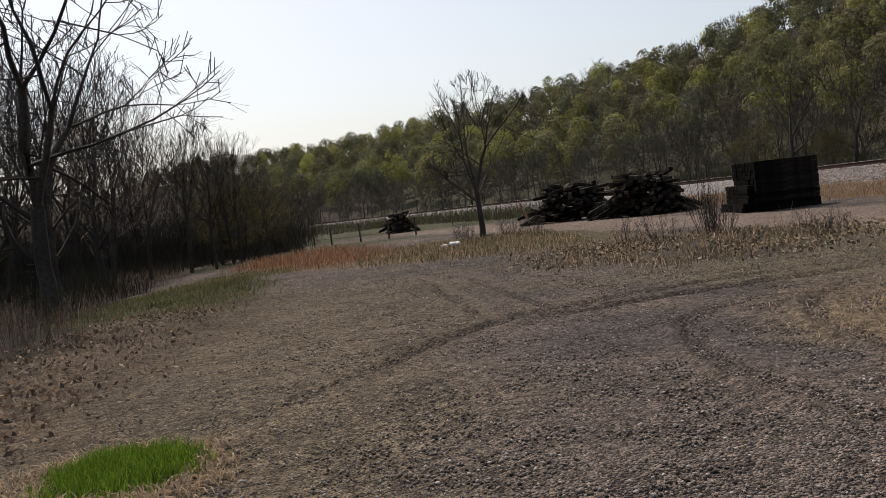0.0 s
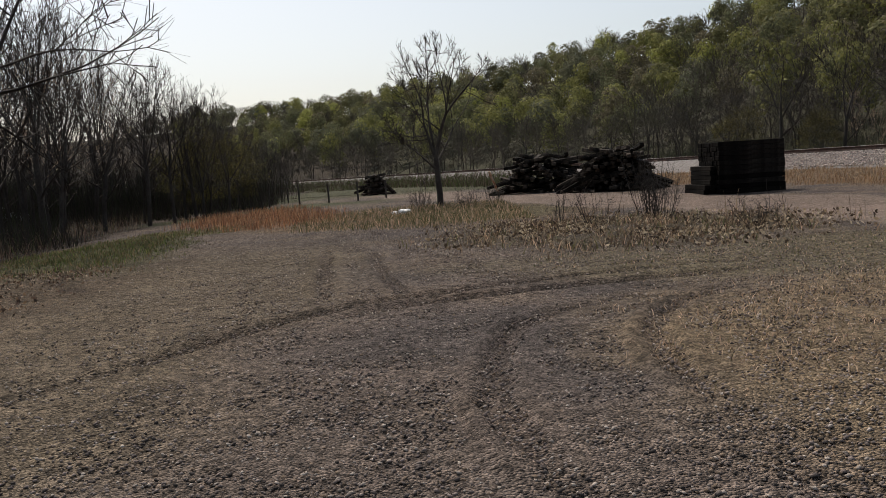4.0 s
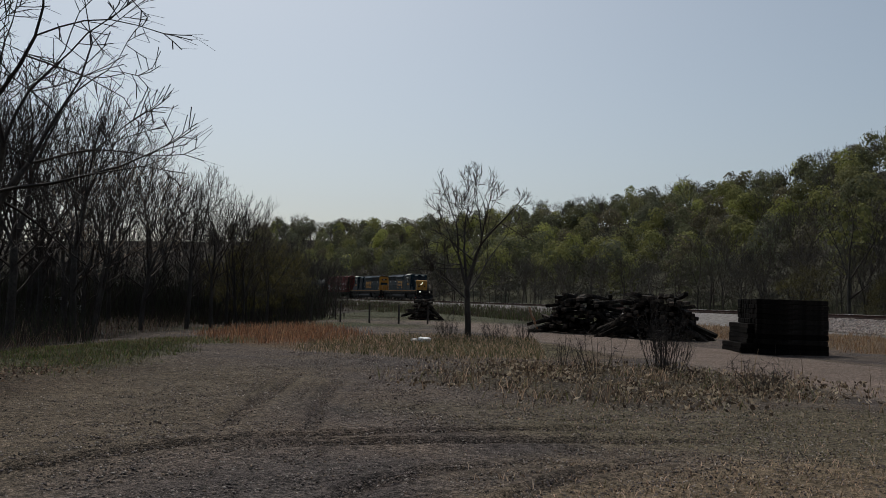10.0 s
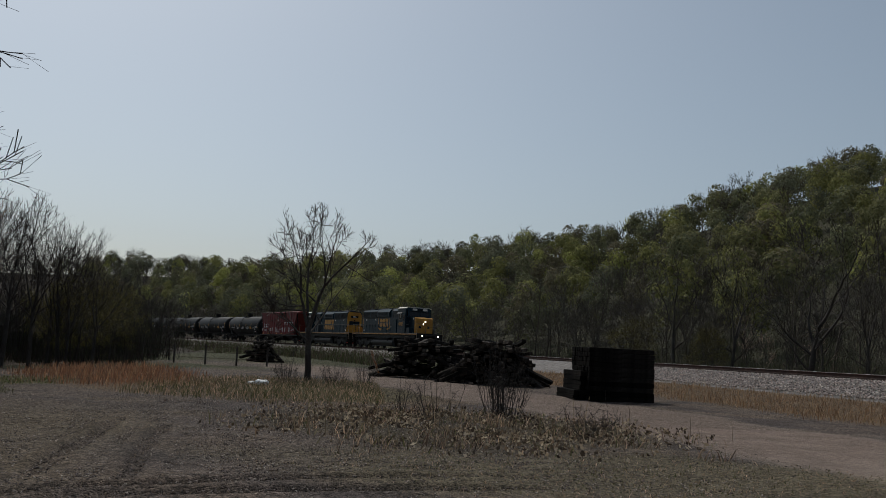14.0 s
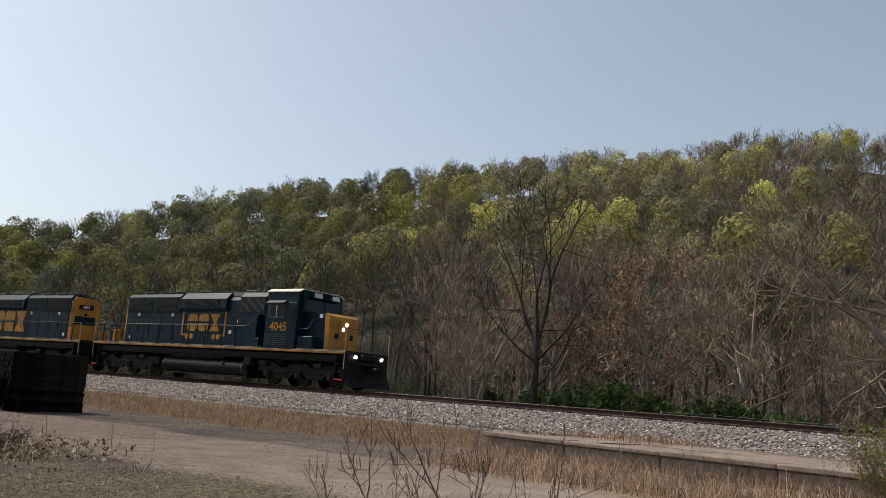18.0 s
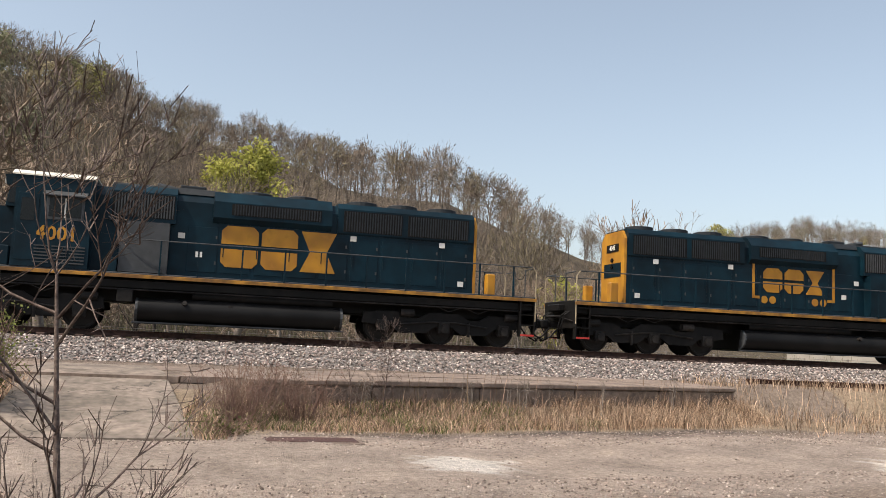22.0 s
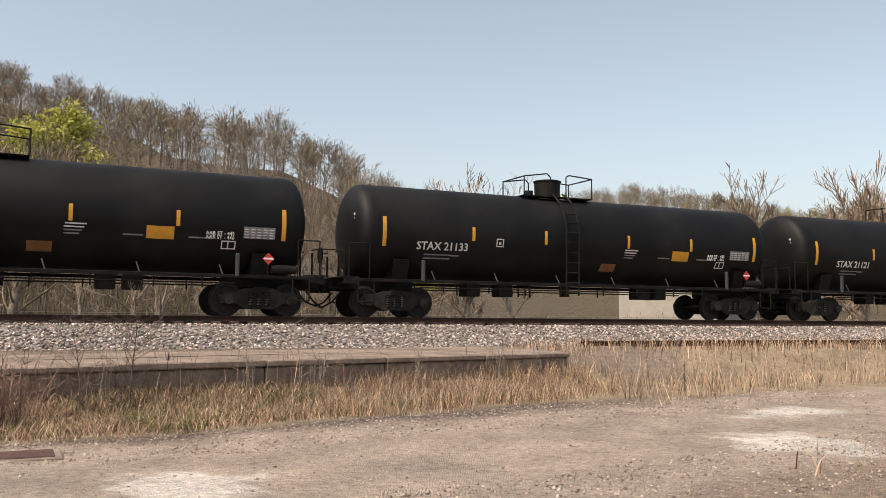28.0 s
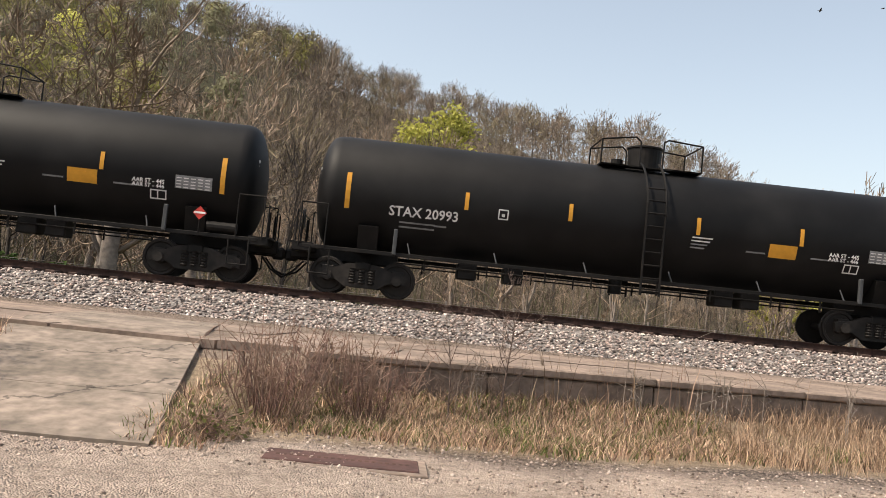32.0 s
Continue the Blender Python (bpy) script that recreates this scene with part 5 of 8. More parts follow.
# ---- locomotive ----
GUARD_BAR = Shape().box(-0.47, 0.47, -0.012, 0.012, 0.13, 0.15).mesh("guard_bar", M_ROOFDARK)


def loco(name, number, big_mark, label):
    e = thing(name, pose(0, 0, 0), label, "locomotive", "the train")
    B = M_BLUE
    # frame
    part("frame", Shape().box(-9.75, 9.75, -1.35, 1.35, 1.25, 1.52, 0.03).box(-9.7, 9.7, -0.6, 0.6, 0.85, 1.3, 0.05), M_BLACK, e)
    for s in (1, -1):
        part("sill_stripe", Shape().box(-9.75, 9.75, s * 1.50 - 0.03, s * 1.50 + 0.03, 1.56, 1.67, 0.008), M_SILL, e, "dirty yellow sill stripe")
    part("walkway", Shape().box(-9.75, 9.75, -1.48, 1.48, 1.62, 1.72, 0.015), M_GREY, e)
    # long hood
    hood = [(-0.95, 1.72), (0.95, 1.72), (0.95, 4.05), (0.72, 4.34), (-0.72, 4.34), (-0.95, 4.05)]
    part("long_hood", Shape().prism(hood, -7.7, 4.42, "x"), B, e, "dark blue hood with doors")
    rad = [(-1.0, 3.45), (-0.96, 3.40), (0.96, 3.40), (1.0, 3.45), (1.0, 4.24), (0.84, 4.42), (-0.84, 4.42), (-1.0, 4.24)]
    part("radiator", Shape().prism(rad, -7.60, -2.95, "x"), B, e)
    dyn = [(-1.12, 3.62), (-0.96, 3.45), (0.96, 3.45), (1.12, 3.62), (1.12, 4.12), (0.8, 4.46), (-0.8, 4.46), (-1.12, 4.12)]
    part("brake_housing", Shape().prism(dyn, -2.75, 0.95, "x"), B, e)
    part("roof_housing", Shape().prism([(-0.8, 4.3), (0.8, 4.3), (0.7, 4.5), (-0.7, 4.5)], 0.95, 3.95, "x"), M_ROOFDARK, e)
    part("inertial_housing", Shape().prism([(-1.14, 3.3), (1.14, 3.3), (1.14, 4.2), (0.9, 4.42), (-0.9, 4.42), (-1.14, 4.2)], 2.05, 3.95, "x"), B, e)
    for x0, x1, z0, z1, y in ((-7.4, -5.3, 3.5, 4.18, 1.005), (-5.1, -3.15, 3.5, 4.18, 1.005), (2.1, 3.9, 3.42, 4.15, 1.145), (-2.4, 0.4, 3.72, 4.08, 1.125)):
        for s in (1, -1):
            part("grille_panel", Shape().box(x0, x1, s * y - 0.012, s * y + 0.012, z0, z1), M_BLACK, e)
            g = Shape()
            k = int((x1 - x0) / 0.085)
            for i in range(k):
                xx = x0 + 0.03 + i * (x1 - x0 - 0.06) / k
                g.box(xx, xx + 0.038, s * (y + 0.012) - 0.012, s * (y + 0.012) + 0.012, z0 + 0.02, z1 - 0.02)
            part("grille_slats", g, M_GREY if x0 > 1 else M_ROOFDARK, e, "upright grille slats")
    for x in (-6.7, -5.3, -3.9, -1.9, -0.4):
        f = Shape().lathe([(0, 0.52), (0.16, 0.52), (0.18, 0.47), (0.10, 0.44), (0.10, 0.1), (0.16, 0.08)], 20, "z", (x, 0, 4.43))
        fan = part("roof_fan", f, M_ROOFDARK, e, "round roof fan")
        for k in range(4):
            part("guard_bar", GUARD_BAR, None, fan, at=pose(x, 0, 4.43 + 0.004 * k, 0, 0, 45 * k))
    part("exhaust", Shape().box(1.2, 2.0, -0.18, 0.18, 4.45, 4.68, 0.03), M_ROOFDARK, e)
    part("horn", Shape().cyl((2.2, -0.35, 4.6), (2.6, -0.35, 4.62), 0.04, 8, 0.09).cyl((2.2, -0.1, 4.6), (2.7, -0.1, 4.62), 0.04, 8, 0.10).box(2.15, 2.3, -0.45, 0.05, 4.48, 4.62, 0.01), M_GREY, e)
    # doors along the hood
    for s in (1, -1):
        for i in range(9):
            x = -7.4 + i * 1.02
            d = Shape().box(x, x + 0.9, s * 0.955 - 0.01, s * 0.955 + 0.01, 1.9, 3.3, 0.008)
            d.box(x + 0.82, x + 0.85, s * 0.97 - 0.015, s * 0.97 + 0.015, 2.4, 2.75)
            part("hood_door", d, B, e)
            part("hinge", Shape().box(x + 0.02, x + 0.07, s * 0.968 - 0.008, s * 0.968 + 0.008, 2.15, 2.25).box(x + 0.02, x + 0.07, s * 0.968 - 0.008, s * 0.968 + 0.008, 2.95, 3.05), M_GREY, e)
    # blower duct and cabinet behind the cab
    part("blower_duct", Shape().prism([(2.2, 1.75), (3.6, 1.75), (3.6, 3.15), (3.4, 3.28), (2.2, 3.28)], 0.9, 1.32), M_GREY if big_mark else B, e)
    part("blower_duct", Shape().prism([(2.2, 1.75), (3.6, 1.75), (3.6, 3.15), (3.4, 3.28), (2.2, 3.28)], -1.32, -0.9), M_GREY if big_mark else B, e)
    for s in (1, -1):
        part("battery_box", Shape().box(3.62, 3.96, s * 1.2 - 0.24, s * 1.2 + 0.24, 1.72, 2.15, 0.02), B, e)
    # cab and nose
    cab = [(-1.5, 1.72), (1.5, 1.72), (1.5, 4.36), (1.25, 4.48), (-1.25, 4.48), (-1.5, 4.36)]
    part("cab", Shape().prism(cab, 4.42, 6.5, "x"), B, e, "dark blue cab")
    part("cab_roof", Shape().prism([(-1.54, 4.36), (-1.27, 4.49), (1.27, 4.49), (1.54, 4.36), (1.54, 4.40), (1.29, 4.53), (-1.29, 4.53), (-1.54, 4.40)], 4.37, 6.62, "x"), M_CREAM, e, "cream-painted cab roof")
    part("windshield_mask", Shape().prism([(6.5, 3.45), (6.78, 3.45), (6.64, 4.42), (6.5, 4.45)], -1.3, 1.3), B, e)
    nose = [(6.5, 1.72), (8.15, 1.72), (8.2, 1.8), (8.1, 3.3), (7.9, 3.42), (6.5, 3.5)]
    part("short_hood", Shape().prism(nose, -0.98, 0.98), B, e, "dark blue short hood")
    part("nose_panel", Shape().prism([(7.92, 1.74), (8.17, 1.74), (8.215, 1.8), (8.115, 3.31), (7.94, 3.43), (7.84, 3.44)], -0.99, 0.99), M_YELLOW, e, "yellow nose end")
    part("nose_door", Shape().box(8.17, 8.21, -0.38, 0.38, 1.9, 3.1, 0.01), M_YELLOW, e)
    part("nose_emblem", Shape().box(8.15, 8.20, -0.62, -0.1, 2.28, 2.52).box(8.15, 8.20, 0.1, 0.62, 2.28, 2.52), B, e, "dark block emblem")
    for s in (1, -1):
        part("nose_side_box", Shape().box(6.55, 7.55, s * 1.2 - 0.22, s * 1.2 + 0.22, 1.72, 2.3, 0.03), B, e)
    part("number_board", Shape().prism([(6.4, 4.12), (6.86, 4.12), (6.92, 4.42), (6.4, 4.5)], -0.95, 0.95), B, e)
    for y in (-0.6, 0.6):
        part("number_panel", Shape().box(6.90, 6.925, y - 0.26, y + 0.26, 4.17, 4.38), M_WHITE, e, "white number panel")
    for y in (-0.12, 0.12):
        part("headlight", Shape().cyl((8.16, y * 0.9, 2.86 + y), (8.24, y * 0.9, 2.86 + y), 0.085, 14), M_GLASS if big_mark else M_LAMP, e, "dark headlight" if big_mark else "lit headlight")
        part("ditch_light", Shape().cyl((9.80, y * 7.5, 1.46), (9.88, y * 7.5, 1.46), 0.075, 12), M_GLASS if big_mark else M_LAMP, e, "dark ditch light" if big_mark else "lit ditch light")
    for s in (1, -1):
        part("window_frame", Shape().box(4.62, 5.66, s * 1.505 - 0.015, s * 1.505 + 0.015, 3.12, 3.82, 0.01), M_GREY, e, "side window frame")
        for x0, x1 in ((4.70, 5.11), (5.17, 5.58)):
            part("window_pane", Shape().box(x0, x1, s * 1.518 - 0.008, s * 1.518 + 0.008, 3.20, 3.75), M_GLASS, e, "dark glass")
        part("window_post", Shape().box(5.12, 5.16, s * 1.525 - 0.01, s * 1.525 + 0.01, 3.18, 3.77), M_WHITE, e)
        part("awning", Shape().prism([(s * 1.5, 3.92), (s * 1.72, 3.80), (s * 1.72, 3.83), (s * 1.5, 3.96)], 4.55, 5.75, "x"), M_GREY, e)
        part("cab_door", Shape().box(5.85, 6.42, s * 1.5 - 0.014, s * 1.5 + 0.014, 1.9, 3.85, 0.01), B, e)
        part("door_glass", Shape().box(5.95, 6.32, s * 1.515 - 0.006, s * 1.515 + 0.006, 3.05, 3.7), M_GLASS, e)
        lv = Shape()
        for r in range(6):
            for x0 in (4.52, 5.0, 5.48):
                lv.box(x0, x0 + 0.42, s * 1.51 - 0.02, s * 1.51 + 0.02, 1.85 + r * 0.095, 1.885 + r * 0.095)
        part("louvres", lv, M_GREY, e, "pressed louvres")
        part("side_windshield", Shape().prism([(6.52, 3.55), (6.74, 3.55), (6.62, 4.3), (6.52, 4.3)], s * 1.29 - 0.02, s * 1.305 + 0.005), M_GLASS, e)
        t = lettering(number, 0.58, M_YELLOW)
        part("number", t, M_YELLOW, e, "yellow road number", at=pose(5.32, s * 1.507, 2.70, 0, 0, 0 if s < 0 else 180))
    for y0, y1 in ((-1.15, -0.08), (0.08, 1.15)):
        part("windshield", Shape().add([(6.775, y0, 3.5), (6.775, y1, 3.5), (6.685, y1, 4.1), (6.685, y0, 4.1), (6.80, y0, 3.5), (6.80, y1, 3.5), (6.705, y1, 4.1), (6.705, y0, 4.1)], [(0, 1, 2, 3), (4, 5, 6, 7), (0, 1, 5, 4), (1, 2, 6, 5), (2, 3, 7, 6), (3, 0, 4, 7)]), M_GLASS, e, "dark windshield")
    # rear end panel
    part("rear_panel", Shape().prism([(-0.955, 1.74), (0.955, 1.74), (0.955, 4.06), (0.72, 4.35), (-0.72, 4.35), (-0.955, 4.06)], -7.725, -7.63, "x"), M_YELLOW, e, "yellow rear end panel")
    part("rear_number_panel", Shape().box(-7.745, -7.72, -0.5, 0.5, 3.62, 3.9), M_BLACK, e)
    part("rear_number", lettering(number, 0.24, M_WHITE), M_WHITE, e, "white road number", at=pose(-7.75, 0, 3.76, 0, 0, -90))
    for yy in (-0.12, 0.12):
        part("rear_light", Shape().cyl((-7.72, 0.0, 3.2 + yy), (-7.78, 0.0, 3.2 + yy), 0.08, 12), M_GLASS, e)
    part("rear_emblem", Shape().box(-7.74, -7.72, -0.7, 0.7, 2.7, 3.2), B, e, "blue block emblem")
    part("rear_sand_box", Shape().box(-8.35, -8.05, 0.95, 1.25, 1.72, 2.42, 0.03), M_YELLOW, e)
    part("rear_sand_box", Shape().box(-8.35, -8.05, -1.25, -0.95, 1.72, 2.42, 0.03), M_YELLOW, e)
    # block emblem on the sides, in place of the road's mark
    x0, x1, z0, z1 = (-3.0, 0.7, 2.1, 3.4) if big_mark else (-2.2, 0.5, 2.45, 3.35)
    w = (x1 - x0) / 3
    for s in (1, -1):
        y = s * 0.972
        for k in range(3):
            kk = k if s < 0 else 2 - k  # the same order seen from either side
            a, b = x0 + kk * w + 0.05, x0 + (kk + 1) * w - 0.05
            c, g = 0.16, (z1 - z0) * 0.06
            zm = (z0 + z1) / 2
            if k < 2:  # a chamfered block with a slit
                m = Shape().prism([(a, zm + g), (b, zm + g), (b, z1 - c), (b - c, z1), (a + c, z1), (a, z1 - c)], y - 0.006, y + 0.006)
                m.prism([(a, zm - g), (b, zm - g), (b, z0 + c), (b - c, z0), (a + c, z0), (a, z0 + c)], y - 0.006, y + 0.006)
            else:  # an hourglass
                m = Shape().prism([(a, z0), (b, z0), (b - 0.3, zm), (b, z1), (a, z1), (a + 0.3, zm)], y - 0.006, y + 0.006)
            part("emblem_block", m, M_YELLOW, e, "yellow block emblem")
        if not big_mark:
            for xx, dr in ((x0 - 0.35, 1), (x1 + 0.35, -1)):
                br = Shape().box(xx - 0.05, xx + 0.05, y - 0.006, y + 0.006, z0 - 0.25, z1 + 0.25)
                br.box(min(xx, xx + dr * 0.28), max(xx, xx + dr * 0.28), y - 0.006, y + 0.006, z1 + 0.15, z1 + 0.25).box(min(xx, xx + dr * 0.28), max(xx, xx + dr * 0.28), y - 0.006, y + 0.006, z0 - 0.25, z0 - 0.15)
                part("bracket_mark", br, M_YELLOW, e, "yellow bracket")
            for xx in (x0 + 0.1, x0 + 0.45, x1 - 0.45, x1 - 0.1):
                part("round_mark", Shape().cyl((xx, y - 0.006, z0 - 0.28), (xx, y + 0.006, z0 - 0.28), 0.14, 18), M_YELLOW, e, "yellow disc")
        for xx, zz in ((-6.6, 3.2), (-3.6, 3.2), (1.75, 2.9), (7.5, 3.2), (1.2, 2.35), (-7.3, 1.95)):
            yy = s * (0.995 if xx > 6 else 0.975)
            part("notice_label", Shape().box(xx, xx + 0.2, yy - 0.006, yy + 0.006, zz, zz + 0.17), M_WHITE, e, "small white notice")
        # handrails
        for x in (-8.9, -7.7, -6.5, -5.2, -3.9, -2.6, -1.3, 0.0, 1.3, 2.4):
            part("rail_post", Shape().box(x - 0.025, x + 0.025, s * 1.49 - 0.02, s * 1.49 + 0.02, 1.55, 2.72), M_BLUE, e)
        part("handrail", Shape().rod([(-9.6, s * 1.49, 2.72), (3.0, s * 1.49, 2.72), (3.5, s * 1.49, 2.95), (3.95, s * 1.5, 3.35)], 0.02), M_GREY, e, "tubular handrail")
        part("nose_handrail", Shape().rod([(6.6, s * 1.39, 2.65), (7.2, s * 1.39, 2.65), (7.5, s * 1.39, 3.1)], 0.018), M_GREY, e)
        # fuel tank and reservoirs
        part("air_reservoir", Shape().cyl((-2.9, s * 1.12, 1.13), (1.4, s * 1.12, 1.13), 0.15, 14), M_BLACK, e, "", True)
    half = [(1.05, 0.28), (1.30, 0.36), (1.43, 0.50), (1.48, 0.66), (1.45, 0.82), (1.36, 0.93), (1.20, 1.0)]
    part("fuel_tank", Shape().prism(half + [(-y, z) for y, z in half[::-1]], -3.15, 2.95, "x"), M_TANK, e, "grimy black fuel tank with rounded sides", True)
    for s in (1, -1):
        part("tank_skid", Shape().box(-3.3, 3.1, s * 1.24 - 0.06, s * 1.24 + 0.06, 0.24, 0.29, 0.01), M_GREY, e, "scuffed grey skid rail")
        for x in (-3.18, 2.96):
            part("tank_end_band", Shape().prism([(s * y, z) for y, z in half], x - 0.03, x + 0.05, "x"), M_GREY, e)
    # ends: steps, plates, plough
    for q in (1, -1):
        part("end_plate", Shape().box(q * 9.72 - 0.04, q * 9.72 + 0.04, -1.45, 1.45, 0.75, 1.72, 0.02), M_BLACK, e)
        if q > 0:
            part("plough", Shape().prism([(q * 9.7, 0.12), (q * 10.05, 0.12), (q * 9.8, 0.8), (q * 9.7, 0.8)], -1.42, 1.42), M_BLACK, e)
        part("anti_climber", Shape().box(q * 9.86 - 0.12, q * 9.86 + 0.12, -0.55, 0.55, 1.35, 1.6, 0.03), M_BLACK, e)
        for s in (1, -1):
            st = Shape()
            for k in range(4):
                st.box(q * 9.45 - 0.24, q * 9.45 + 0.24, s * 1.38 - 0.12, s * 1.38 + 0.12, 0.42 + k * 0.34, 0.45 + k * 0.34)
            st.box(q * 9.70 - 0.02, q * 9.70 + 0.02, s * 1.38 - 0.12, s * 1.38 + 0.12, 0.38, 1.7).box(q * 9.2 - 0.02, q * 9.2 + 0.02, s * 1.38 - 0.12, s * 1.38 + 0.12, 0.38, 1.7)
            part("steps", st, M_BLACK, e)
            part("step_edge", Shape().box(q * 9.45 - 0.24, q * 9.45 + 0.24, s * 1.505 - 0.006, s * 1.505 + 0.006, 0.40, 0.46), M_REDMARK, e)
            part("grab_rail", Shape().rod([(q * 9.72, s * 1.5, 0.9), (q * 9.72, s * 1.5, 2.55), (q * 9.6, s * 1.5, 2.72)], 0.022), M_RAILTAN, e, "worn pale grab rail")
            part("end_rail", Shape().rod([(q * 9.72, s * 1.4, 2.7), (q * 9.72, s * 0.5, 2.7), (q * 9.72, s * 0.5, 1.72)], 0.02), M_GREY, e)
        coupler(e, q * 10.49, q)
        for yy in (-1.0, -0.75, 0.75, 1.0):
            part("air_hose", Shape().rod([(q * 9.74, yy, 1.35), (q * 9.95, yy, 1.2), (q * 10.05, yy * 0.95, 0.8), (q * 9.92, yy * 0.9, 0.55)], 0.026, 6), M_BLACK, e)
        part("cut_lever", Shape().rod([(q * 9.80, -1.4, 1.0), (q * 9.85, -0.4, 1.15), (q * 9.95, 0.0, 1.05), (q * 9.85, 0.4, 1.15), (q * 9.80, 1.4, 1.0)], 0.018, 6), M_GRIME, e)
        part("end_chain", Shape().rod([(q * 9.72, -0.5, 2.6), (q * 9.74, -0.2, 2.42), (q * 9.74, 0.2, 2.42), (q * 9.72, 0.5, 2.6)], 0.012, 5), M_GRIME, e)
        part("uncoupling_plate", Shape().box(q * 9.9 - 0.2, q * 9.9 + 0.2, -0.42, 0.42, 1.12, 1.2, 0.02), M_GRIME, e)
    for s in (1, -1):  # piping and chains along the sill
        for c in (-6.63, 6.63):
            part("sill_chain", Shape().rod([(c - 1.6, s * 1.36, 1.25), (c - 1.1, s * 1.36, 1.05), (c - 0.6, s * 1.36, 1.25), (c - 0.1, s * 1.36, 1.08), (c + 0.4, s * 1.36, 1.25)], 0.016, 5), M_GRIME, e)
        part("sill_pipe", Shape().rod([(-9.2, s * 1.38, 1.22), (9.2, s * 1.38, 1.22)], 0.025, 6), M_GRIME, e)
        part("fuel_filler", Shape().cyl((1.6, s * 1.40, 0.86), (1.6, s * 1.52, 0.90), 0.07, 10), M_GRIME, e)
        part("fuel_gauge", Shape().box(0.2, 0.32, s * 1.425 - 0.02, s * 1.425 + 0.02, 0.6, 0.9, 0.01), M_GRIME, e)
        part("bell_box", Shape().box(3.1, 3.55, s * 1.3 - 0.14, s * 1.3 + 0.14, 0.85, 1.22, 0.02), M_GRIME, e)
    # trucks
    way = -1 if big_mark else 1
    for c in (-6.63, 6.63):
        for o in (-2.07, 0, 2.07):
            wheelset(e, WHEEL_BIG, c + o, 0.508, way)
        for s in (1, -1):
            prof = [(-2.75, 0.62), (-2.7, 0.95), (-1.6, 1.02), (-1.2, 0.82), (-0.85, 0.82), (-0.5, 1.02), (0.5, 1.02), (0.85, 0.82), (1.2, 0.82), (1.6, 1.02), (2.7, 0.95), (2.75, 0.62), (2.3, 0.56), (1.75, 0.56), (1.5, 0.34), (0.6, 0.34), (0.3, 0.56), (-0.3, 0.56), (-0.6, 0.34), (-1.5, 0.34), (-1.75, 0.56), (-2.3, 0.56)]
            part("truck_frame", Shape().prism([(c + a, b) for a, b in prof], s * 1.1 - 0.07, s * 1.1 + 0.07), M_BLACK, e)
            for o in (-2.07, 0, 2.07):
                part("journal_box", Shape().box(c + o - 0.19, c + o + 0.19, s * 1.18 - 0.08, s * 1.18 + 0.08, 0.34, 0.72, 0.03).cyl((c + o, s * 1.2, 0.508), (c + o, s * 1.32, 0.508), 0.13, 12), M_GRIME, e, "grimy axle box")
            for o in (-2.55, 1.05):
                part("brake_cylinder", Shape().cyl((c + o, s * 1.2, 0.98), (c + o + 0.45, s * 1.2, 0.98), 0.13, 12), M_GRIME, e)
            part("brake_rod", Shape().rod([(c - 1.5, s * 1.22, 0.6), (c - 0.4, s * 1.22, 0.72), (c + 0.4, s * 1.22, 0.72), (c + 1.5, s * 1.22, 0.6)], 0.03).cyl((c - 0.85, s * 1.18, 0.28), (c - 0.85, s * 1.18, 0.75), 0.05, 8), M_GRIME, e)
    nest(e, "number_board", ("number_panel",))
    nest(e, "cab", ("window_frame", "window_post", "window_pane", "awning", "cab_door", "door_glass", "louvres", "side_windshield", "windshield", "number", "cab_roof"))
    nest(e, "short_hood", ("nose_panel", "nose_door", "nose_emblem", "headlight"))
    nest(e, "long_hood", ("hood_door", "hinge", "emblem_block", "bracket_mark", "round_mark", "roof_fan", "exhaust", "horn"))
    nest(e, "grille_panel", ("grille_slats",))
    nest(e, "rear_panel", ("rear_number_panel", "rear_number", "rear_light", "rear_emblem"))
    nest(e, "handrail", ("rail_post",))
    nest(e, "truck_frame", ("journal_box", "brake_cylinder", "brake_rod"))
    nest(e, "steps", ("step_edge",))
    return e


loco_a = loco("lead_locomotive", "4045", False, "dark blue and yellow diesel locomotive leading the train, lights on")
loco_b = loco("second_locomotive", "4001", True, "dark blue and yellow diesel locomotive running backwards, large yellow emblem")


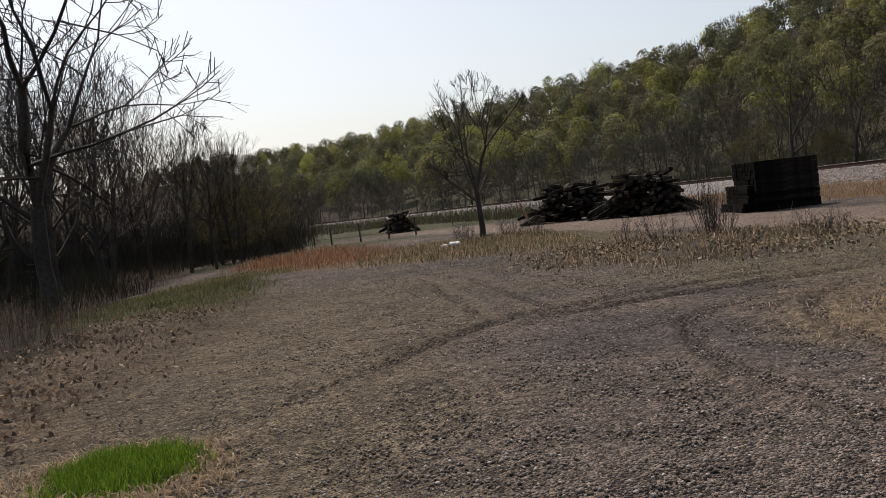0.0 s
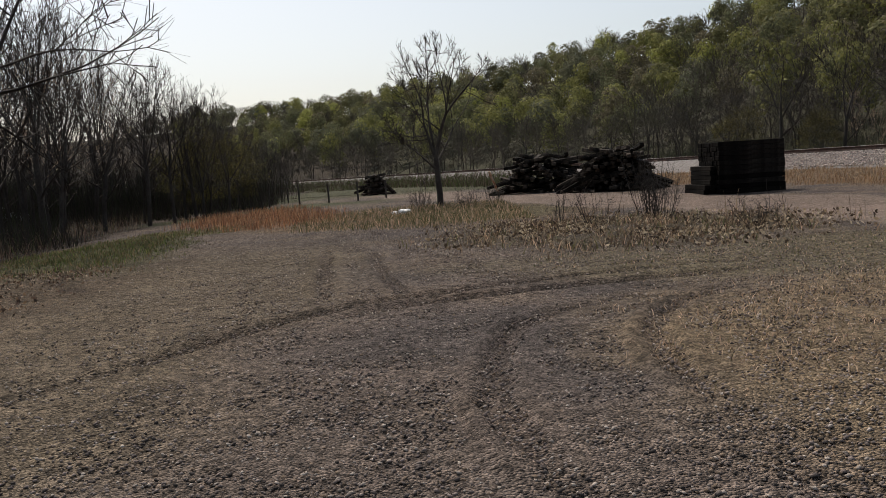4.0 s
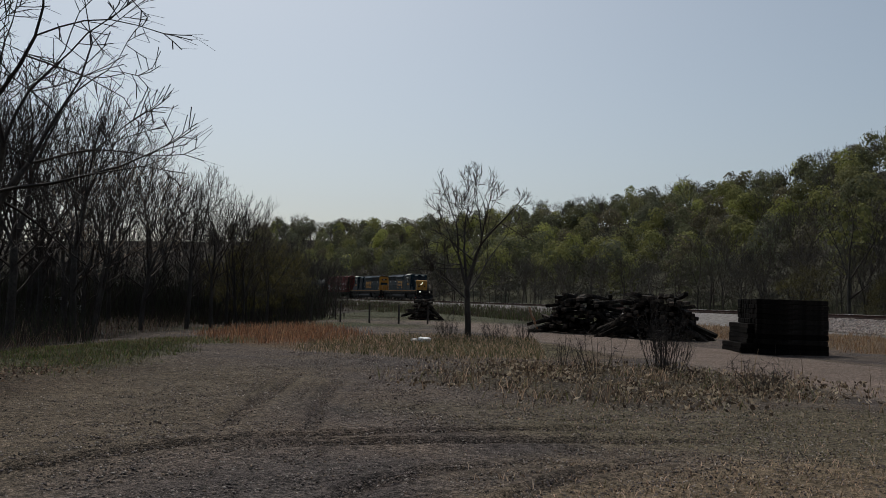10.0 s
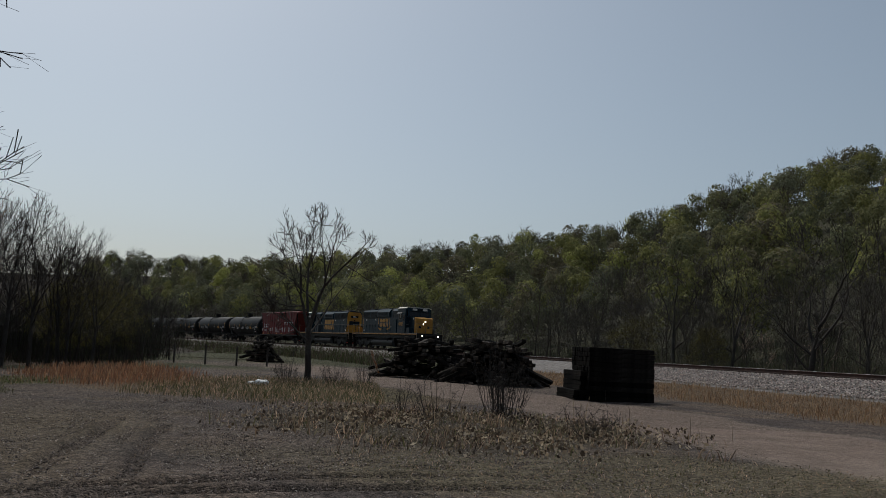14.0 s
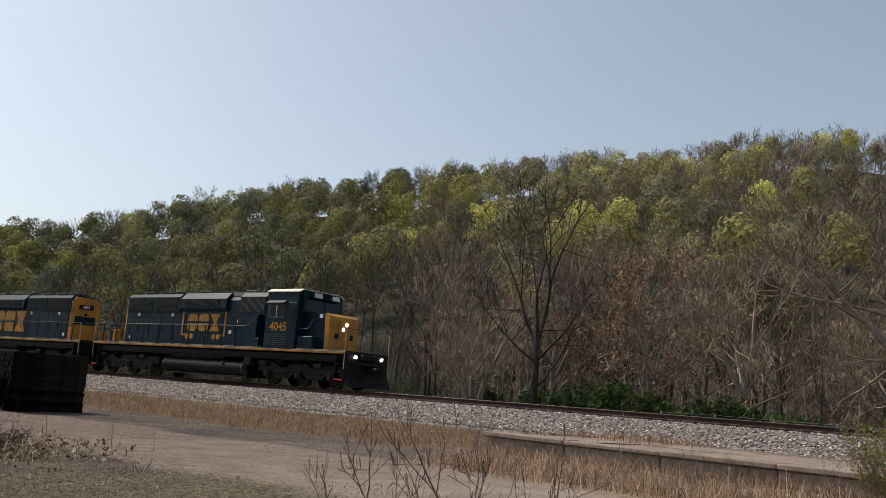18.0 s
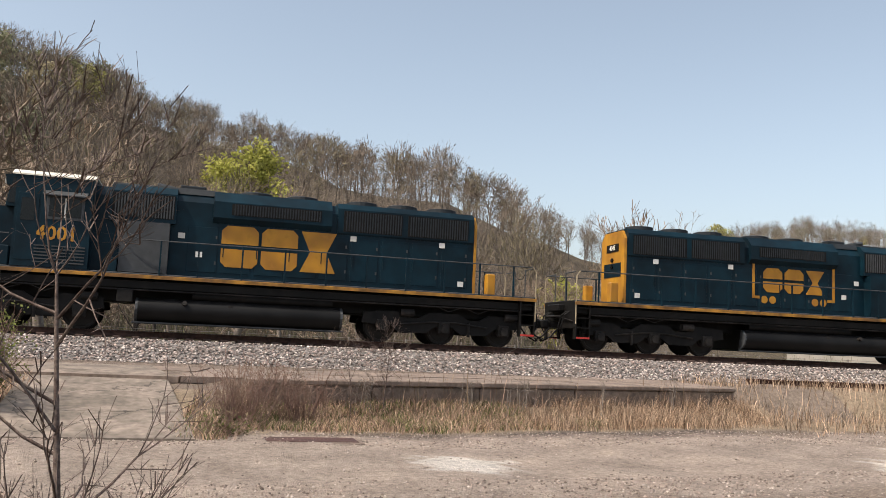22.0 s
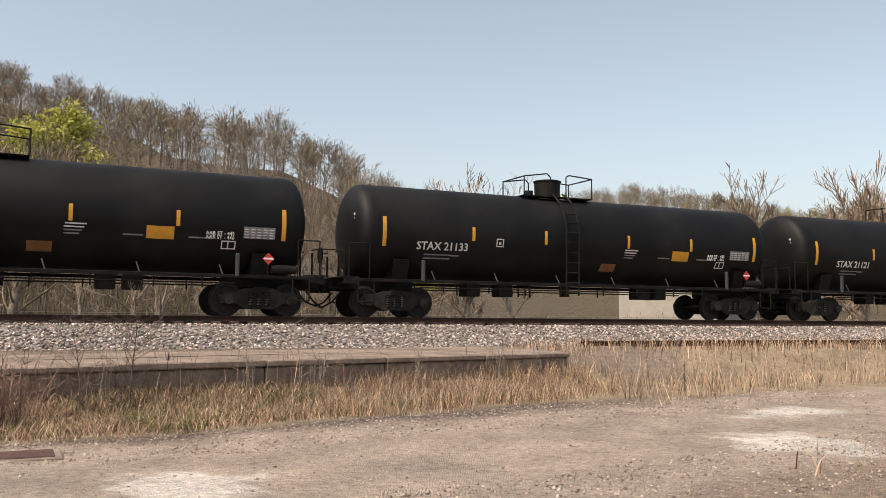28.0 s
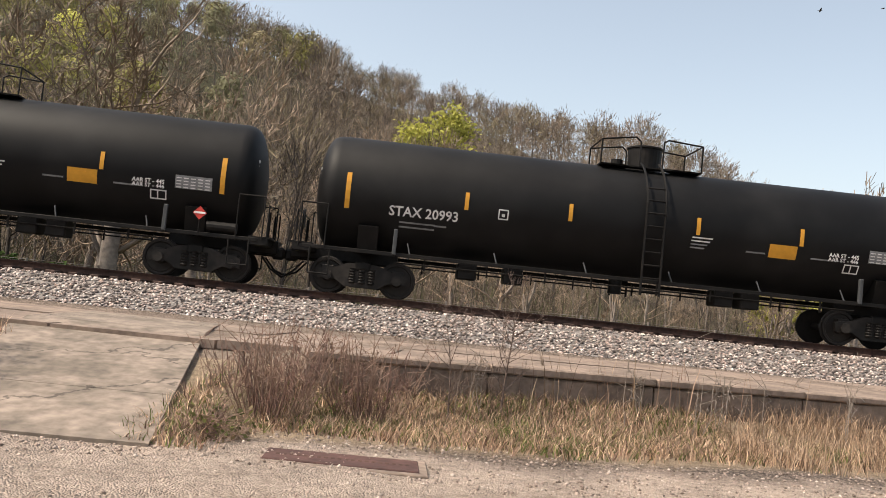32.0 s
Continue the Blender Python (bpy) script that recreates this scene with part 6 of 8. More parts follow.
# ---- hopper car ----
def hopper():
    e = thing("hopper_car", pose(0, 0, 0), "dark red covered hopper car with ribs and spray-paint scrawls", "hopper car", "the train")
    half = [(-8.45, 4.55), (8.45, 4.55), (8.45, 4.35), (7.62, 2.45), (7.62, 1.25), (-7.62, 1.25), (-7.62, 2.45), (-8.45, 4.35)]
    for s in (1, -1):
        part("side_sheet", Shape().prism(half, s * 1.52 - 0.015, s * 1.52 + 0.015), M_RED, e, "dark red side sheet")
        for i in range(14):
            x = -7.33 + i * 14.66 / 13
            part("rib", Shape().prism([(x - 0.07, s * 1.535), (x + 0.07, s * 1.535), (x + 0.035, s * 1.62), (x - 0.035, s * 1.62)], 1.25, 4.5, "z"), M_RED, e)
        part("top_chord", Shape().box(-8.5, 8.5, s * 1.55 - 0.08, s * 1.55 + 0.08, 4.5, 4.62, 0.015), M_RED, e)
        part("side_sill", Shape().box(-8.9, 8.9, s * 1.5 - 0.06, s * 1.5 + 0.06, 1.08, 1.26, 0.01), M_BLACK, e)
        y = s * 1.542
        k = -1 if s > 0 else 1
        for j, xx in enumerate((3.25, 4.38, 5.5, 6.6)):
            part("road_mark", Shape().prism([(k * (xx - 0.34), 2.92), (k * (xx + 0.22), 2.92), (k * (xx + 0.36), 3.12), (k * (xx - 0.2), 3.12)], y - 0.004, y + 0.004), M_MARK, e, "white bar emblem")
            part("mark_underline", Shape().box(min(k * (xx - 0.45), k * (xx + 0.3)), max(k * (xx - 0.45), k * (xx + 0.3)), y - 0.004, y + 0.004, 2.78, 2.83), M_MARK, e)
        for xx in (-6.9, -4.5, -0.4, 1.9, 4.9, 7.0):
            part("reflector", Shape().box(k * xx - 0.22, k * xx + 0.22, y - 0.005, y + 0.005, 1.32, 1.46), M_AMBER, e, "yellow reflector strip")
        part("stencil", lettering("BUFFER\nSERVICE\nONLY", 0.26, M_MARK), M_MARK, e, "white stencilled words", at=pose(k * 0.3, y - s * -0.004, 3.55, 0, 0, 0 if s < 0 else 180))
        side_marks(e, -6.6 if k > 0 else 4.7, 2.62, 1, 1.9, 0.24, y, M_MARK)
        side_marks(e, -6.6 if k > 0 else 4.7, 2.28, 1, 1.9, 0.24, y, M_MARK)
        side_marks(e, -6.5 if k > 0 else 4.9, 1.95, 3, 1.6, 0.07, y, M_MARK)
        side_marks(e, 0.1 if k > 0 else -0.9, 1.95, 5, 0.7, 0.055, y, M_MARK)
        for i, (xx, w, h) in enumerate(((-7.4, 0.7, 0.5), (-3.6, 0.7, 0.6), (-2.7, 0.5, 0.7), (-0.7, 0.7, 0.95), (1.35, 0.8, 0.4), (2.4, 0.6, 0.8), (3.45, 0.7, 0.85), (5.3, 0.7, 0.8), (7.0, 0.7, 0.35))):
            scrawl(e, k * xx, 2.0, w, h, s * 1.545, i + 3)
        part("stencil_box", Shape().box(k * 6.25 - 0.22, k * 6.25 + 0.22, y - 0.004, y + 0.004, 1.85, 1.88).box(k * 6.25 - 0.22, k * 6.25 + 0.22, y - 0.004, y + 0.004, 2.12, 2.15).box(k * 6.25 - 0.22, k * 6.25 - 0.19, y - 0.004, y + 0.004, 1.85, 2.15).box(k * 6.25 + 0.19, k * 6.25 + 0.22, y - 0.004, y + 0.004, 1.85, 2.15), M_MARK, e)
    part("roof", Shape().prism([(-1.5, 4.5), (1.5, 4.5), (1.0, 4.7), (-1.0, 4.7)], -8.45, 8.45, "x"), M_RED, e)
    for i in range(6):
        part("roof_hatch", Shape().box(-7.5 + i * 2.55, -5.6 + i * 2.55, -0.4, 0.4, 4.7, 4.82, 0.03), M_RED, e)
    part("running_board", Shape().box(-8.5, 8.5, 0.75, 1.1, 4.76, 4.8), M_GREY, e)
    part("slope_sheet", Shape().prism([(-8.4, 4.4), (-6.2, 1.3), (-6.1, 1.3), (-8.3, 4.4)], -1.5, 1.5), M_RED, e)
    part("slope_sheet", Shape().prism([(8.4, 4.4), (6.2, 1.3), (6.1, 1.3), (8.3, 4.4)], -1.5, 1.5), M_RED, e)
    for c in (-4.3, 0.0, 4.3):
        part("discharge_chute", Shape().add([(c - 2.0, -1.45, 1.25), (c + 2.0, -1.45, 1.25), (c + 2.0, 1.45, 1.25), (c - 2.0, 1.45, 1.25), (c - 0.6, -0.5, 0.38), (c + 0.6, -0.5, 0.38), (c + 0.6, 0.5, 0.38), (c - 0.6, 0.5, 0.38)], [(0, 1, 2, 3), (4, 5, 6, 7), (0, 1, 5, 4), (1, 2, 6, 5), (2, 3, 7, 6), (3, 0, 4, 7)]), M_BLACK, e)
    part("centre_sill", Shape().box(-8.9, 8.9, -0.25, 0.25, 0.85, 1.15, 0.02), M_BLACK, e)
    for q in (1, -1):
        part("end_platform", Shape().box(q * 8.2 - 0.7, q * 8.2 + 0.7, -1.45, 1.45, 1.08, 1.16), M_BLACK, e)
        for s in (1, -1):
            part("corner_post", Shape().box(q * 8.35 - 0.05, q * 8.35 + 0.05, s * 1.45 - 0.05, s * 1.45 + 0.05, 1.15, 4.4).box(q * 7.75 - 0.04, q * 7.75 + 0.04, s * 1.45 - 0.04, s * 1.45 + 0.04, 1.15, 3.2), M_BLACK, e)
            ld = Shape()
            for k in range(8):
                ld.rod([(q * 8.36, s * 1.5, 0.7 + k * 0.42), (q * 8.8, s * 1.5, 0.7 + k * 0.42)], 0.014)
            ld.rod([(q * 8.36, s * 1.5, 0.5), (q * 8.36, s * 1.5, 4.3)], 0.02).rod([(q * 8.8, s * 1.5, 0.5), (q * 8.8, s * 1.5, 4.0)], 0.02)
            part("ladder", ld, M_BLACK, e)
        coupler(e, q * 9.2, q)
        car_truck(e, q * 6.9, 1)
    part("brake_gear", Shape().cyl((-8.3, 0.4, 1.5), (-7.7, 0.4, 1.5), 0.2, 12).box(-8.5, -8.42, -0.3, 0.3, 2.4, 3.0, 0.02), M_BLACK, e)
    for c in e.children:  # the body is a little shorter than the sills
        if c.name.split(".")[0] in ("side_sheet", "rib", "top_chord", "roof", "roof_hatch", "running_board", "slope_sheet"):
            c.data.transform(Matrix.Diagonal((0.97, 1, 1, 1)))
    nest(e, "side_sheet", ("rib", "road_mark", "mark_underline", "reflector", "stencil", "stencil_bars", "stencil_box", "spray_scrawl", "top_chord"))
    nest(e, "roof", ("roof_hatch", "running_board"))
    return e


hopper_car = hopper()


# ---- tank cars ----
def tank_car(number, marks, shift):
    e = thing("tank_car", pose(0, 0, 0), "black tank car with yellow reflectors" + (", white stencils and spray paint" if marks else " and white stencils"), "tank car", "the train")
    R0, Z0 = 1.52, 2.66
    part("tank", TANK_PARTS["tank"], None, e, "black tank barrel with rounded heads")
    for nm, me in TANK_PARTS["list"]:
        if nm == "brown_patch" and number not in ("STAX 21133", "STAX 20965"):
            continue
        moved = nm.startswith(("ladder", "manway", "valve", "top_", "cross"))
        part(nm, me, None, e, at=pose(shift, 0, 0) if moved else None)
    for q in (1, -1):
        coupler(e, q * TANK_L / 2, q)
        car_truck(e, q * 6.75, 1)
    for s in (1, -1):
        k = -1 if s > 0 else 1
        t = lettering(number, 0.34, M_MARK)
        for v in t.vertices:
            v.co.y -= math.sqrt(R0 ** 2 - (2.20 + v.co.z - Z0) ** 2) - math.sqrt(R0 ** 2 - (2.20 - Z0) ** 2)
        y = s * (math.sqrt(R0 ** 2 - (2.20 - Z0) ** 2) + 0.012)
        part("reporting_mark", t, M_MARK, e, "white stencilled car number", at=pose(-5.35 * k, y, 2.20, 0, 0, 0 if s < 0 else 180))
        if marks:
            for i in range(marks):
                yy = s * (math.sqrt(R0 ** 2 - (2.2 - Z0) ** 2) + 0.03)
                scrawl(e, (-2.8 + i * 2.6) * k, 2.2, 1.2, 0.5, yy, marks * 5 + i)
    nest(e, "tank", ("reflector", "yellow_panel", "stencil_bar", "stencil_box", "stencil_words", "data_panel", "data_bar", "brown_patch", "reporting_mark", "spray_scrawl"))
    nest(e, "side_sill", ("stay",))
    nest(e, "side_pipe", ("pipe_hanger",))
    nest(e, "placard", ("placard_band", "placard_arm"))
    return e


def tank_parts():
    R0, Z0 = 1.52, 2.66
    out = []

    def add(name, shape, material, sm=False):
        out.append((name, shape.mesh(name, material, sm)))

    head = [(7.60, R0), (7.76, 1.495), (7.88, 1.42), (7.98, 1.28), (8.08, 1.0), (8.16, 0.55), (8.18, 0.02)]
    prof = [(-a, b) for a, b in head[::-1]] + [(0, R0 - 0.012)] + head
    tank = Shape().lathe(prof, 48, "x", (0, 0, Z0)).mesh("tank", M_TANK, True)

    def skin(z, s, up=0.006):
        return s * (math.sqrt(R0 ** 2 - (z - Z0) ** 2) + up)

    def decal(x0, x1, z0, z1, s, material, name):
        """A strip that follows the barrel."""
        sh, n = Shape(), 4
        for k in range(n):
            a, b = z0 + (z1 - z0) * k / n, z0 + (z1 - z0) * (k + 1) / n
            v = []
            for up in (0.002, 0.008):
                v += [(x0, skin(a, s, up), a), (x1, skin(a, s, up), a), (x1, skin(b, s, up), b), (x0, skin(b, s, up), b)]
            sh.add(v, [(0, 1, 2, 3), (4, 5, 6, 7), (0, 1, 5, 4), (1, 2, 6, 5), (2, 3, 7, 6), (3, 0, 4, 7)])
        add(name, sh, material)

    for s in (1, -1):
        k = -1 if s > 0 else 1
        for x in (-7.3, 7.3):
            decal(x - 0.06, x + 0.06, 2.15, 3.05, s, M_AMBER, "reflector")
        for x in (-4.3, -1.65, 1.65, 4.35):
            decal(x - 0.05, x + 0.05, 2.42, 2.86, s, M_AMBER, "reflector")
        cx = 3.9 * k
        decal(cx - 0.36, cx + 0.36, 2.06, 2.40, s, M_AMBER, "yellow_panel")
        cx = 1.75 * k
        for r in range(4):
            decal(cx - 0.25 + (0.0 if r else 0.02), cx + 0.3 - 0.06 * r, 2.34 - r * 0.085, 2.375 - r * 0.085, s, M_MARK if r < 2 else M_FAINT, "stencil_bar")
        cx = 0.95 * k
        decal(cx - 0.3, cx + 0.3, 1.62, 1.88, s, M_BROWNPAINT, "brown_patch")
        cx = 6.6 * k
        decal(cx - 0.45, cx + 0.45, 2.18, 2.50, s, M_FAINT, "data_panel")
        for r in range(4):
            for c in range(5):
                decal(cx - 0.42 + c * 0.175, cx - 0.30 + c * 0.175, 2.42 - r * 0.075, 2.445 - r * 0.075, s, M_MARK, "data_bar")
        for xx, zz, w in ((-5.5, 1.93, 0.9), (-5.5, 1.82, 0.9), (3.2, 2.12, 0.5), (4.9, 2.12, 0.5), (-4.9, 1.92, 0.3)):
            decal(k * xx - w / 2, k * xx + w / 2, zz, zz + 0.04, s, M_FAINT, "stencil_bar")
        cx = -3.35 * k
        for a, b, c, d in ((-0.13, 0.13, 2.50, 2.53), (-0.13, 0.13, 2.27, 2.30), (-0.13, -0.10, 2.27, 2.53), (0.10, 0.13, 2.27, 2.53), (-0.04, 0.04, 2.34, 2.42)):
            decal(cx + a, cx + b, c, d, s, M_MARK, "stencil_box")
        cx = 5.75 * k
        for a, b, c, d in ((-0.2, 0.2, 2.06, 2.09), (-0.2, 0.2, 1.86, 1.89), (-0.2, -0.17, 1.86, 2.09), (0.17, 0.2, 1.86, 2.09), (-0.03, 0.0, 1.89, 2.06)):
            decal(cx + a, cx + b, c, d, s, M_MARK, "stencil_box")
        for r, zz in enumerate((2.28, 2.17)):
            me = lettering(("AAR ST - 445", "AAR ST - 446")[r], 0.14, M_MARK)
            me.transform(pose(5.5 * k, skin(zz, s, 0.012), zz, 0, 0, 0 if s < 0 else 180))
            out.append(("stencil_words", me))
        # placard holder
        y = s * 1.56
        add("placard", Shape().prism([(k * 6.85 - 0.17, 1.62), (k * 6.85, 1.45), (k * 6.85 + 0.17, 1.62), (k * 6.85, 1.79)], y - 0.006, y + 0.006), M_REDMARK)
        add("placard_band", Shape().prism([(k * 6.85 - 0.15, 1.60), (k * 6.85 + 0.15, 1.60), (k * 6.85 + 0.13, 1.65), (k * 6.85 - 0.13, 1.65)], y - 0.010, y + 0.010), M_WHITE)
        add("brake_cylinder", Shape().cyl((k * 7.0, s * 1.28, 1.34), (k * 7.75, s * 1.28, 1.34), 0.13, 12), M_GRIME)
        add("placard_arm", Shape().rod([(k * 6.85, s * 1.5, 1.12), (k * 6.85, s * 1.54, 1.5)], 0.02), M_BLACK)
        # side sill pipe, with its stays
        add("side_sill", Shape().box(-8.3, 8.3, s * 1.42 - 0.04, s * 1.42 + 0.04, 1.06, 1.16, 0.01), M_BLACK)
        for x in (-5.6, -3.4, -1.1, 1.1, 3.4, 5.6):
            add("stay", Shape().rod([(x, s * 1.44, 1.15), (x - 0.08, s * 1.35, 1.42)], 0.02), M_GREY)
        add("side_pipe", Shape().rod([(-6.0, s * 1.2, 0.92), (6.0, s * 1.2, 0.92)], 0.022), M_BLACK)
        for x in (-5.2, -3.6, -2.1, -0.9, 0.8, 2.2, 3.8, 5.1):
            add("pipe_hanger", Shape().box(x - 0.02, x + 0.02, s * 1.2 - 0.02, s * 1.2 + 0.02, 0.78, 1.1), M_BLACK)
        # centre ladder
        for x in (-0.24, 0.24):
            pts = [(x, s * 1.62, 0.75), (x, s * 1.64, 2.75)] + [(x, s * 1.66 * math.cos(a * 0.2), Z0 + 0.1 + 1.62 * math.sin(a * 0.2)) for a in range(1, 7)]
            add("ladder_rail", Shape().rod(pts, 0.032), M_BLACK)
        for i in range(9):
            zz = 0.85 + i * 0.33
            yy = 1.63 if zz < 2.8 else 1.66 * math.cos(math.asin(min(0.98, (zz - Z0 - 0.1) / 1.62)))
            add("ladder_rung", Shape().rod([(-0.24, s * yy, zz), (0.24, s * yy, zz)], 0.024), M_BLACK)
        # saddle end posts and grab irons
        for q in (1, -1):
            add("jacking_post", Shape().box(q * 6.0 - 0.05, q * 6.0 + 0.05, s * 1.46 - 0.05, s * 1.46 + 0.05, 1.1, 1.75, 0.015), M_GREY)
            add("end_sill", Shape().box(q * 8.3 - 0.25, q * 8.3 + 0.25, s * 0.75 - 0.7, s * 0.75 + 0.7, 0.98, 1.16, 0.015), M_BLACK)
            add("sill_step", Shape().rod([(q * 7.6, s * 1.46, 1.1), (q * 7.6, s * 1.46, 0.45), (q * 8.1, s * 1.46, 0.45), (q * 8.1, s * 1.46, 1.1)], 0.022), M_BLACK)
            add("grab_iron", Shape().rod([(q * 7.75, s * 1.46, 1.12), (q * 7.75, s * 1.46, 2.2), (q * 8.4, s * 1.46, 2.2), (q * 8.4, s * 1.46, 1.12)], 0.02), M_BLACK)
            add("end_post", Shape().rod([(q * 8.5, s * 1.3, 1.1), (q * 8.5, s * 1.3, 2.0), (q * 8.5, s * 0.4, 2.0)], 0.02).rod([(q * 8.45, s * 0.6, 1.1), (q * 8.45, s * 0.6, 1.9)], 0.03), M_BLACK)
    for q in (1, -1):
        add("stub_sill", Shape().box(q * 7.3 - 1.4, q * 7.3 + 1.4, -0.35, 0.35, 0.82, 1.2, 0.03), M_BLACK)
        add("saddle", Shape().prism([(-1.2, 1.1), (1.2, 1.1), (1.42, 1.75), (1.2, 1.8), (-1.2, 1.8), (-1.42, 1.75)], q * 6.7 - 0.25, q * 6.7 + 0.25, "x"), M_BLACK)
        add("end_platform", Shape().box(q * 8.35 - 0.28, q * 8.35 + 0.28, -1.45, 1.45, 1.16, 1.2), M_BLACK)
        st = Shape()
        for r in range(3):
            for c in range(3):
                st.box(q * 8.06 - 0.02, q * 8.06 + 0.02, -0.95 + c * 0.17, -0.82 + c * 0.17, 3.1 - r * 0.14, 3.17 - r * 0.14)
        add("head_stencil", st, M_MARK)
    add("brake_wheel", Shape().lathe([(-8.62, 0.27), (-8.58, 0.27)], 18, "x", (0, 0.9, 1.95)), M_BLACK)
    # valve boxes below
    for x in (-4.1, -2.9, 2.6, 3.3):
        add("brake_box", Shape().box(x - 0.25, x + 0.25, -1.1, -0.5, 0.68, 1.1, 0.03), M_BLACK)
    add("outlet", Shape().cyl((0, 0, 0.75), (0, 0, 1.2), 0.18, 12), M_BLACK)
    # manway on top, with platform and rails
    add("manway_housing", Shape().lathe([(4.12, 0.44), (4.72, 0.46), (4.74, 0.49), (4.78, 0.49), (4.80, 0.42)], 24, "z"), M_BLACK)
    add("valve_cover", Shape().cyl((-0.75, 0, 4.14), (-0.75, 0, 4.4), 0.16, 12), M_BLACK)
    add("top_platform", Shape().box(-1.35, 1.35, -0.75, -0.45, 4.12, 4.16).box(-1.35, 1.35, 0.45, 0.75, 4.12, 4.16).box(-1.35, -0.6, -0.75, 0.75, 4.12, 4.16).box(0.6, 1.35, -0.75, 0.75, 4.12, 4.16), M_BLACK)
    for s in (1, -1):
        add("top_rail", Shape().rod([(-1.35, s * 0.75, 4.14), (-1.35, s * 0.75, 4.78), (-0.45, s * 0.75, 4.92), (-0.32, s * 0.75, 4.8), (-0.32, s * 0.75, 4.14)], 0.022), M_BLACK)
        add("top_rail", Shape().rod([(0.3, s * 0.75, 4.14), (0.3, s * 0.75, 4.85), (0.42, s * 0.75, 4.92), (1.35, s * 0.75, 4.85), (1.35, s * 0.75, 4.14)], 0.022), M_BLACK)
    add("cross_rail", Shape().rod([(-1.35, -0.75, 4.78), (-1.35, 0.75, 4.78)], 0.022), M_BLACK)
    add("cross_rail", Shape().rod([(1.35, -0.75, 4.85), (1.35, 0.75, 4.85)], 0.022), M_BLACK)
    return {"tank": tank, "list": out}


TANK_PARTS = tank_parts()
tank_cars = [tank_car(n, m, -0.7 if i < 4 else 0.5) for i, (n, m) in enumerate((("STAX 20705", 3), ("STAX 21121", 1), ("STAX 21133", 0), ("STAX 20965", 1), ("STAX 20368", 0), ("STAX 20683", 0), ("STAX 20993", 0), ("STAX 20711", 0), ("STAX 20842", 0), ("STAX 21005", 0)))]


# ---- low growth ----
def at_land(x, y):
    return land(np.asarray(x, float), np.asarray(y, float))


def blades(name, x, y, height, width, lean, tints, label, category="grass", seed=1, base=0.0):
    """Grass or weed blades: bent, tapering, one each place."""
    r = np.random.default_rng(seed)
    n = len(x)
    z = at_land(x, y) - 0.015 + base
    h = r.uniform(*height, n)
    a, l, w = r.uniform(0, 6.283, n), r.uniform(*lean, n), r.uniform(*width, n)
    b = r.uniform(0, 6.283, n)
    dx, dy = np.cos(a), np.sin(a)
    wx, wy = np.cos(b) * w, np.sin(b) * w
    v = np.empty((n, 5, 3))
    for k, (f, g, ww) in enumerate(((0, 0, -1), (0, 0, 1), (0.55, 0.35, 0.7), (0.55, 0.35, -0.7), (1.0, 1.0, 0))):
        v[:, k, 0] = x + dx * l * h * g + wx * ww
        v[:, k, 1] = y + dy * l * h * g + wy * ww
        v[:, k, 2] = z + h * f * np.sqrt(np.maximum(1 - (l * g) ** 2 * 0.6, 0.15))
    i = np.arange(n)[:, None] * 5
    t = np.array(tints)[r.integers(0, len(tints), n)] * r.uniform(0.75, 1.2, (n, 1))
    ob = new(name, raw_mesh(name, v.reshape(-1, 3), i + np.array([[0, 1, 2, 3]]), M_GRASS, np.repeat(t, 5, 0), i + np.array([[3, 2, 4]])))
    return tagged(ob, label, category, kind="stuff")


def scatter(n, x0, x1, y0, y1, keep, seed):
    r = np.random.default_rng(seed)
    x, y = r.uniform(x0, x1, n), r.uniform(y0, y1, n)
    k = r.random(n) < keep(x, y)
    return x[k], y[k]


STRAW = [(0.56, 0.395, 0.275), (0.43, 0.29, 0.195), (0.65, 0.48, 0.345), (0.21, 0.145, 0.095), (0.15, 0.10, 0.07)]
OLIVE = [(0.10, 0.105, 0.045), (0.15, 0.13, 0.065), (0.20, 0.155, 0.085), (0.075, 0.085, 0.035)]
REDDISH = [(0.26, 0.165, 0.125), (0.34, 0.235, 0.175), (0.17, 0.11, 0.085)]
inside = lambda x, y: (wall_x(y) - x > -0.05)
bankk = lambda x, y: inside(x, y) * smooth(3.1, 2.2, wall_x(y) - x + 0.5 * patchy(x, y, 1.3)) * (~((y > 3.8) & (y < 7.4)))
x, y = scatter(90000, 18, 27, -8.5, 3.9, lambda x, y: bankk(x, y) * (0.25 + 0.75 * smooth(-0.2, 0.5, patchy(x, y, 0.55))) * np.where(y < -2.0 + 0.8 * patchy(x, y, 1.1), 1.0, 0.08), 2)
blades("dry_tall_grass", x, y, (0.08, 0.50), (0.003, 0.007), (0.1, 1.1), STRAW, "tall dry straw-coloured grass below the platform edge")
x, y = scatter(46000, 18, 24, -2.2, 4.0, bankk, 3)
blades("bank_weeds", x, y, (0.03, 0.24), (0.004, 0.010), (0.4, 1.15), OLIVE[:2] + REDDISH + [(0.30, 0.20, 0.15), (0.17, 0.18, 0.065)] + STRAW[:3] + STRAW[:3], "low tangled green and brown weeds on the bank", "weeds", 3)
x, y = scatter(6500, 18, 26, -7.5, 3.6, lambda x, y: inside(x, y) * smooth(1.3, 0.5, wall_x(y) - x) * np.where(y > 2.2, 0.8, 0.26) * (0.25 + smooth(0.0, 0.5, patchy(x, y, 0.7))), 41)
blades("dead_stalks", x, y, (0.45, 1.15), (0.005, 0.010), (0.02, 0.35), REDDISH + STRAW[3:] + [(0.33, 0.24, 0.17)], "thin upright dead weed stalks along the platform edge", "weeds", 42)
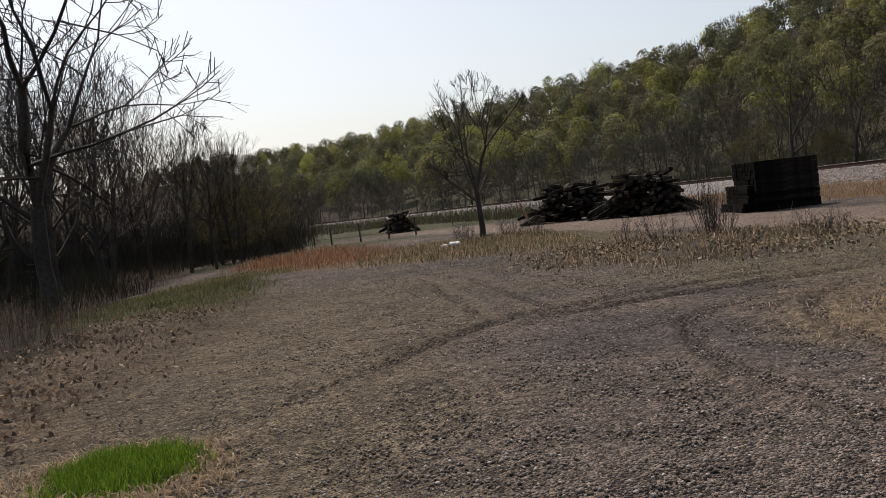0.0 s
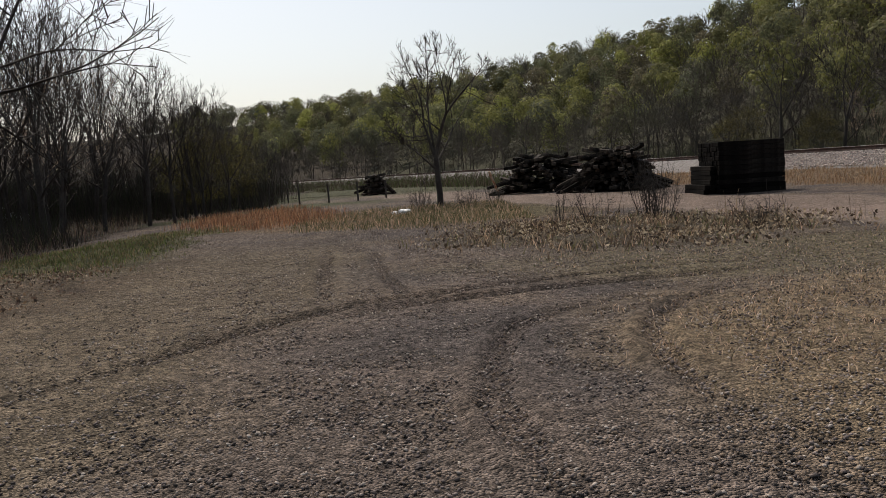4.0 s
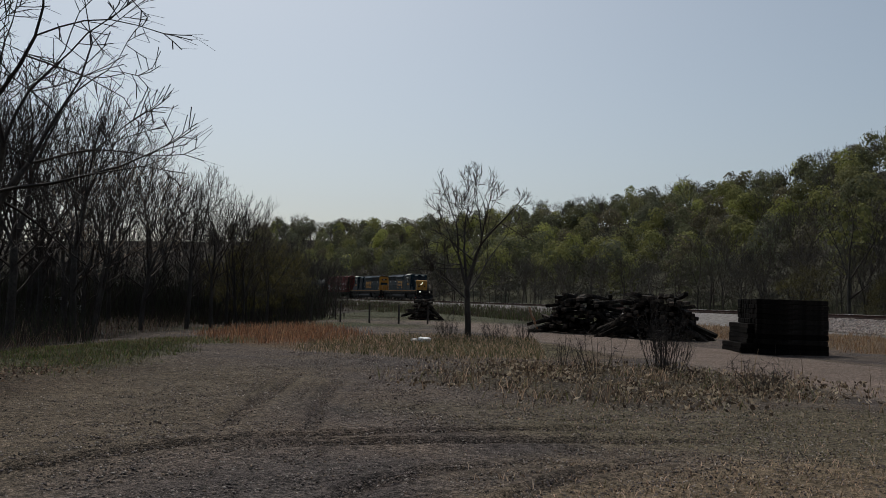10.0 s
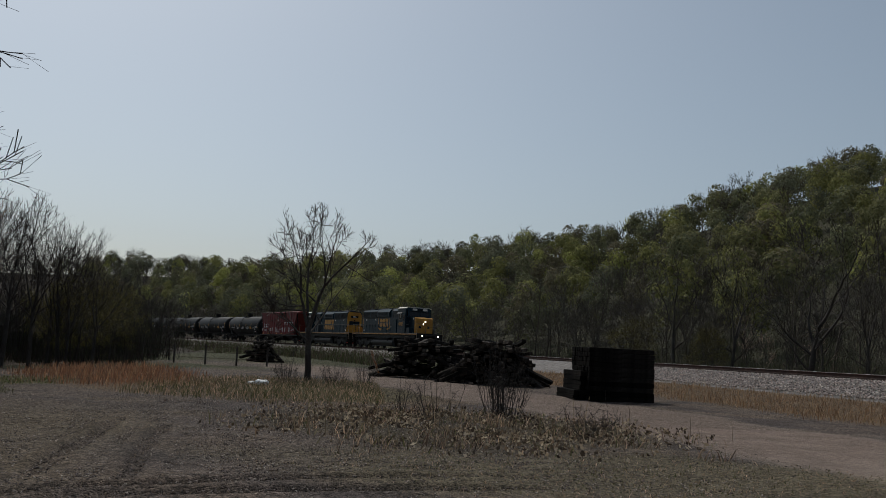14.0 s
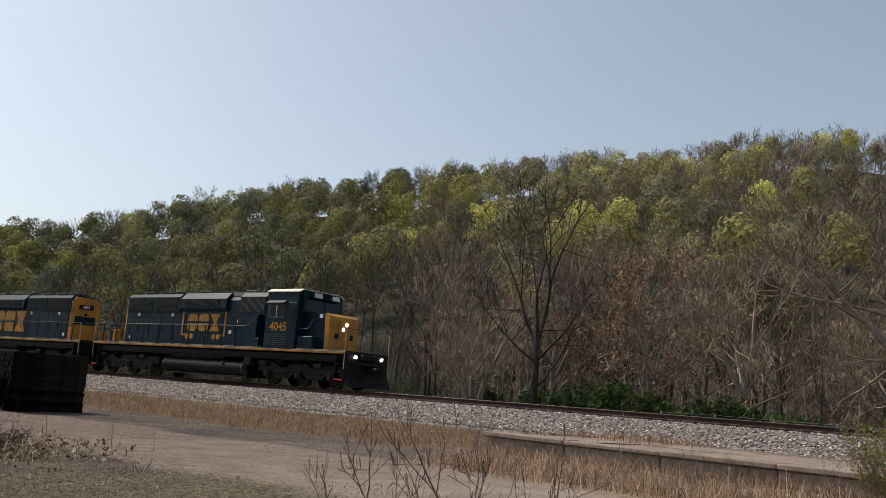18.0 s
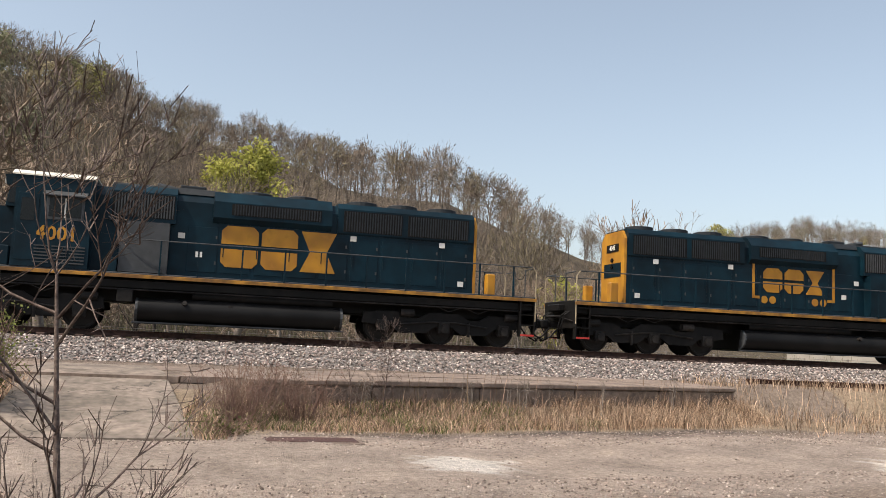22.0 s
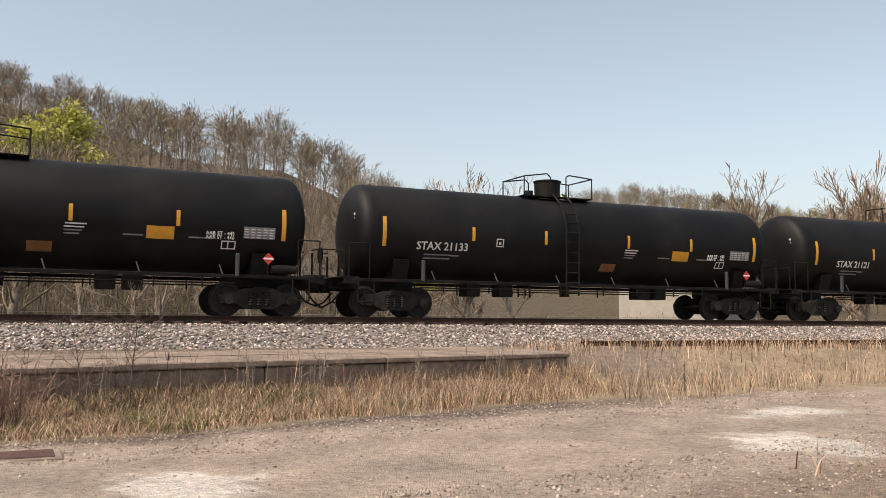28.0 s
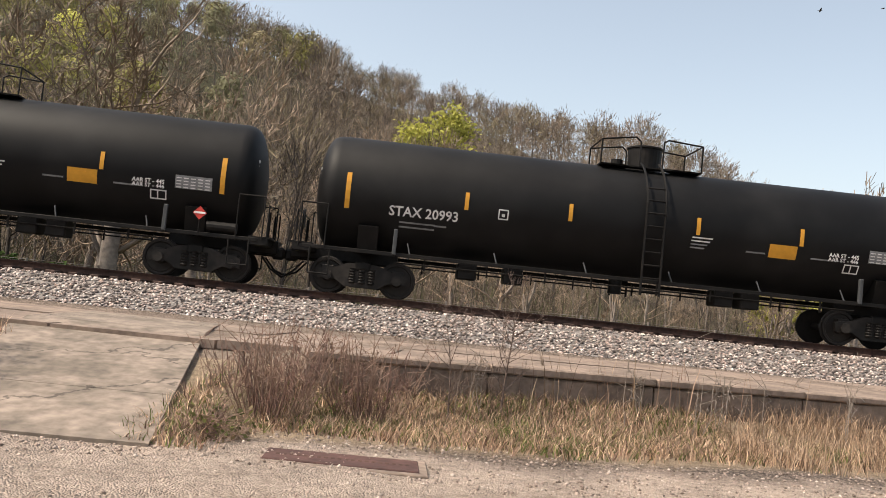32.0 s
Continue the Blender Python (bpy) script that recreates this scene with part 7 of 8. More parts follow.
x, y = scatter(16000, 18, 23.5, -4.0, 3.6, lambda x, y: bankk(x, y) * smooth(0.1, 0.5, patchy(x, y, 0.9, 2.0)), 43)
blades("bank_greens", x, y, (0.04, 0.2), (0.006, 0.014), (0.3, 1.1), [(0.14, 0.17, 0.05), (0.19, 0.21, 0.07), (0.11, 0.13, 0.045)], "patches of low green weeds on the bank", "weeds", 44)
x, y = scatter(6000, 18.0, 21.6, 2.6, 4.5, lambda x, y: smooth(0.62, 0.1, np.abs(y - 3.88 - 0.29 * (x - 17.55) * 0.9 + 0.22 * patchy(x, y, 0.4))), 47)
blades("ramp_edge_weeds", x, y, (0.04, 0.24), (0.004, 0.010), (0.3, 1.1), REDDISH + STRAW[:3] + [(0.15, 0.18, 0.055), (0.12, 0.14, 0.05)], "weeds and straw along the edge of the ramp", "weeds", 48)
x, y = scatter(16000, 17, 22.5, 7.2, 19, bankk, 4)
blades("dry_tall_grass", x, y, (0.12, 0.5), (0.005, 0.01), (0.1, 0.95), STRAW + REDDISH[:1], "dry grass below the platform edge by the ramp", seed=4)
x, y = scatter(26000, 20, 40, -45, -8, lambda x, y: smooth(4.4, 5.6, from_line(x, y)[0]) * smooth(2.4, 3.4, off_road(x, y)) * (x > np.interp(y, road_y, road_x)), 5)
blades("dry_tall_grass", x, y, (0.15, 0.5), (0.006, 0.012), (0.1, 0.6), STRAW, "dry grass beside the siding", seed=5)
x, y = scatter(30000, 12, 30, 16, 62, lambda x, y: smooth(4.2, 5.2, from_line(x, y)[0]) * smooth(9.5, 7.5, from_line(x, y)[0] + patchy(x, y, 2.0)) * (off_road(x, y) > 3), 6)
blades("trackside_grass", x, y, (0.12, 0.42), (0.006, 0.014), (0.2, 0.8), [(0.30, 0.18, 0.10), (0.36, 0.25, 0.15), (0.24, 0.14, 0.08)], "flattened tan grass along the line", seed=6)
x, y = scatter(26000, -12, 2, 26, 52, lambda x, y: blob(x, y, -5.4, 39, 3.2, 9.0, 14, 0.25, 0.3) * (0.35 + 0.65 * smooth(-0.3, 0.4, patchy(x, y, 0.8))), 7)
blades("russet_grass", x, y, (0.15, 0.5), (0.006, 0.014), (0.1, 0.6), [(0.36, 0.175, 0.09), (0.27, 0.13, 0.075), (0.42, 0.26, 0.15), (0.16, 0.09, 0.06)], "russet dead grass at the edge of the yard", seed=7)
x, y = scatter(16000, -12, 1, 18, 34, lambda x, y: 0.6 * blob(x, y, -6.9, 24.5, 2.2, 4.4, 10, 0.3, 0.35), 8)
blades("green_grass", x, y, (0.06, 0.24), (0.006, 0.012), (0.2, 0.9), OLIVE + [(0.09, 0.13, 0.03)], "short green grass by the brush", seed=8)
x, y = scatter(60000, -12, 1, 13, 37, lambda x, y: 0.75 * green_belt(x, y) * (0.25 + 0.75 * smooth(-0.3, 0.4, patchy(x, y, 0.9, 2.0))), 58)
blades("creeping_grass", x, y, (0.04, 0.16), (0.006, 0.013), (0.2, 1.0), OLIVE + [(0.10, 0.14, 0.035), (0.16, 0.17, 0.06), (0.24, 0.16, 0.09)], "low olive grass creeping from the brush into the yard", seed=59)
x, y = scatter(9000, -7.5, -2.8, 5, 20, lambda x, y: smooth(-2.8, -4.4, x + 0.12 * (y - 8) + 0.5 * patchy(x, y, 0.9)) * (0.3 + 0.7 * smooth(-0.2, 0.4, patchy(x, y, 0.5))), 55)
r = np.random.default_rng(56)
v, q, _ = cards(np.stack([x, y, at_land(x, y) + r.uniform(0.005, 0.06, len(x))], -1), r, (0.018, 0.05), np.ones((len(x), 3)))
lt = np.array([(0.22, 0.15, 0.10), (0.14, 0.09, 0.065), (0.34, 0.26, 0.19), (0.07, 0.05, 0.038)])[r.integers(0, 4, len(x))]
tagged(new("fallen_leaves", raw_mesh("fallen_leaves", v, q, M_GRASS, np.repeat(lt, 4, 0))), "brown fallen leaves at the foot of the brush", "leaves", kind="stuff")
x, y = scatter(20000, -3.3, -1.5, 5.1, 7.1, lambda x, y: blob(x, y, -2.38, 6.0, 0.50, 0.56, 0, 0.2, 0.25), 9)
blades("grass_tuft", x, y, (0.05, 0.16), (0.003, 0.006), (0.1, 0.7), [(0.15, 0.24, 0.022), (0.21, 0.31, 0.034), (0.09, 0.16, 0.02)], "thick bright green grass tuft in the gravel", seed=9)
x, y = scatter(12000, -3.8, -1.1, 4.4, 7.3, lambda x, y: blob(x, y, -2.4, 5.85, 0.8, 0.9, 0, 0.2, 0.1) * (1 - blob(x, y, -2.38, 6.0, 0.50, 0.56, 0, 0.08, 0.05)), 10)
blades("straw_litter", x, y, (0.05, 0.14), (0.004, 0.010), (0.8, 1.2), [(0.42, 0.32, 0.22), (0.34, 0.25, 0.16)], "pale straw round the grass tuft", seed=10)
x, y = scatter(26000, 3.2, 12, 3.5, 13, lambda x, y: 0.75 * blob(x, y, 7.7, 8.2, 3.6, 3.9, 10), 11)
blades("worn_straw", x, y, (0.025, 0.11), (0.003, 0.007), (0.5, 1.15), STRAW + [(0.16, 0.13, 0.07)], "thin flattened straw on the yard", seed=11)
x, y = scatter(14000, 2, 14, 11, 18, lambda x, y: 0.7 * blob(x, y, 9.0, 14.0, 6.0, 2.4, -8), 12)
blades("worn_grass", x, y, (0.02, 0.08), (0.004, 0.008), (0.4, 1.1), OLIVE + STRAW[:2], "worn short grass beside the road", seed=12)
x, y = scatter(30000, 1, 12, 15.5, 28, lambda x, y: 0.5 * blob(x, y, 6.3, 21.0, 4.4, 4.9, -20, 0.3, 0.3) * smooth(-0.1, 0.5, patchy(x, y, 0.45)), 13)
blades("island_weeds", x, y, (0.05, 0.34), (0.005, 0.013), (0.2, 1.1), STRAW[:2] + STRAW[3:] + [(0.30, 0.23, 0.15), (0.15, 0.14, 0.06), (0.09, 0.10, 0.04), (0.12, 0.085, 0.06), (0.07, 0.05, 0.04)], "dry weeds and leaf litter on the island in the yard", "weeds", 13)
x, y = scatter(26000, 1, 12, 15.5, 28, lambda x, y: 0.8 * blob(x, y, 6.3, 21.0, 4.2, 4.6, -20, 0.3, 0.3) * smooth(-0.5, 0.4, patchy(x, y, 0.8)), 14)
r = np.random.default_rng(14)
v, q, _ = cards(np.stack([x, y, at_land(x, y) + r.uniform(0.01, 0.20, len(x)) * r.random(len(x))], -1), r, (0.022, 0.062), np.ones((len(x), 3)))
lt = np.array([(0.30, 0.23, 0.155), (0.17, 0.12, 0.08), (0.44, 0.36, 0.26), (0.09, 0.065, 0.045), (0.055, 0.04, 0.03)])[r.integers(0, 5, len(x))]
tagged(new("leaf_litter", raw_mesh("leaf_litter", v, q, M_LEAF, np.repeat(lt, 4, 0))), "curled dead leaves among the island weeds", "leaves", kind="stuff")
x, y = scatter(1500, 1, 12.5, 15.5, 29, lambda x, y: 0.6 * blob(x, y, 6.8, 21.4, 4.6, 4.9, -20, 0.2, 0.3) * smooth(0.1, 0.6, patchy(x, y, 0.7, 5.0)), 45)
blades("island_stalks", x, y, (0.35, 0.75), (0.006, 0.014), (0.03, 0.35), [(0.10, 0.07, 0.05), (0.16, 0.115, 0.075), (0.28, 0.21, 0.14)], "dark upright dead weed stalks on the island", "weeds", 46)
x, y = scatter(26000, -3, 5, 26, 46, lambda x, y: 0.6 * blob(x, y, 2.0, 34, 5.0, 8.0, 0), 15)
blades("verge_grass", x, y, (0.05, 0.28), (0.006, 0.012), (0.2, 0.9), OLIVE + STRAW[:2], "thin grass round the lone tree", seed=15)
x, y = scatter(60000, 2, 20, -34, -5.0, lambda x, y: smooth(2.0, 3.2, off_road(x, y)) * (x < np.interp(y, road_y, road_x)) * np.where(y > -9, 0.06, 0.10) * (0.5 + 0.5 * smooth(-0.3, 0.4, patchy(x, y, 0.9))), 16)
blades("reddish_weeds", x, y, (0.04, 0.30), (0.004, 0.010), (0.1, 0.9), REDDISH + STRAW[:2] + STRAW[1:2] + OLIVE[2:3], "reddish-brown dead weeds beside the road", "weeds", 16)
x, y = scatter(7000, 10.5, 15.5, -10, -5.2, lambda x, y: blob(x, y, 13.2, -7.4, 2.0, 1.5, -30), 17)
blades("green_verge", x, y, (0.04, 0.16), (0.004, 0.009), (0.2, 0.9), OLIVE + [(0.12, 0.15, 0.05)], "green grass tufts at the road edge", seed=17)
x, y = scatter(95000, 24, 75, -75, 78, lambda x, y: smooth(-7.5, -12, from_line(x, y)[0]) * smooth(-32, -18, from_line(x, y)[0]), 18)
blades("field_growth", x, y, (0.2, 1.1), (0.012, 0.03), (0.05, 0.5), [(0.15, 0.12, 0.065), (0.20, 0.16, 0.09), (0.11, 0.13, 0.045), (0.13, 0.155, 0.055), (0.12, 0.085, 0.055)], "rank brown and green growth beyond the track", "weeds", 18)
ss, oo = np.random.default_rng(51).uniform(5, 100, 12000), -np.random.default_rng(52).uniform(4.6, 11.0, 12000)
x, y, _ = on_line(ss, oo)
k = patchy(x, y, 3.1, 2.0) > -0.25
blades("green_margin", x[k], y[k], (0.15, 0.6), (0.012, 0.03), (0.2, 0.95), [(0.10, 0.16, 0.035), (0.14, 0.19, 0.05), (0.08, 0.12, 0.03), (0.17, 0.17, 0.07)], "fresh green growth along the far side of the track", "grass", 53)
x, y = scatter(40000, -45, -4, 6, 70, lambda x, y: smooth(0.4, -1.0, x - np.interp(y, [4, 11, 19, 27, 45, 70], [-4.6, -5.8, -7.6, -10.5, -14, -18]) + patchy(x, y, 1.7)) * smooth(-30, -8, x - 0 * y), 19)
blades("dark_brush", x, y, (0.1, 0.9), (0.005, 0.012), (0.1, 1.0), [(0.09, 0.055, 0.045), (0.13, 0.085, 0.065), (0.06, 0.045, 0.035), (0.22, 0.165, 0.115), (0.075, 0.08, 0.035)], "dark leafless brush under the woods", "brush", 19)


ss, oo = np.random.default_rng(91).uniform(-330, -44, 27000), np.random.default_rng(92).uniform(2.5, 11.0, 27000)
x, y, _ = on_line(ss, oo)
k = (off_road(x, y) > 2.6) | (y > 70)
blades("trackside_brush", x[k], y[k], (0.4, 1.25), (0.014, 0.034), (0.1, 0.8), [(0.07, 0.055, 0.042), (0.10, 0.075, 0.055), (0.06, 0.068, 0.03), (0.075, 0.09, 0.035)], "dark leafless brush along the far line", "brush", 93)


def tangle(n, height, spread, seed, stems=None, leaves=None):
    """A twiggy shrub as one mesh of stems with side twigs."""
    r = np.random.default_rng(seed)
    ch = []
    for i in range(n):
        a, d = r.uniform(0, 6.28), spread * math.sqrt(r.random())
        p = np.array([math.cos(a) * d * 0.45, math.sin(a) * d * 0.45, -0.05])
        h = height * r.uniform(0.5, 1.0)
        top = np.array([math.cos(a) * d, math.sin(a) * d, h]) + r.normal(0, 0.08, 3)
        mid = (p + top) / 2 + r.normal(0, 0.05, 3)
        ch.append((np.array([p, mid, top]), np.array([0.008, 0.006, 0.003]), 2))
        for k in range(4):
            f = r.uniform(0.3, 0.95)
            b = p + (top - p) * f
            ch.append((np.array([b, b + r.normal(0, 0.07, 3) + (0, 0, 0.06), b + r.normal(0, 0.12, 3) + (0, 0, 0.14 * height)]), np.array([0.005, 0.004, 0.002]), 2))
    return ch


def shrub(name, x, y, ch, material, label, leaf=None):
    z = float(at_land(np.array([x]), np.array([y]))[0])
    e = thing(name, pose(x, y, z), label, "shrub")
    v, q = tubes(ch, 1.0, 0.0035)
    tagged(part("stem_mass", raw_mesh("stems", v, q, material), material, e), kind="stuff")
    if leaf:
        r = np.random.default_rng(3)
        lv = leaf_cards(ch, r, *leaf, (2,), 0.06)
        part("leaves", raw_mesh("leaves", lv[0], lv[1], M_LEAF, lv[2]), M_LEAF, e)
    return e


M_REDTWIG = mat("reddish_twig", (0.20, 0.12, 0.095), 0.9, vary=0.3, scale=4, rgb2=(0.29, 0.20, 0.15))
shrub("ramp_bush", 19.4, 8.15, tangle(150, 1.55, 1.15, 31), M_REDTWIG, "twiggy reddish bush with fresh green leaves beside the ramp", (3, (0.015, 0.04), [(0.17, 0.20, 0.05), (0.21, 0.22, 0.07), (0.13, 0.14, 0.05)]))
shrub("ramp_weed", 20.2, 3.65, tangle(110, 1.15, 0.85, 32), M_REDTWIG, "dead reddish weeds beside the ramp")
shrub("ramp_weed", 21.0, 2.6, tangle(70, 0.95, 0.8, 33), M_REDTWIG, "dead reddish weeds against the platform edge")
shrub("green_clump", 18.75, 3.7, tangle(26, 0.2, 0.4, 34), M_REDTWIG, "low green-leaved clump at the foot of the ramp", (1, (0.02, 0.045), [(0.14, 0.14, 0.05), (0.10, 0.10, 0.04), (0.18, 0.14, 0.08)]))
shrub("dead_weed_clump", 13.1, -5.6, tangle(26, 1.0, 0.35, 35), M_REDTWIG, "tall dead weed stalks at the road edge")
shrub("dead_weed_clump", 12.6, -7.2, tangle(30, 0.9, 0.5, 36), M_REDTWIG, "tall dead weed stalks at the road edge")
for i, (x, y, h) in enumerate(((14.8, -15.0, 1.1), (11.5, -13, 0.9), (16.5, -21, 1.3), (13, -20, 1.2), (18.5, -27, 1.6), (10, -17, 1.0), (15, -30, 1.5))):
    shrub("roadside_brush", x, y, tangle(44, h * 0.62, 1.0, 40 + i), M_REDTWIG, "leafless reddish brush beside the road")
for i, (x, y, h, n) in enumerate(((7.8, 25.0, 1.9, 40), (8.0, 24.6, 1.4, 30), (6.0, 23.2, 1.0, 14), (9.0, 20.2, 0.6, 20), (5.2, 24.5, 0.9, 12), (3.2, 38.5, 0.8, 30), (1.2, 40.0, 0.9, 30), (4.5, 41, 0.8, 26))):
    shrub("island_shrub", x, y, tangle(n, h, 0.75, 60 + i), M_BARK, "leafless dark shrub in the yard")
# stalks standing along the platform edge
for i in range(34):
    yy = random.uniform(-7.8, 18.5)
    if 3.9 < yy < 8.8:
        continue
    xx = float(wall_x(yy)) - random.uniform(0.25, 1.1)
    shrub("dry_stalk", xx, yy, tangle(random.choice((1, 1, 2, 3)), random.uniform(0.7, 1.35), 0.2, 100 + i), M_PALEBARK, "single dry stalk below the platform edge")
# two thin trees before the platform, and small saplings in the yard
for x, y, h, kind, turn, nm in ((22.1, 1.05, 2.2, 0, 40, "thin bare sapling at the platform edge"), (21.6, 1.7, 2.0, 1, 130, "thin bare sapling at the platform edge"), (8.36, 3.2, 3.3, 1, 75, "slender bare sapling with rising branches"), (7.85, 6.93, 1.75, 2, 10, "small forked bare sapling in the yard"), (8.3, 6.75, 1.85, 0, 200, "small thin bare sapling in the yard"), (8.75, 6.5, 1.7, 2, 120, "small thin bare sapling in the yard"), (13.1, -13.2, 5.2, 1, 15, "young bare tree with fine branches beside the road"), (13.9, -14.4, 4.6, 0, 250, "young bare tree with fine branches beside the road"), (12.2, -9.7, 2.1, 2, 60, "small bare sapling beside the road"), (17.2, -24, 5.6, 2, 190, "young bare tree beside the road"), (15.0, -24.6, 5.4, 0, 300, "young bare tree beside the road"), (19.5, -33, 6.5, 1, 100, "young bare tree beside the road")):
    plant((YOUNG if h > 2.5 or x > 21 else SAP)[kind], x, y, h / 10 * 0.9, turn, nm, "sapling", "sapling")


# understory beyond the line and in the woods, as twig thickets
def thickets(name, places, label, tints, seed, hr, twigs=70):
    r = np.random.default_rng(seed)
    n = len(places) * twigs
    p = np.repeat(np.array(places), twigs, 0)
    s = np.repeat(r.uniform(*hr, len(places)), twigs)
    a, d = r.uniform(0, 6.28, n), np.sqrt(r.random(n)) * s * 0.7
    x, y = p[:, 0] + np.cos(a) * d, p[:, 1] + np.sin(a) * d
    z = p[:, 2] - 0.1 + s * 0.25 * r.random(n)
    h = s * r.uniform(0.4, 1.0, n)
    lx, ly = r.normal(0, 0.28, n) * h, r.normal(0, 0.28, n) * h
    w = r.uniform(0.008, 0.02, n)
    b = r.uniform(0, 6.28, n)
    wx, wy = np.cos(b) * w, np.sin(b) * w
    v = np.stack([np.stack([x - wx, y - wy, z], -1), np.stack([x + wx, y + wy, z], -1), np.stack([x + lx + wx * 0.4, y + ly + wy * 0.4, z + h], -1), np.stack([x + lx - wx * 0.4, y + ly - wy * 0.4, z + h], -1)], 1).reshape(-1, 3)
    t = np.array(tints)[r.integers(0, len(tints), n)] * r.uniform(0.7, 1.2, (n, 1))
    tagged(new(name, raw_mesh(name, v, np.arange(4 * n).reshape(-1, 4), M_BUD, np.repeat(t, 4, 0))), label, "thicket", kind="stuff")


r = np.random.default_rng(77)
pl = []
for i in range(520):
    s, o = r.uniform(-110, 95), -r.uniform(8, 48)
    x, y, _ = on_line(s, o)
    pl.append((float(x), float(y), float(at_land(np.array([x]), np.array([y]))[0])))
thickets("trackside_thicket", pl, "leafless brown thicket beyond the track", [(0.11, 0.08, 0.06), (0.15, 0.115, 0.08), (0.10, 0.10, 0.045), (0.09, 0.085, 0.04)], 78, (0.5, 2.0), 60)
pl = []
for i in range(520):
    az, rr = r.uniform(13.5, 48), r.uniform(20, 80)
    x, y = polar(az, rr)
    if rr < (46 if az < 26 else 27) + r.uniform(0, 16) or from_line(np.array([x]), np.array([y]))[0][0] < 6:
        continue
    pl.append((x, y, float(at_land(np.array([x]), np.array([y]))[0])))
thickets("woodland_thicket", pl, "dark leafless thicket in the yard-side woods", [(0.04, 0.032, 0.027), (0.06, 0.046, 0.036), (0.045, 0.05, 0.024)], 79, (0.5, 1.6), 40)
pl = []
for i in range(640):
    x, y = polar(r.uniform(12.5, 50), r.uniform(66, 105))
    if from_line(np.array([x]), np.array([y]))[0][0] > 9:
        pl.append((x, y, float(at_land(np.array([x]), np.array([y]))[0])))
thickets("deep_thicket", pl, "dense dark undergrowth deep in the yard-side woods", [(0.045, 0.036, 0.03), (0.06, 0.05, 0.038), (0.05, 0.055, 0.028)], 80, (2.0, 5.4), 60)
pl, green_pl = [], []
for i in range(460):
    al = r.uniform(-95, 55)
    x, y, _ = on_line(al, -r.uniform(22, 62))
    (green_pl if y > 55 else pl).append((float(x), float(y), float(at_land(np.array([x]), np.array([y]))[0])))
thickets("hillfoot_thicket", green_pl, "olive-brown undergrowth at the far foot of the hill", [(0.055, 0.06, 0.032), (0.075, 0.08, 0.038), (0.07, 0.058, 0.042)], 82, (1.6, 4.2), 60)
thickets("hillfoot_thicket", pl, "tall leafless undergrowth at the foot of the wooded hill", [(0.10, 0.078, 0.06), (0.13, 0.10, 0.075), (0.09, 0.095, 0.045)], 81, (1.6, 4.2), 60)
# small evergreen-looking leafing bushes at the wood's foot
for az, rr, h in ((-47, 60, 2.4), (-56.5, 48, 2.2), (-58.5, 48, 2.7), (-61, 46, 2.0), (-66, 43, 1.6), (-44, 62, 2.2), (-51.6, 52, 3.2), (-54, 50, 2.6), (-49, 56, 2.8), (-63, 44, 1.8)):
    x, y = polar(az, rr)
    ch = tangle(60, h, h * 0.5, int(rr))
    shrub("leafing_bush", x, y, ch, M_BARK, "dark green leafing bush at the foot of the woods", (3, (0.08, 0.19), [(0.05, 0.085, 0.026), (0.075, 0.12, 0.035), (0.06, 0.075, 0.03)]))
for az, rr, h in ((-81.9, 132, 9.0), (-84.2, 134, 10.5), (-105, 88, 6)):
    x, y = polar(az, rr)
    ch = grow(np.random.default_rng(int(rr)), 1.0, 0.55, 2, (9, 6), 0.02, up=0.4, first=0.25)
    v, q = tubes(ch, h, 0.0)
    e = thing("bright_tree", pose(x, y, float(at_land(np.array([x]), np.array([y]))[0]) - 0.2), "tree in bright yellow-green spring leaf on the slope", "tree")
    chh = [(p * h, rad, lv) for p, rad, lv in ch]
    part("trunk", raw_mesh("trunk", *tubes(chh, h, 0.02), M_BARK), M_BARK, e)
    lv = leaf_cards(chh, np.random.default_rng(9), 14, (0.22, 0.42), [(0.42, 0.41, 0.10), (0.34, 0.34, 0.08), (0.48, 0.46, 0.13)], (1, 2), 0.6)
    part("crown", raw_mesh("crown", lv[0], lv[1], M_LEAF, lv[2]), M_LEAF, e)


# ---- piles of old ties ----
GREY_TIES = [Shape().box(-l / 2, l / 2, -0.115, 0.115, -0.09, 0.09, 0.018).mesh("dumped_tie", M_GREYTIE) for l in (2.6, 2.45, 2.3)]
TIE_SET = [Shape().box(-l / 2, l / 2, -0.115, 0.115, -0.09, 0.09, 0.018).mesh("old_tie", M_OLDTIE) for l in (2.6, 2.45, 2.3)]
stack = thing("tie_stack", pose(14.2, 36.3, 0, 0, 0, 2), "tall square stack of black creosoted railway ties", "tie stack", "tie piles")
for k in range(11):
    for j in range(10):
        part("tie", TIE_SET[0], None, stack, at=pose(random.uniform(-0.03, 0.03), -1.1 + j * 0.245, 0.1 + k * 0.184, 0, random.uniform(-0.5, 0.5), random.uniform(-0.6, 0.6)))
side = thing("tie_stack", pose(12.55, 36.6, 0, 0, 0, 92), "low stepped stack of black ties beside the tall one", "tie stack", "tie piles")
for k in range(6):
    for j in range(2 if k < 2 else 1):
        part("tie", TIE_SET[1], None, side, at=pose(random.uniform(-0.06, 0.06), -0.22 + j * 0.26, 0.1 + k * 0.184, 0, 0, random.uniform(-1.5, 1.5)))


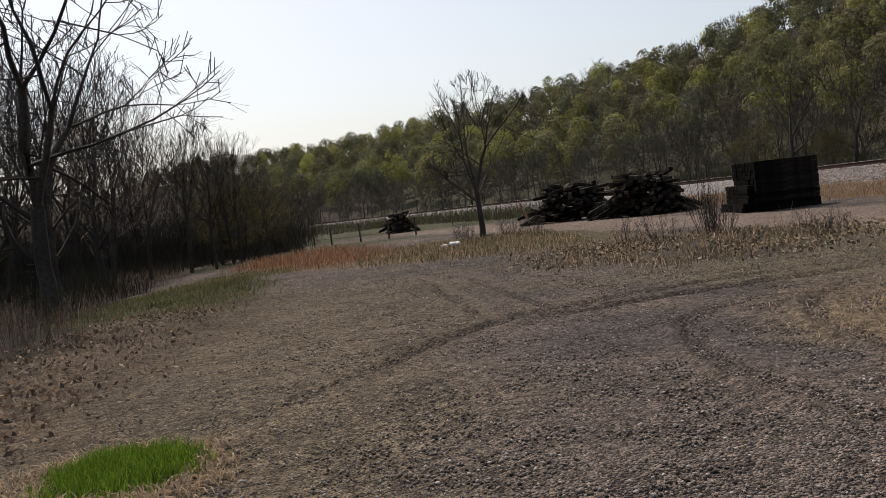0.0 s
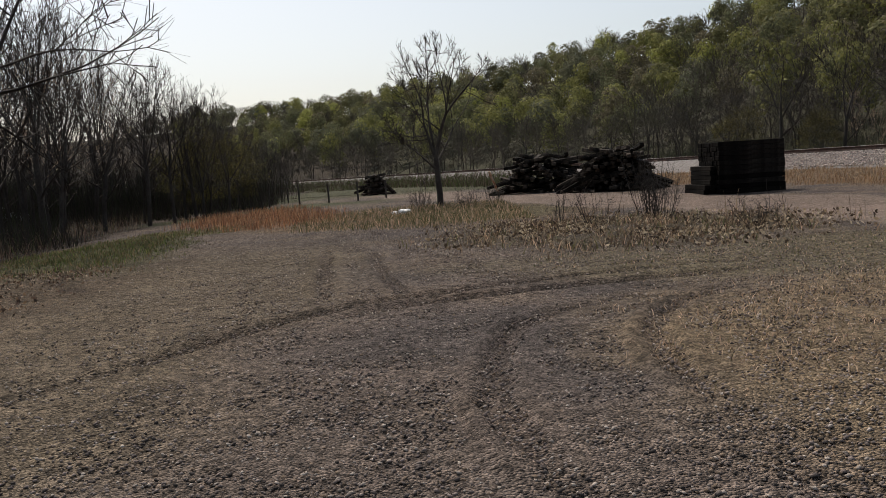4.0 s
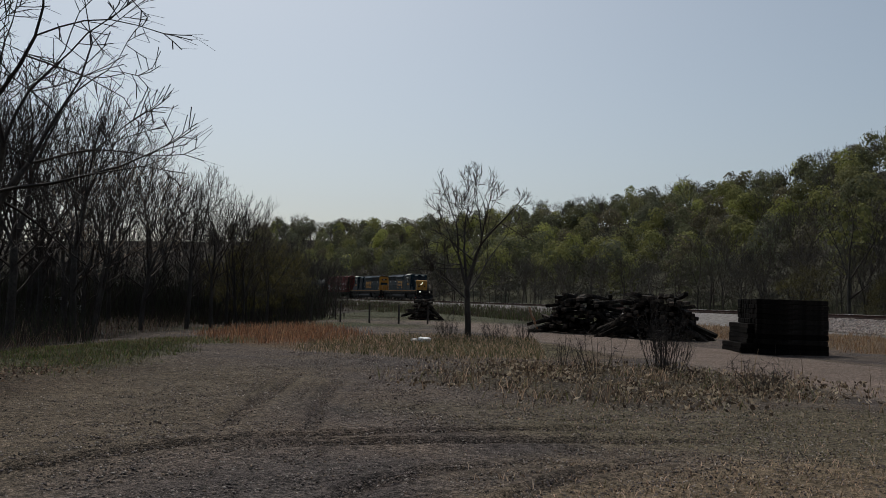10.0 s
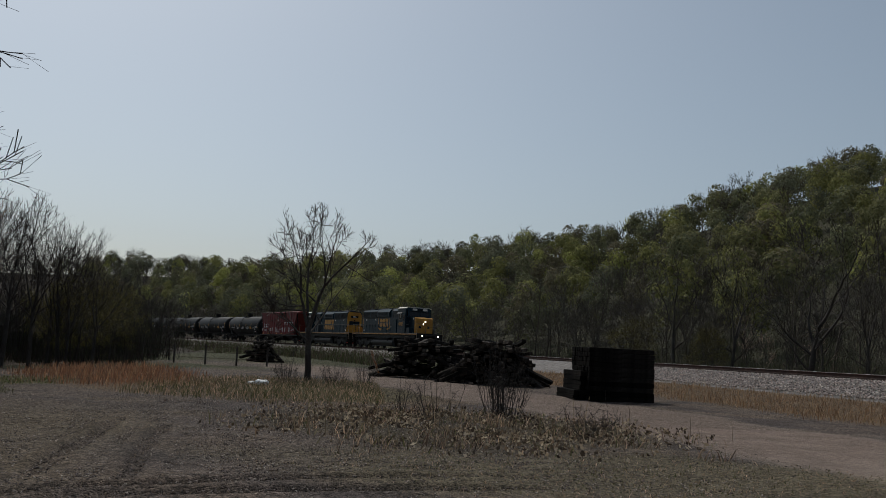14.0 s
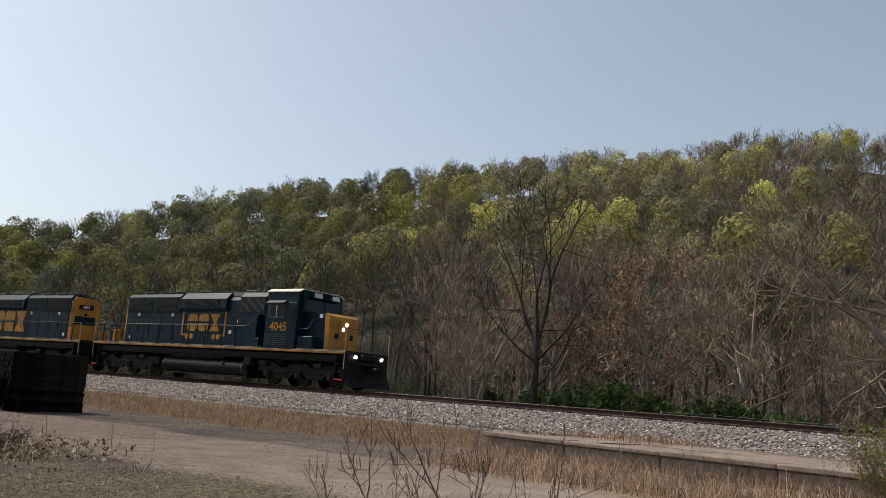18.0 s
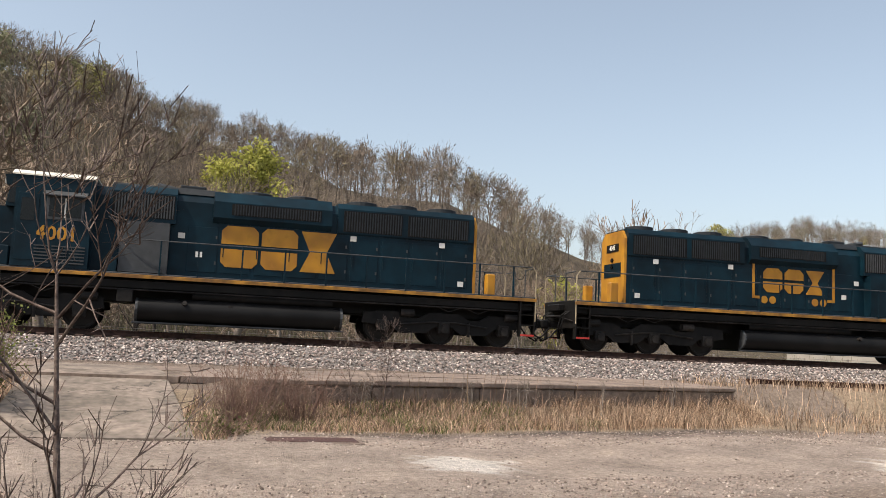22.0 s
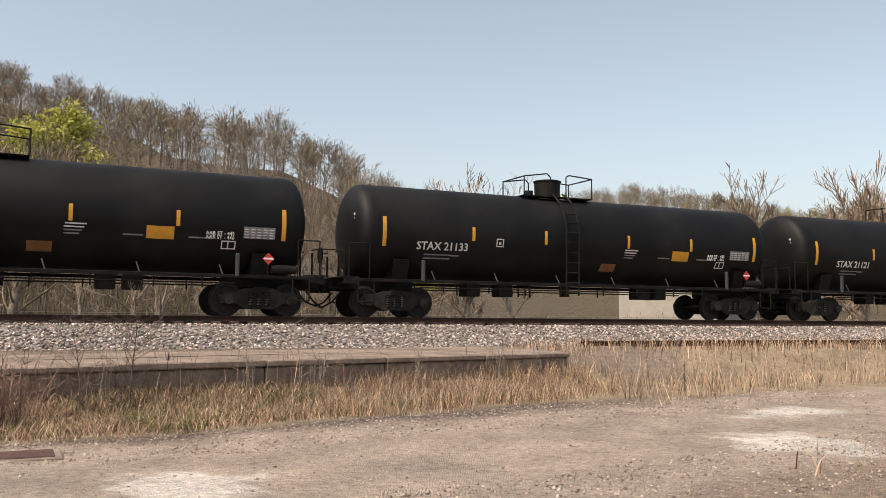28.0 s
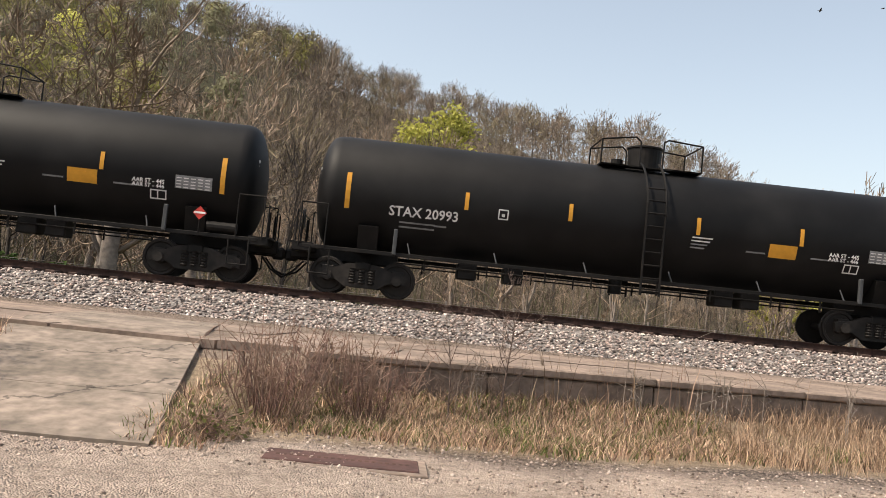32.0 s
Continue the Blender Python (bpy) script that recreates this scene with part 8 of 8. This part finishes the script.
def tie_pile(x, y, turn, length, wide, high, n, label, seed):
    """A dumped heap of ties, roughly in courses and slumping at its ends."""
    r = random.Random(seed)
    e = thing("tie_pile", pose(x, y, 0, 0, 0, turn), label, "tie pile", "tie piles")
    rows = max(3, int(high / 0.2))
    for k in range(rows):
        span = length * (1 - 0.3 * k / rows)
        m = max(3, int(n * (1 - 0.3 * k / rows) / rows))
        for j in range(m):
            u = -span / 2 + span * (j + r.random()) / m
            part("tie", r.choice(GREY_TIES), None, e, at=pose(u, r.uniform(-wide, wide) * 0.3, 0.12 + k * high / rows, r.uniform(-12, 12), r.uniform(-9, 9), 90 + r.gauss(0, 22)))
    for j in range(n // 6):
        s = r.choice((-1, 1))
        part("tie", r.choice(GREY_TIES), None, e, at=pose(s * length * 0.5 + r.uniform(-0.5, 0.5), r.uniform(-wide, wide) * 0.6, 0.35 + r.random() * 0.5, r.uniform(-20, 20), s * r.uniform(15, 40), r.gauss(0, 25)))
    return e


tie_pile(8.1, 52.0, -8, 4.0, 2.2, 2.1, 105, "jumbled heap of old grey-black ties beside the dirt road", 1)
tie_pile(11.3, 47.2, -12, 3.4, 2.2, 2.2, 130, "dumped heap of black ties with ends showing", 2)
tie_pile(-3.2, 73.0, 5, 1.2, 1.6, 1.6, 40, "small dark heap of ties far along the road", 3)
lean = thing("leaning_plank", pose(5.2, 51.2, 0.75, 0, 68, 20), "pale plank leaning on the tie heap", "plank")
part("board", Shape().box(-0.7, 0.7, -0.12, 0.12, -0.03, 0.03, 0.006), M_WOODPOST, lean)

# ---- fence by the woods ----
fence = thing("wire_fence", pose(0, 0, 0), "old post-and-wire fence along the woods", "fence")
fp = [(-1.5, 59.5), (-3.3, 58.6), (-5.2, 58.5), (-7.2, 58.9), (-9.4, 59.9), (-11.8, 61.3), (-14.2, 63.0), (-16.8, 64.9), (-19.6, 67.0), (-22.5, 69)]
for x, y in fp:
    part("fence_post", Shape().cyl((x, y, -0.6), (x + random.uniform(-0.06, 0.06), y, 1.25), 0.06, 8), M_BARK, fence)
for z in (0.4, 0.75, 1.1):
    part("fence_wire", Shape().rod([(x, y, z) for x, y in fp], 0.012, 4), M_RUST, fence)
# fence beyond the line
back_fence = thing("steel_fence", pose(0, 0, 0), "pale steel fence posts beyond the track", "fence")
pts = [on_line(s, -10.5) for s in np.arange(10, 90, 2.6)]
for x, y, _ in pts:
    z = float(at_land(np.array([x]), np.array([y]))[0])
    part("fence_post", Shape().cyl((x, y, z - 0.3), (x, y, z + 1.75), 0.045, 8), M_TIN, back_fence)
for zz in (0.35, 1.05, 1.7):
    tops = [(x, y, float(at_land(np.array([x]), np.array([y]))[0]) + zz) for x, y, _ in pts]
    for a, b in zip(tops, tops[1:]):
        part("fence_wire", Shape().cyl(a, b, 0.012, 4), M_TIN, back_fence)

# ---- scrap rails and post ----
pile = thing("rail_pile", pose(28.0, -26.8, 0.0, 0, 0, -85), "stacked rusty scrap rails lying by the road", "rail pile")
rp = Shape().prism([(dx, dz) for dx, dz in ((-0.037, 0.18), (0.037, 0.18), (0.037, 0.145), (0.010, 0.13), (0.010, 0.035), (0.072, 0.015), (0.072, 0), (-0.072, 0), (-0.072, 0.015), (-0.010, 0.035), (-0.010, 0.13), (-0.037, 0.145))], -5.95, 5.95, "x").mesh("scrap_rail", M_RUST2)
z0 = float(at_land(np.array([26.5]), np.array([-26.8]))[0]) - 0.04
for k, n in enumerate((12, 9, 6, 4)):
    for j in range(n):
        part("scrap_rail", rp, None, pile, at=pose(random.uniform(-0.9, 0.9), (j - n / 2) * 0.34 + random.uniform(-0.1, 0.1), z0 + 0.02 + k * 0.185, 0, random.uniform(-0.4, 0.4), random.uniform(-2.5, 2.5)))
heap = thing("scrap_heap", pose(28.3, -35.2, 0), "heap of rusty track scrap beyond the rails", "scrap heap")
rr = np.random.default_rng(8)
ring = [(2.5, 0.0), (2.0, 0.35), (1.3, 0.75), (0.6, 1.0)]
mv = [(r0 * (1 + rr.normal(0, 0.07)) * math.cos(k * 0.3927), r0 * math.sin(k * 0.3927), z0_ + 0.1 * rr.normal() * (z0_ > 0)) for r0, z0_ in ring for k in range(16)] + [(0, 0, 1.1)]
mf = [(i * 16 + k, i * 16 + (k + 1) % 16, i * 16 + 16 + (k + 1) % 16, i * 16 + 16 + k) for i in range(3) for k in range(16)] + [(48 + k, 48 + (k + 1) % 16, 64) for k in range(16)]
part("scrap_mound", Shape().add(mv, mf, pose(0, 0, float(at_land(np.array([26.2]), np.array([-35.2]))[0]) - 0.12)), M_RUST2, heap, "rust-brown mound of small scrap")
hz = float(at_land(np.array([26.2]), np.array([-35.2]))[0]) - 0.1
for i in range(260):
    a, d = random.uniform(0, 6.28), 2.6 * math.sqrt(random.random())
    part("scrap_plate", rp_small if i else (rp_small := Shape().box(-0.18, 0.18, -0.09, 0.09, -0.02, 0.02, 0.005).mesh("scrap_plate", M_RUST2)), None, heap, at=pose(math.cos(a) * d, math.sin(a) * d, hz + 0.05 + random.random() ** 0.5 * 1.15 * (1 - d / 2.7), random.uniform(-50, 50), random.uniform(-50, 50), random.uniform(0, 360)))
post = thing("wooden_post", pose(14.3, -12.0, 0.0, 3, -2, 25), "weathered square timber post with orange rot", "post")
part("timber", Shape().add([(-0.13, -0.12, -0.1), (0.13, -0.12, -0.1), (0.13, 0.12, -0.1), (-0.13, 0.12, -0.1), (-0.12, -0.11, 0.78), (0.12, -0.11, 0.82), (0.12, 0.11, 0.78), (-0.12, 0.11, 0.81)], [(0, 1, 2, 3), (4, 5, 6, 7), (0, 1, 5, 4), (1, 2, 6, 5), (2, 3, 7, 6), (3, 0, 4, 7)]), M_WOODPOST, post)
for i in range(5):
    part("splinter", Shape().prism([(-0.03, 0), (0.03, 0), (0.012, 0.5 + 0.05 * i), (-0.01, 0.45)], -0.012, 0.012), M_RUST, post, at=pose(-0.08 + i * 0.04, -0.113, 0.12, 0, 0, 0))
slab = thing("old_slab", pose(12.0, -8.3, 0.0, 0, 0, -20), "dark weathered slab sunk in the weeds", "slab")
part("slab_top", Shape().box(-1.5, 1.5, -1.0, 1.0, -0.1, 0.05, 0.02), mat("dark_slab", (0.10, 0.08, 0.07), 0.95, vary=0.3, scale=5, bump=0.004), slab)


# ---- litter ----
def litter(x, y, s, seed, nm="litter", lb="crumpled white litter among the weeds"):
    r = random.Random(seed)
    bm = bmesh.new()
    bmesh.ops.create_icosphere(bm, subdivisions=2, radius=s)
    for v in bm.verts:
        v.co = Vector((v.co.x * 1.3, v.co.y, v.co.z * 0.6)) * r.uniform(0.6, 1.15)
    me = bpy.data.meshes.new(nm)
    bm.to_mesh(me)
    bm.free()
    me.materials.append(M_TRASH)
    ob = new(nm, me)
    ob.matrix_basis = pose(x, y, float(at_land(np.array([x]), np.array([y]))[0]) + s * 0.35, 0, 0, seed * 40)
    tagged(ob, lb, "litter")


for i, (x, y, s) in enumerate(((11.9, -6.0, 0.10), (11.3, -5.2, 0.09), (12.0, -7.0, 0.08), (0.63, 35.5, 0.22), (0.2, 35.9, 0.12))):
    litter(x, y, s, i + 1)


# ---- far buildings, poles and cars ----
def shed(name, az, r, w, d, eave, ridge, turn, label, wall=M_BUILD, bays=4, roofm=M_TIN):
    x, y = polar(az, r)
    z = float(at_land(np.array([x]), np.array([y]))[0]) - 0.3
    e = thing(name, pose(x, y, z, 0, 0, turn), label, "shed")
    part("wall", Shape().prism([(-d / 2, 0), (d / 2, 0), (d / 2, eave), (0, ridge), (-d / 2, eave)], -w / 2, w / 2, "x"), wall, e)
    for s in (1, -1):
        part("roof", Shape().add([(-w / 2 - 0.4, 0, ridge + 0.08), (w / 2 + 0.4, 0, ridge + 0.08), (w / 2 + 0.4, s * (d / 2 + 0.5), eave), (-w / 2 - 0.4, s * (d / 2 + 0.5), eave), (-w / 2 - 0.4, 0, ridge + 0.22), (w / 2 + 0.4, 0, ridge + 0.22), (w / 2 + 0.4, s * (d / 2 + 0.5), eave + 0.14), (-w / 2 - 0.4, s * (d / 2 + 0.5), eave + 0.14)], [(0, 1, 2, 3), (4, 5, 6, 7), (0, 1, 5, 4), (1, 2, 6, 5), (2, 3, 7, 6), (3, 0, 4, 7)]), roofm, e)
        for k in range(bays):
            xx = -w / 2 + w * (k + 0.5) / bays
            part("window", Shape().box(xx - 0.6, xx + 0.6, s * d / 2 - 0.03, s * d / 2 + 0.03, eave * 0.45, eave * 0.75), M_GLASS, e)
    part("door", Shape().box(w / 2 - 0.03, w / 2 + 0.03, -1.2, 1.2, 0.2, min(3, eave - 0.4)), M_GREY, e)
    for k in range(2):
        part("roof_vent", Shape().cyl((-w / 4 + k * w / 2, 0, ridge), (-w / 4 + k * w / 2, 0, ridge + 0.9), 0.35, 10).cyl((-w / 4 + k * w / 2, 0, ridge + 0.9), (-w / 4 + k * w / 2, 0, ridge + 1.15), 0.5, 10, 0.1), M_GREY, e)
    return e


shed("white_shed", -122.0, 68, 6.8, 7, 4.6, 6.4, 40, "pale gabled shed beyond the track", bays=0)
shed("low_shed", -152.0, 135, 34, 18, 3.6, 8.4, 62, "long pale metal-roofed shed far down the line", bays=0)
shed("low_shed", -160.5, 120, 40, 14, 2.8, 5.6, 70, "long low metal-roofed shed far down the line", bays=0)
shed("low_shed", -158, 180, 60, 20, 5.0, 8.5, 75, "brown-roofed warehouse far down the line", M_BROWNPAINT, 10, M_BROWNPAINT)
for az, r, h in ((-156.0, 128, 10.8), (-158.4, 150, 11)):
    x, y = polar(az, r)
    e = thing("utility_pole", pose(x, y, -0.2, 0, 0, 60), "wooden utility pole with crossarm", "utility pole")
    part("pole", Shape().cyl((0, 0, 0), (0, 0, h), 0.16, 10, 0.10), M_BARK, e)
    part("crossarm", Shape().box(-1.2, 1.2, -0.06, 0.06, h - 0.9, h - 0.75), M_BARK, e)
    for xx in (-1.0, -0.4, 0.4, 1.0):
        part("insulator", Shape().cyl((xx, 0, h - 0.75), (xx, 0, h - 0.6), 0.05, 8), M_WHITE, e)
for az, r in ((28.6, 74), (31.2, 78)):
    x, y = polar(az, r)
    e = thing("parked_car", pose(x, y, float(at_land(np.array([x]), np.array([y]))[0]), 0, 0, 20), "pale parked car behind the woods", "car")
    part("body", Shape().prism([(-2.2, 0.35), (2.2, 0.35), (2.25, 0.8), (1.3, 0.95), (0.6, 1.45), (-1.2, 1.48), (-2.1, 0.95), (-2.25, 0.7)], -0.85, 0.85), M_CAR, e)
    part("glasshouse", Shape().prism([(1.1, 0.98), (0.55, 1.38), (-1.1, 1.4), (-1.8, 0.98)], -0.87, 0.87), M_GLASS, e)
    for xx in (-1.35, 1.35):
        for yy in (-0.8, 0.8):
            part("wheel", Shape().cyl((xx, yy - 0.1, 0.33), (xx, yy + 0.1, 0.33), 0.33, 14), M_BLACK, e)


# ---- motion ----
def front_at(t):
    """How far along the line the train's front coupler is."""
    drift = np.interp(t, [0, 12, 14, 16, 18, 20, 22, 24, 26, 28, 30, 32], [0.0, 0.08, 0.11, 0.05, -0.20, -0.20, 0.0, -0.35, 0.0, 0.12, -0.15, -0.8])
    return 61.97 + 15.15 * (t - 22) + float(drift)


# birds crossing the sky: place at 30 s and speed
BIRDS = []
for place, speed in (((66.8, 0.4, 18.7), (-0.3, -5.2, 2.8)), ((66.9, -2.0, 17.8), (-0.3, -6.8, 2.3)), ((66.9, -3.0, 17.4), (-0.8, -8.0, 2.5)), ((66.3, -7.0, 18.1), (-1.5, -10.2, 2.8))):
    bird = thing("bird", pose(*place), "dark bird on spread wings against the sky", "bird", "birds over the train")
    bird.scale = (0.62, 0.62, 0.62)
    part("body", Shape().lathe([(-0.17, 0.004), (-0.12, 0.035), (0.0, 0.055), (0.10, 0.045), (0.15, 0.03), (0.19, 0.004)], 8, "x"), M_BARK, bird)
    part("tail", Shape().add([(-0.13, -0.02, 0.0), (-0.13, 0.02, 0.0), (-0.28, 0.05, 0.005), (-0.28, -0.05, 0.005), (-0.13, -0.02, 0.012), (-0.13, 0.02, 0.012), (-0.28, 0.05, 0.01), (-0.28, -0.05, 0.01)], [(0, 1, 2, 3), (4, 5, 6, 7), (0, 1, 5, 4), (1, 2, 6, 5), (2, 3, 7, 6), (3, 0, 4, 7)]), M_BARK, bird)
    for s in (1, -1):
        part("wing", Shape().prism([(0.08, s * 0.03), (0.10, s * 0.25), (-0.02, s * 0.48), (-0.06, s * 0.25), (-0.07, s * 0.03)], 0.02, 0.035, "z"), M_BARK, bird)
    BIRDS.append((bird, place, speed))

CONSIST = []
back = 0.0
for ob, ln, turned, centres in ((loco_a, LOCO_L, False, 6.63), (loco_b, LOCO_L, True, 6.63), (hopper_car, HOPPER_L, False, 6.9)) + tuple((c, TANK_L, False, 6.75) for c in tank_cars):
    CONSIST.append((ob, back, ln, turned, centres))
    back += ln


def motions():
    for ob, behind, length, turned, centres in CONSIST:
        rows = []
        for k in range(65):
            t = k * 0.5
            mid = front_at(t) - behind - length / 2
            x0, y0, _ = on_line(mid - centres)
            x1, y1, _ = on_line(mid + centres)
            a = math.degrees(math.atan2(y1 - y0, x1 - x0)) + (180 if turned else 0)
            rows.append((t, pose((x0 + x1) / 2, (y0 + y1) / 2, RAIL_Z + 0.004, 0, 0, a)))
        walk(ob, rows)
    for k, (bird, p, v) in enumerate(BIRDS):
        at = lambda t: tuple(p[i] + v[i] * (t - 30) for i in range(3))
        a = math.degrees(math.atan2(v[1], v[0]))
        rows = [(0, pose(400 + 6 * k, 60 - 8 * k, 115, 0, 0, 190)), (26, pose(112 + k, 28 - 3 * k, 20, 0, 4, 215))]
        walk(bird, rows + [(t, pose(*at(t), 12 * (-1) ** k, -10, a)) for t in (29.0, 29.5, 30, 30.5, 31, 32)])
    for w, x, r, way in SPIN:
        walk(w, [(k / 25, pose(x, 0, r, 0, way * math.degrees((front_at(k / 25) - front_at(0)) / r), 0)) for k in range(801)])


motions()
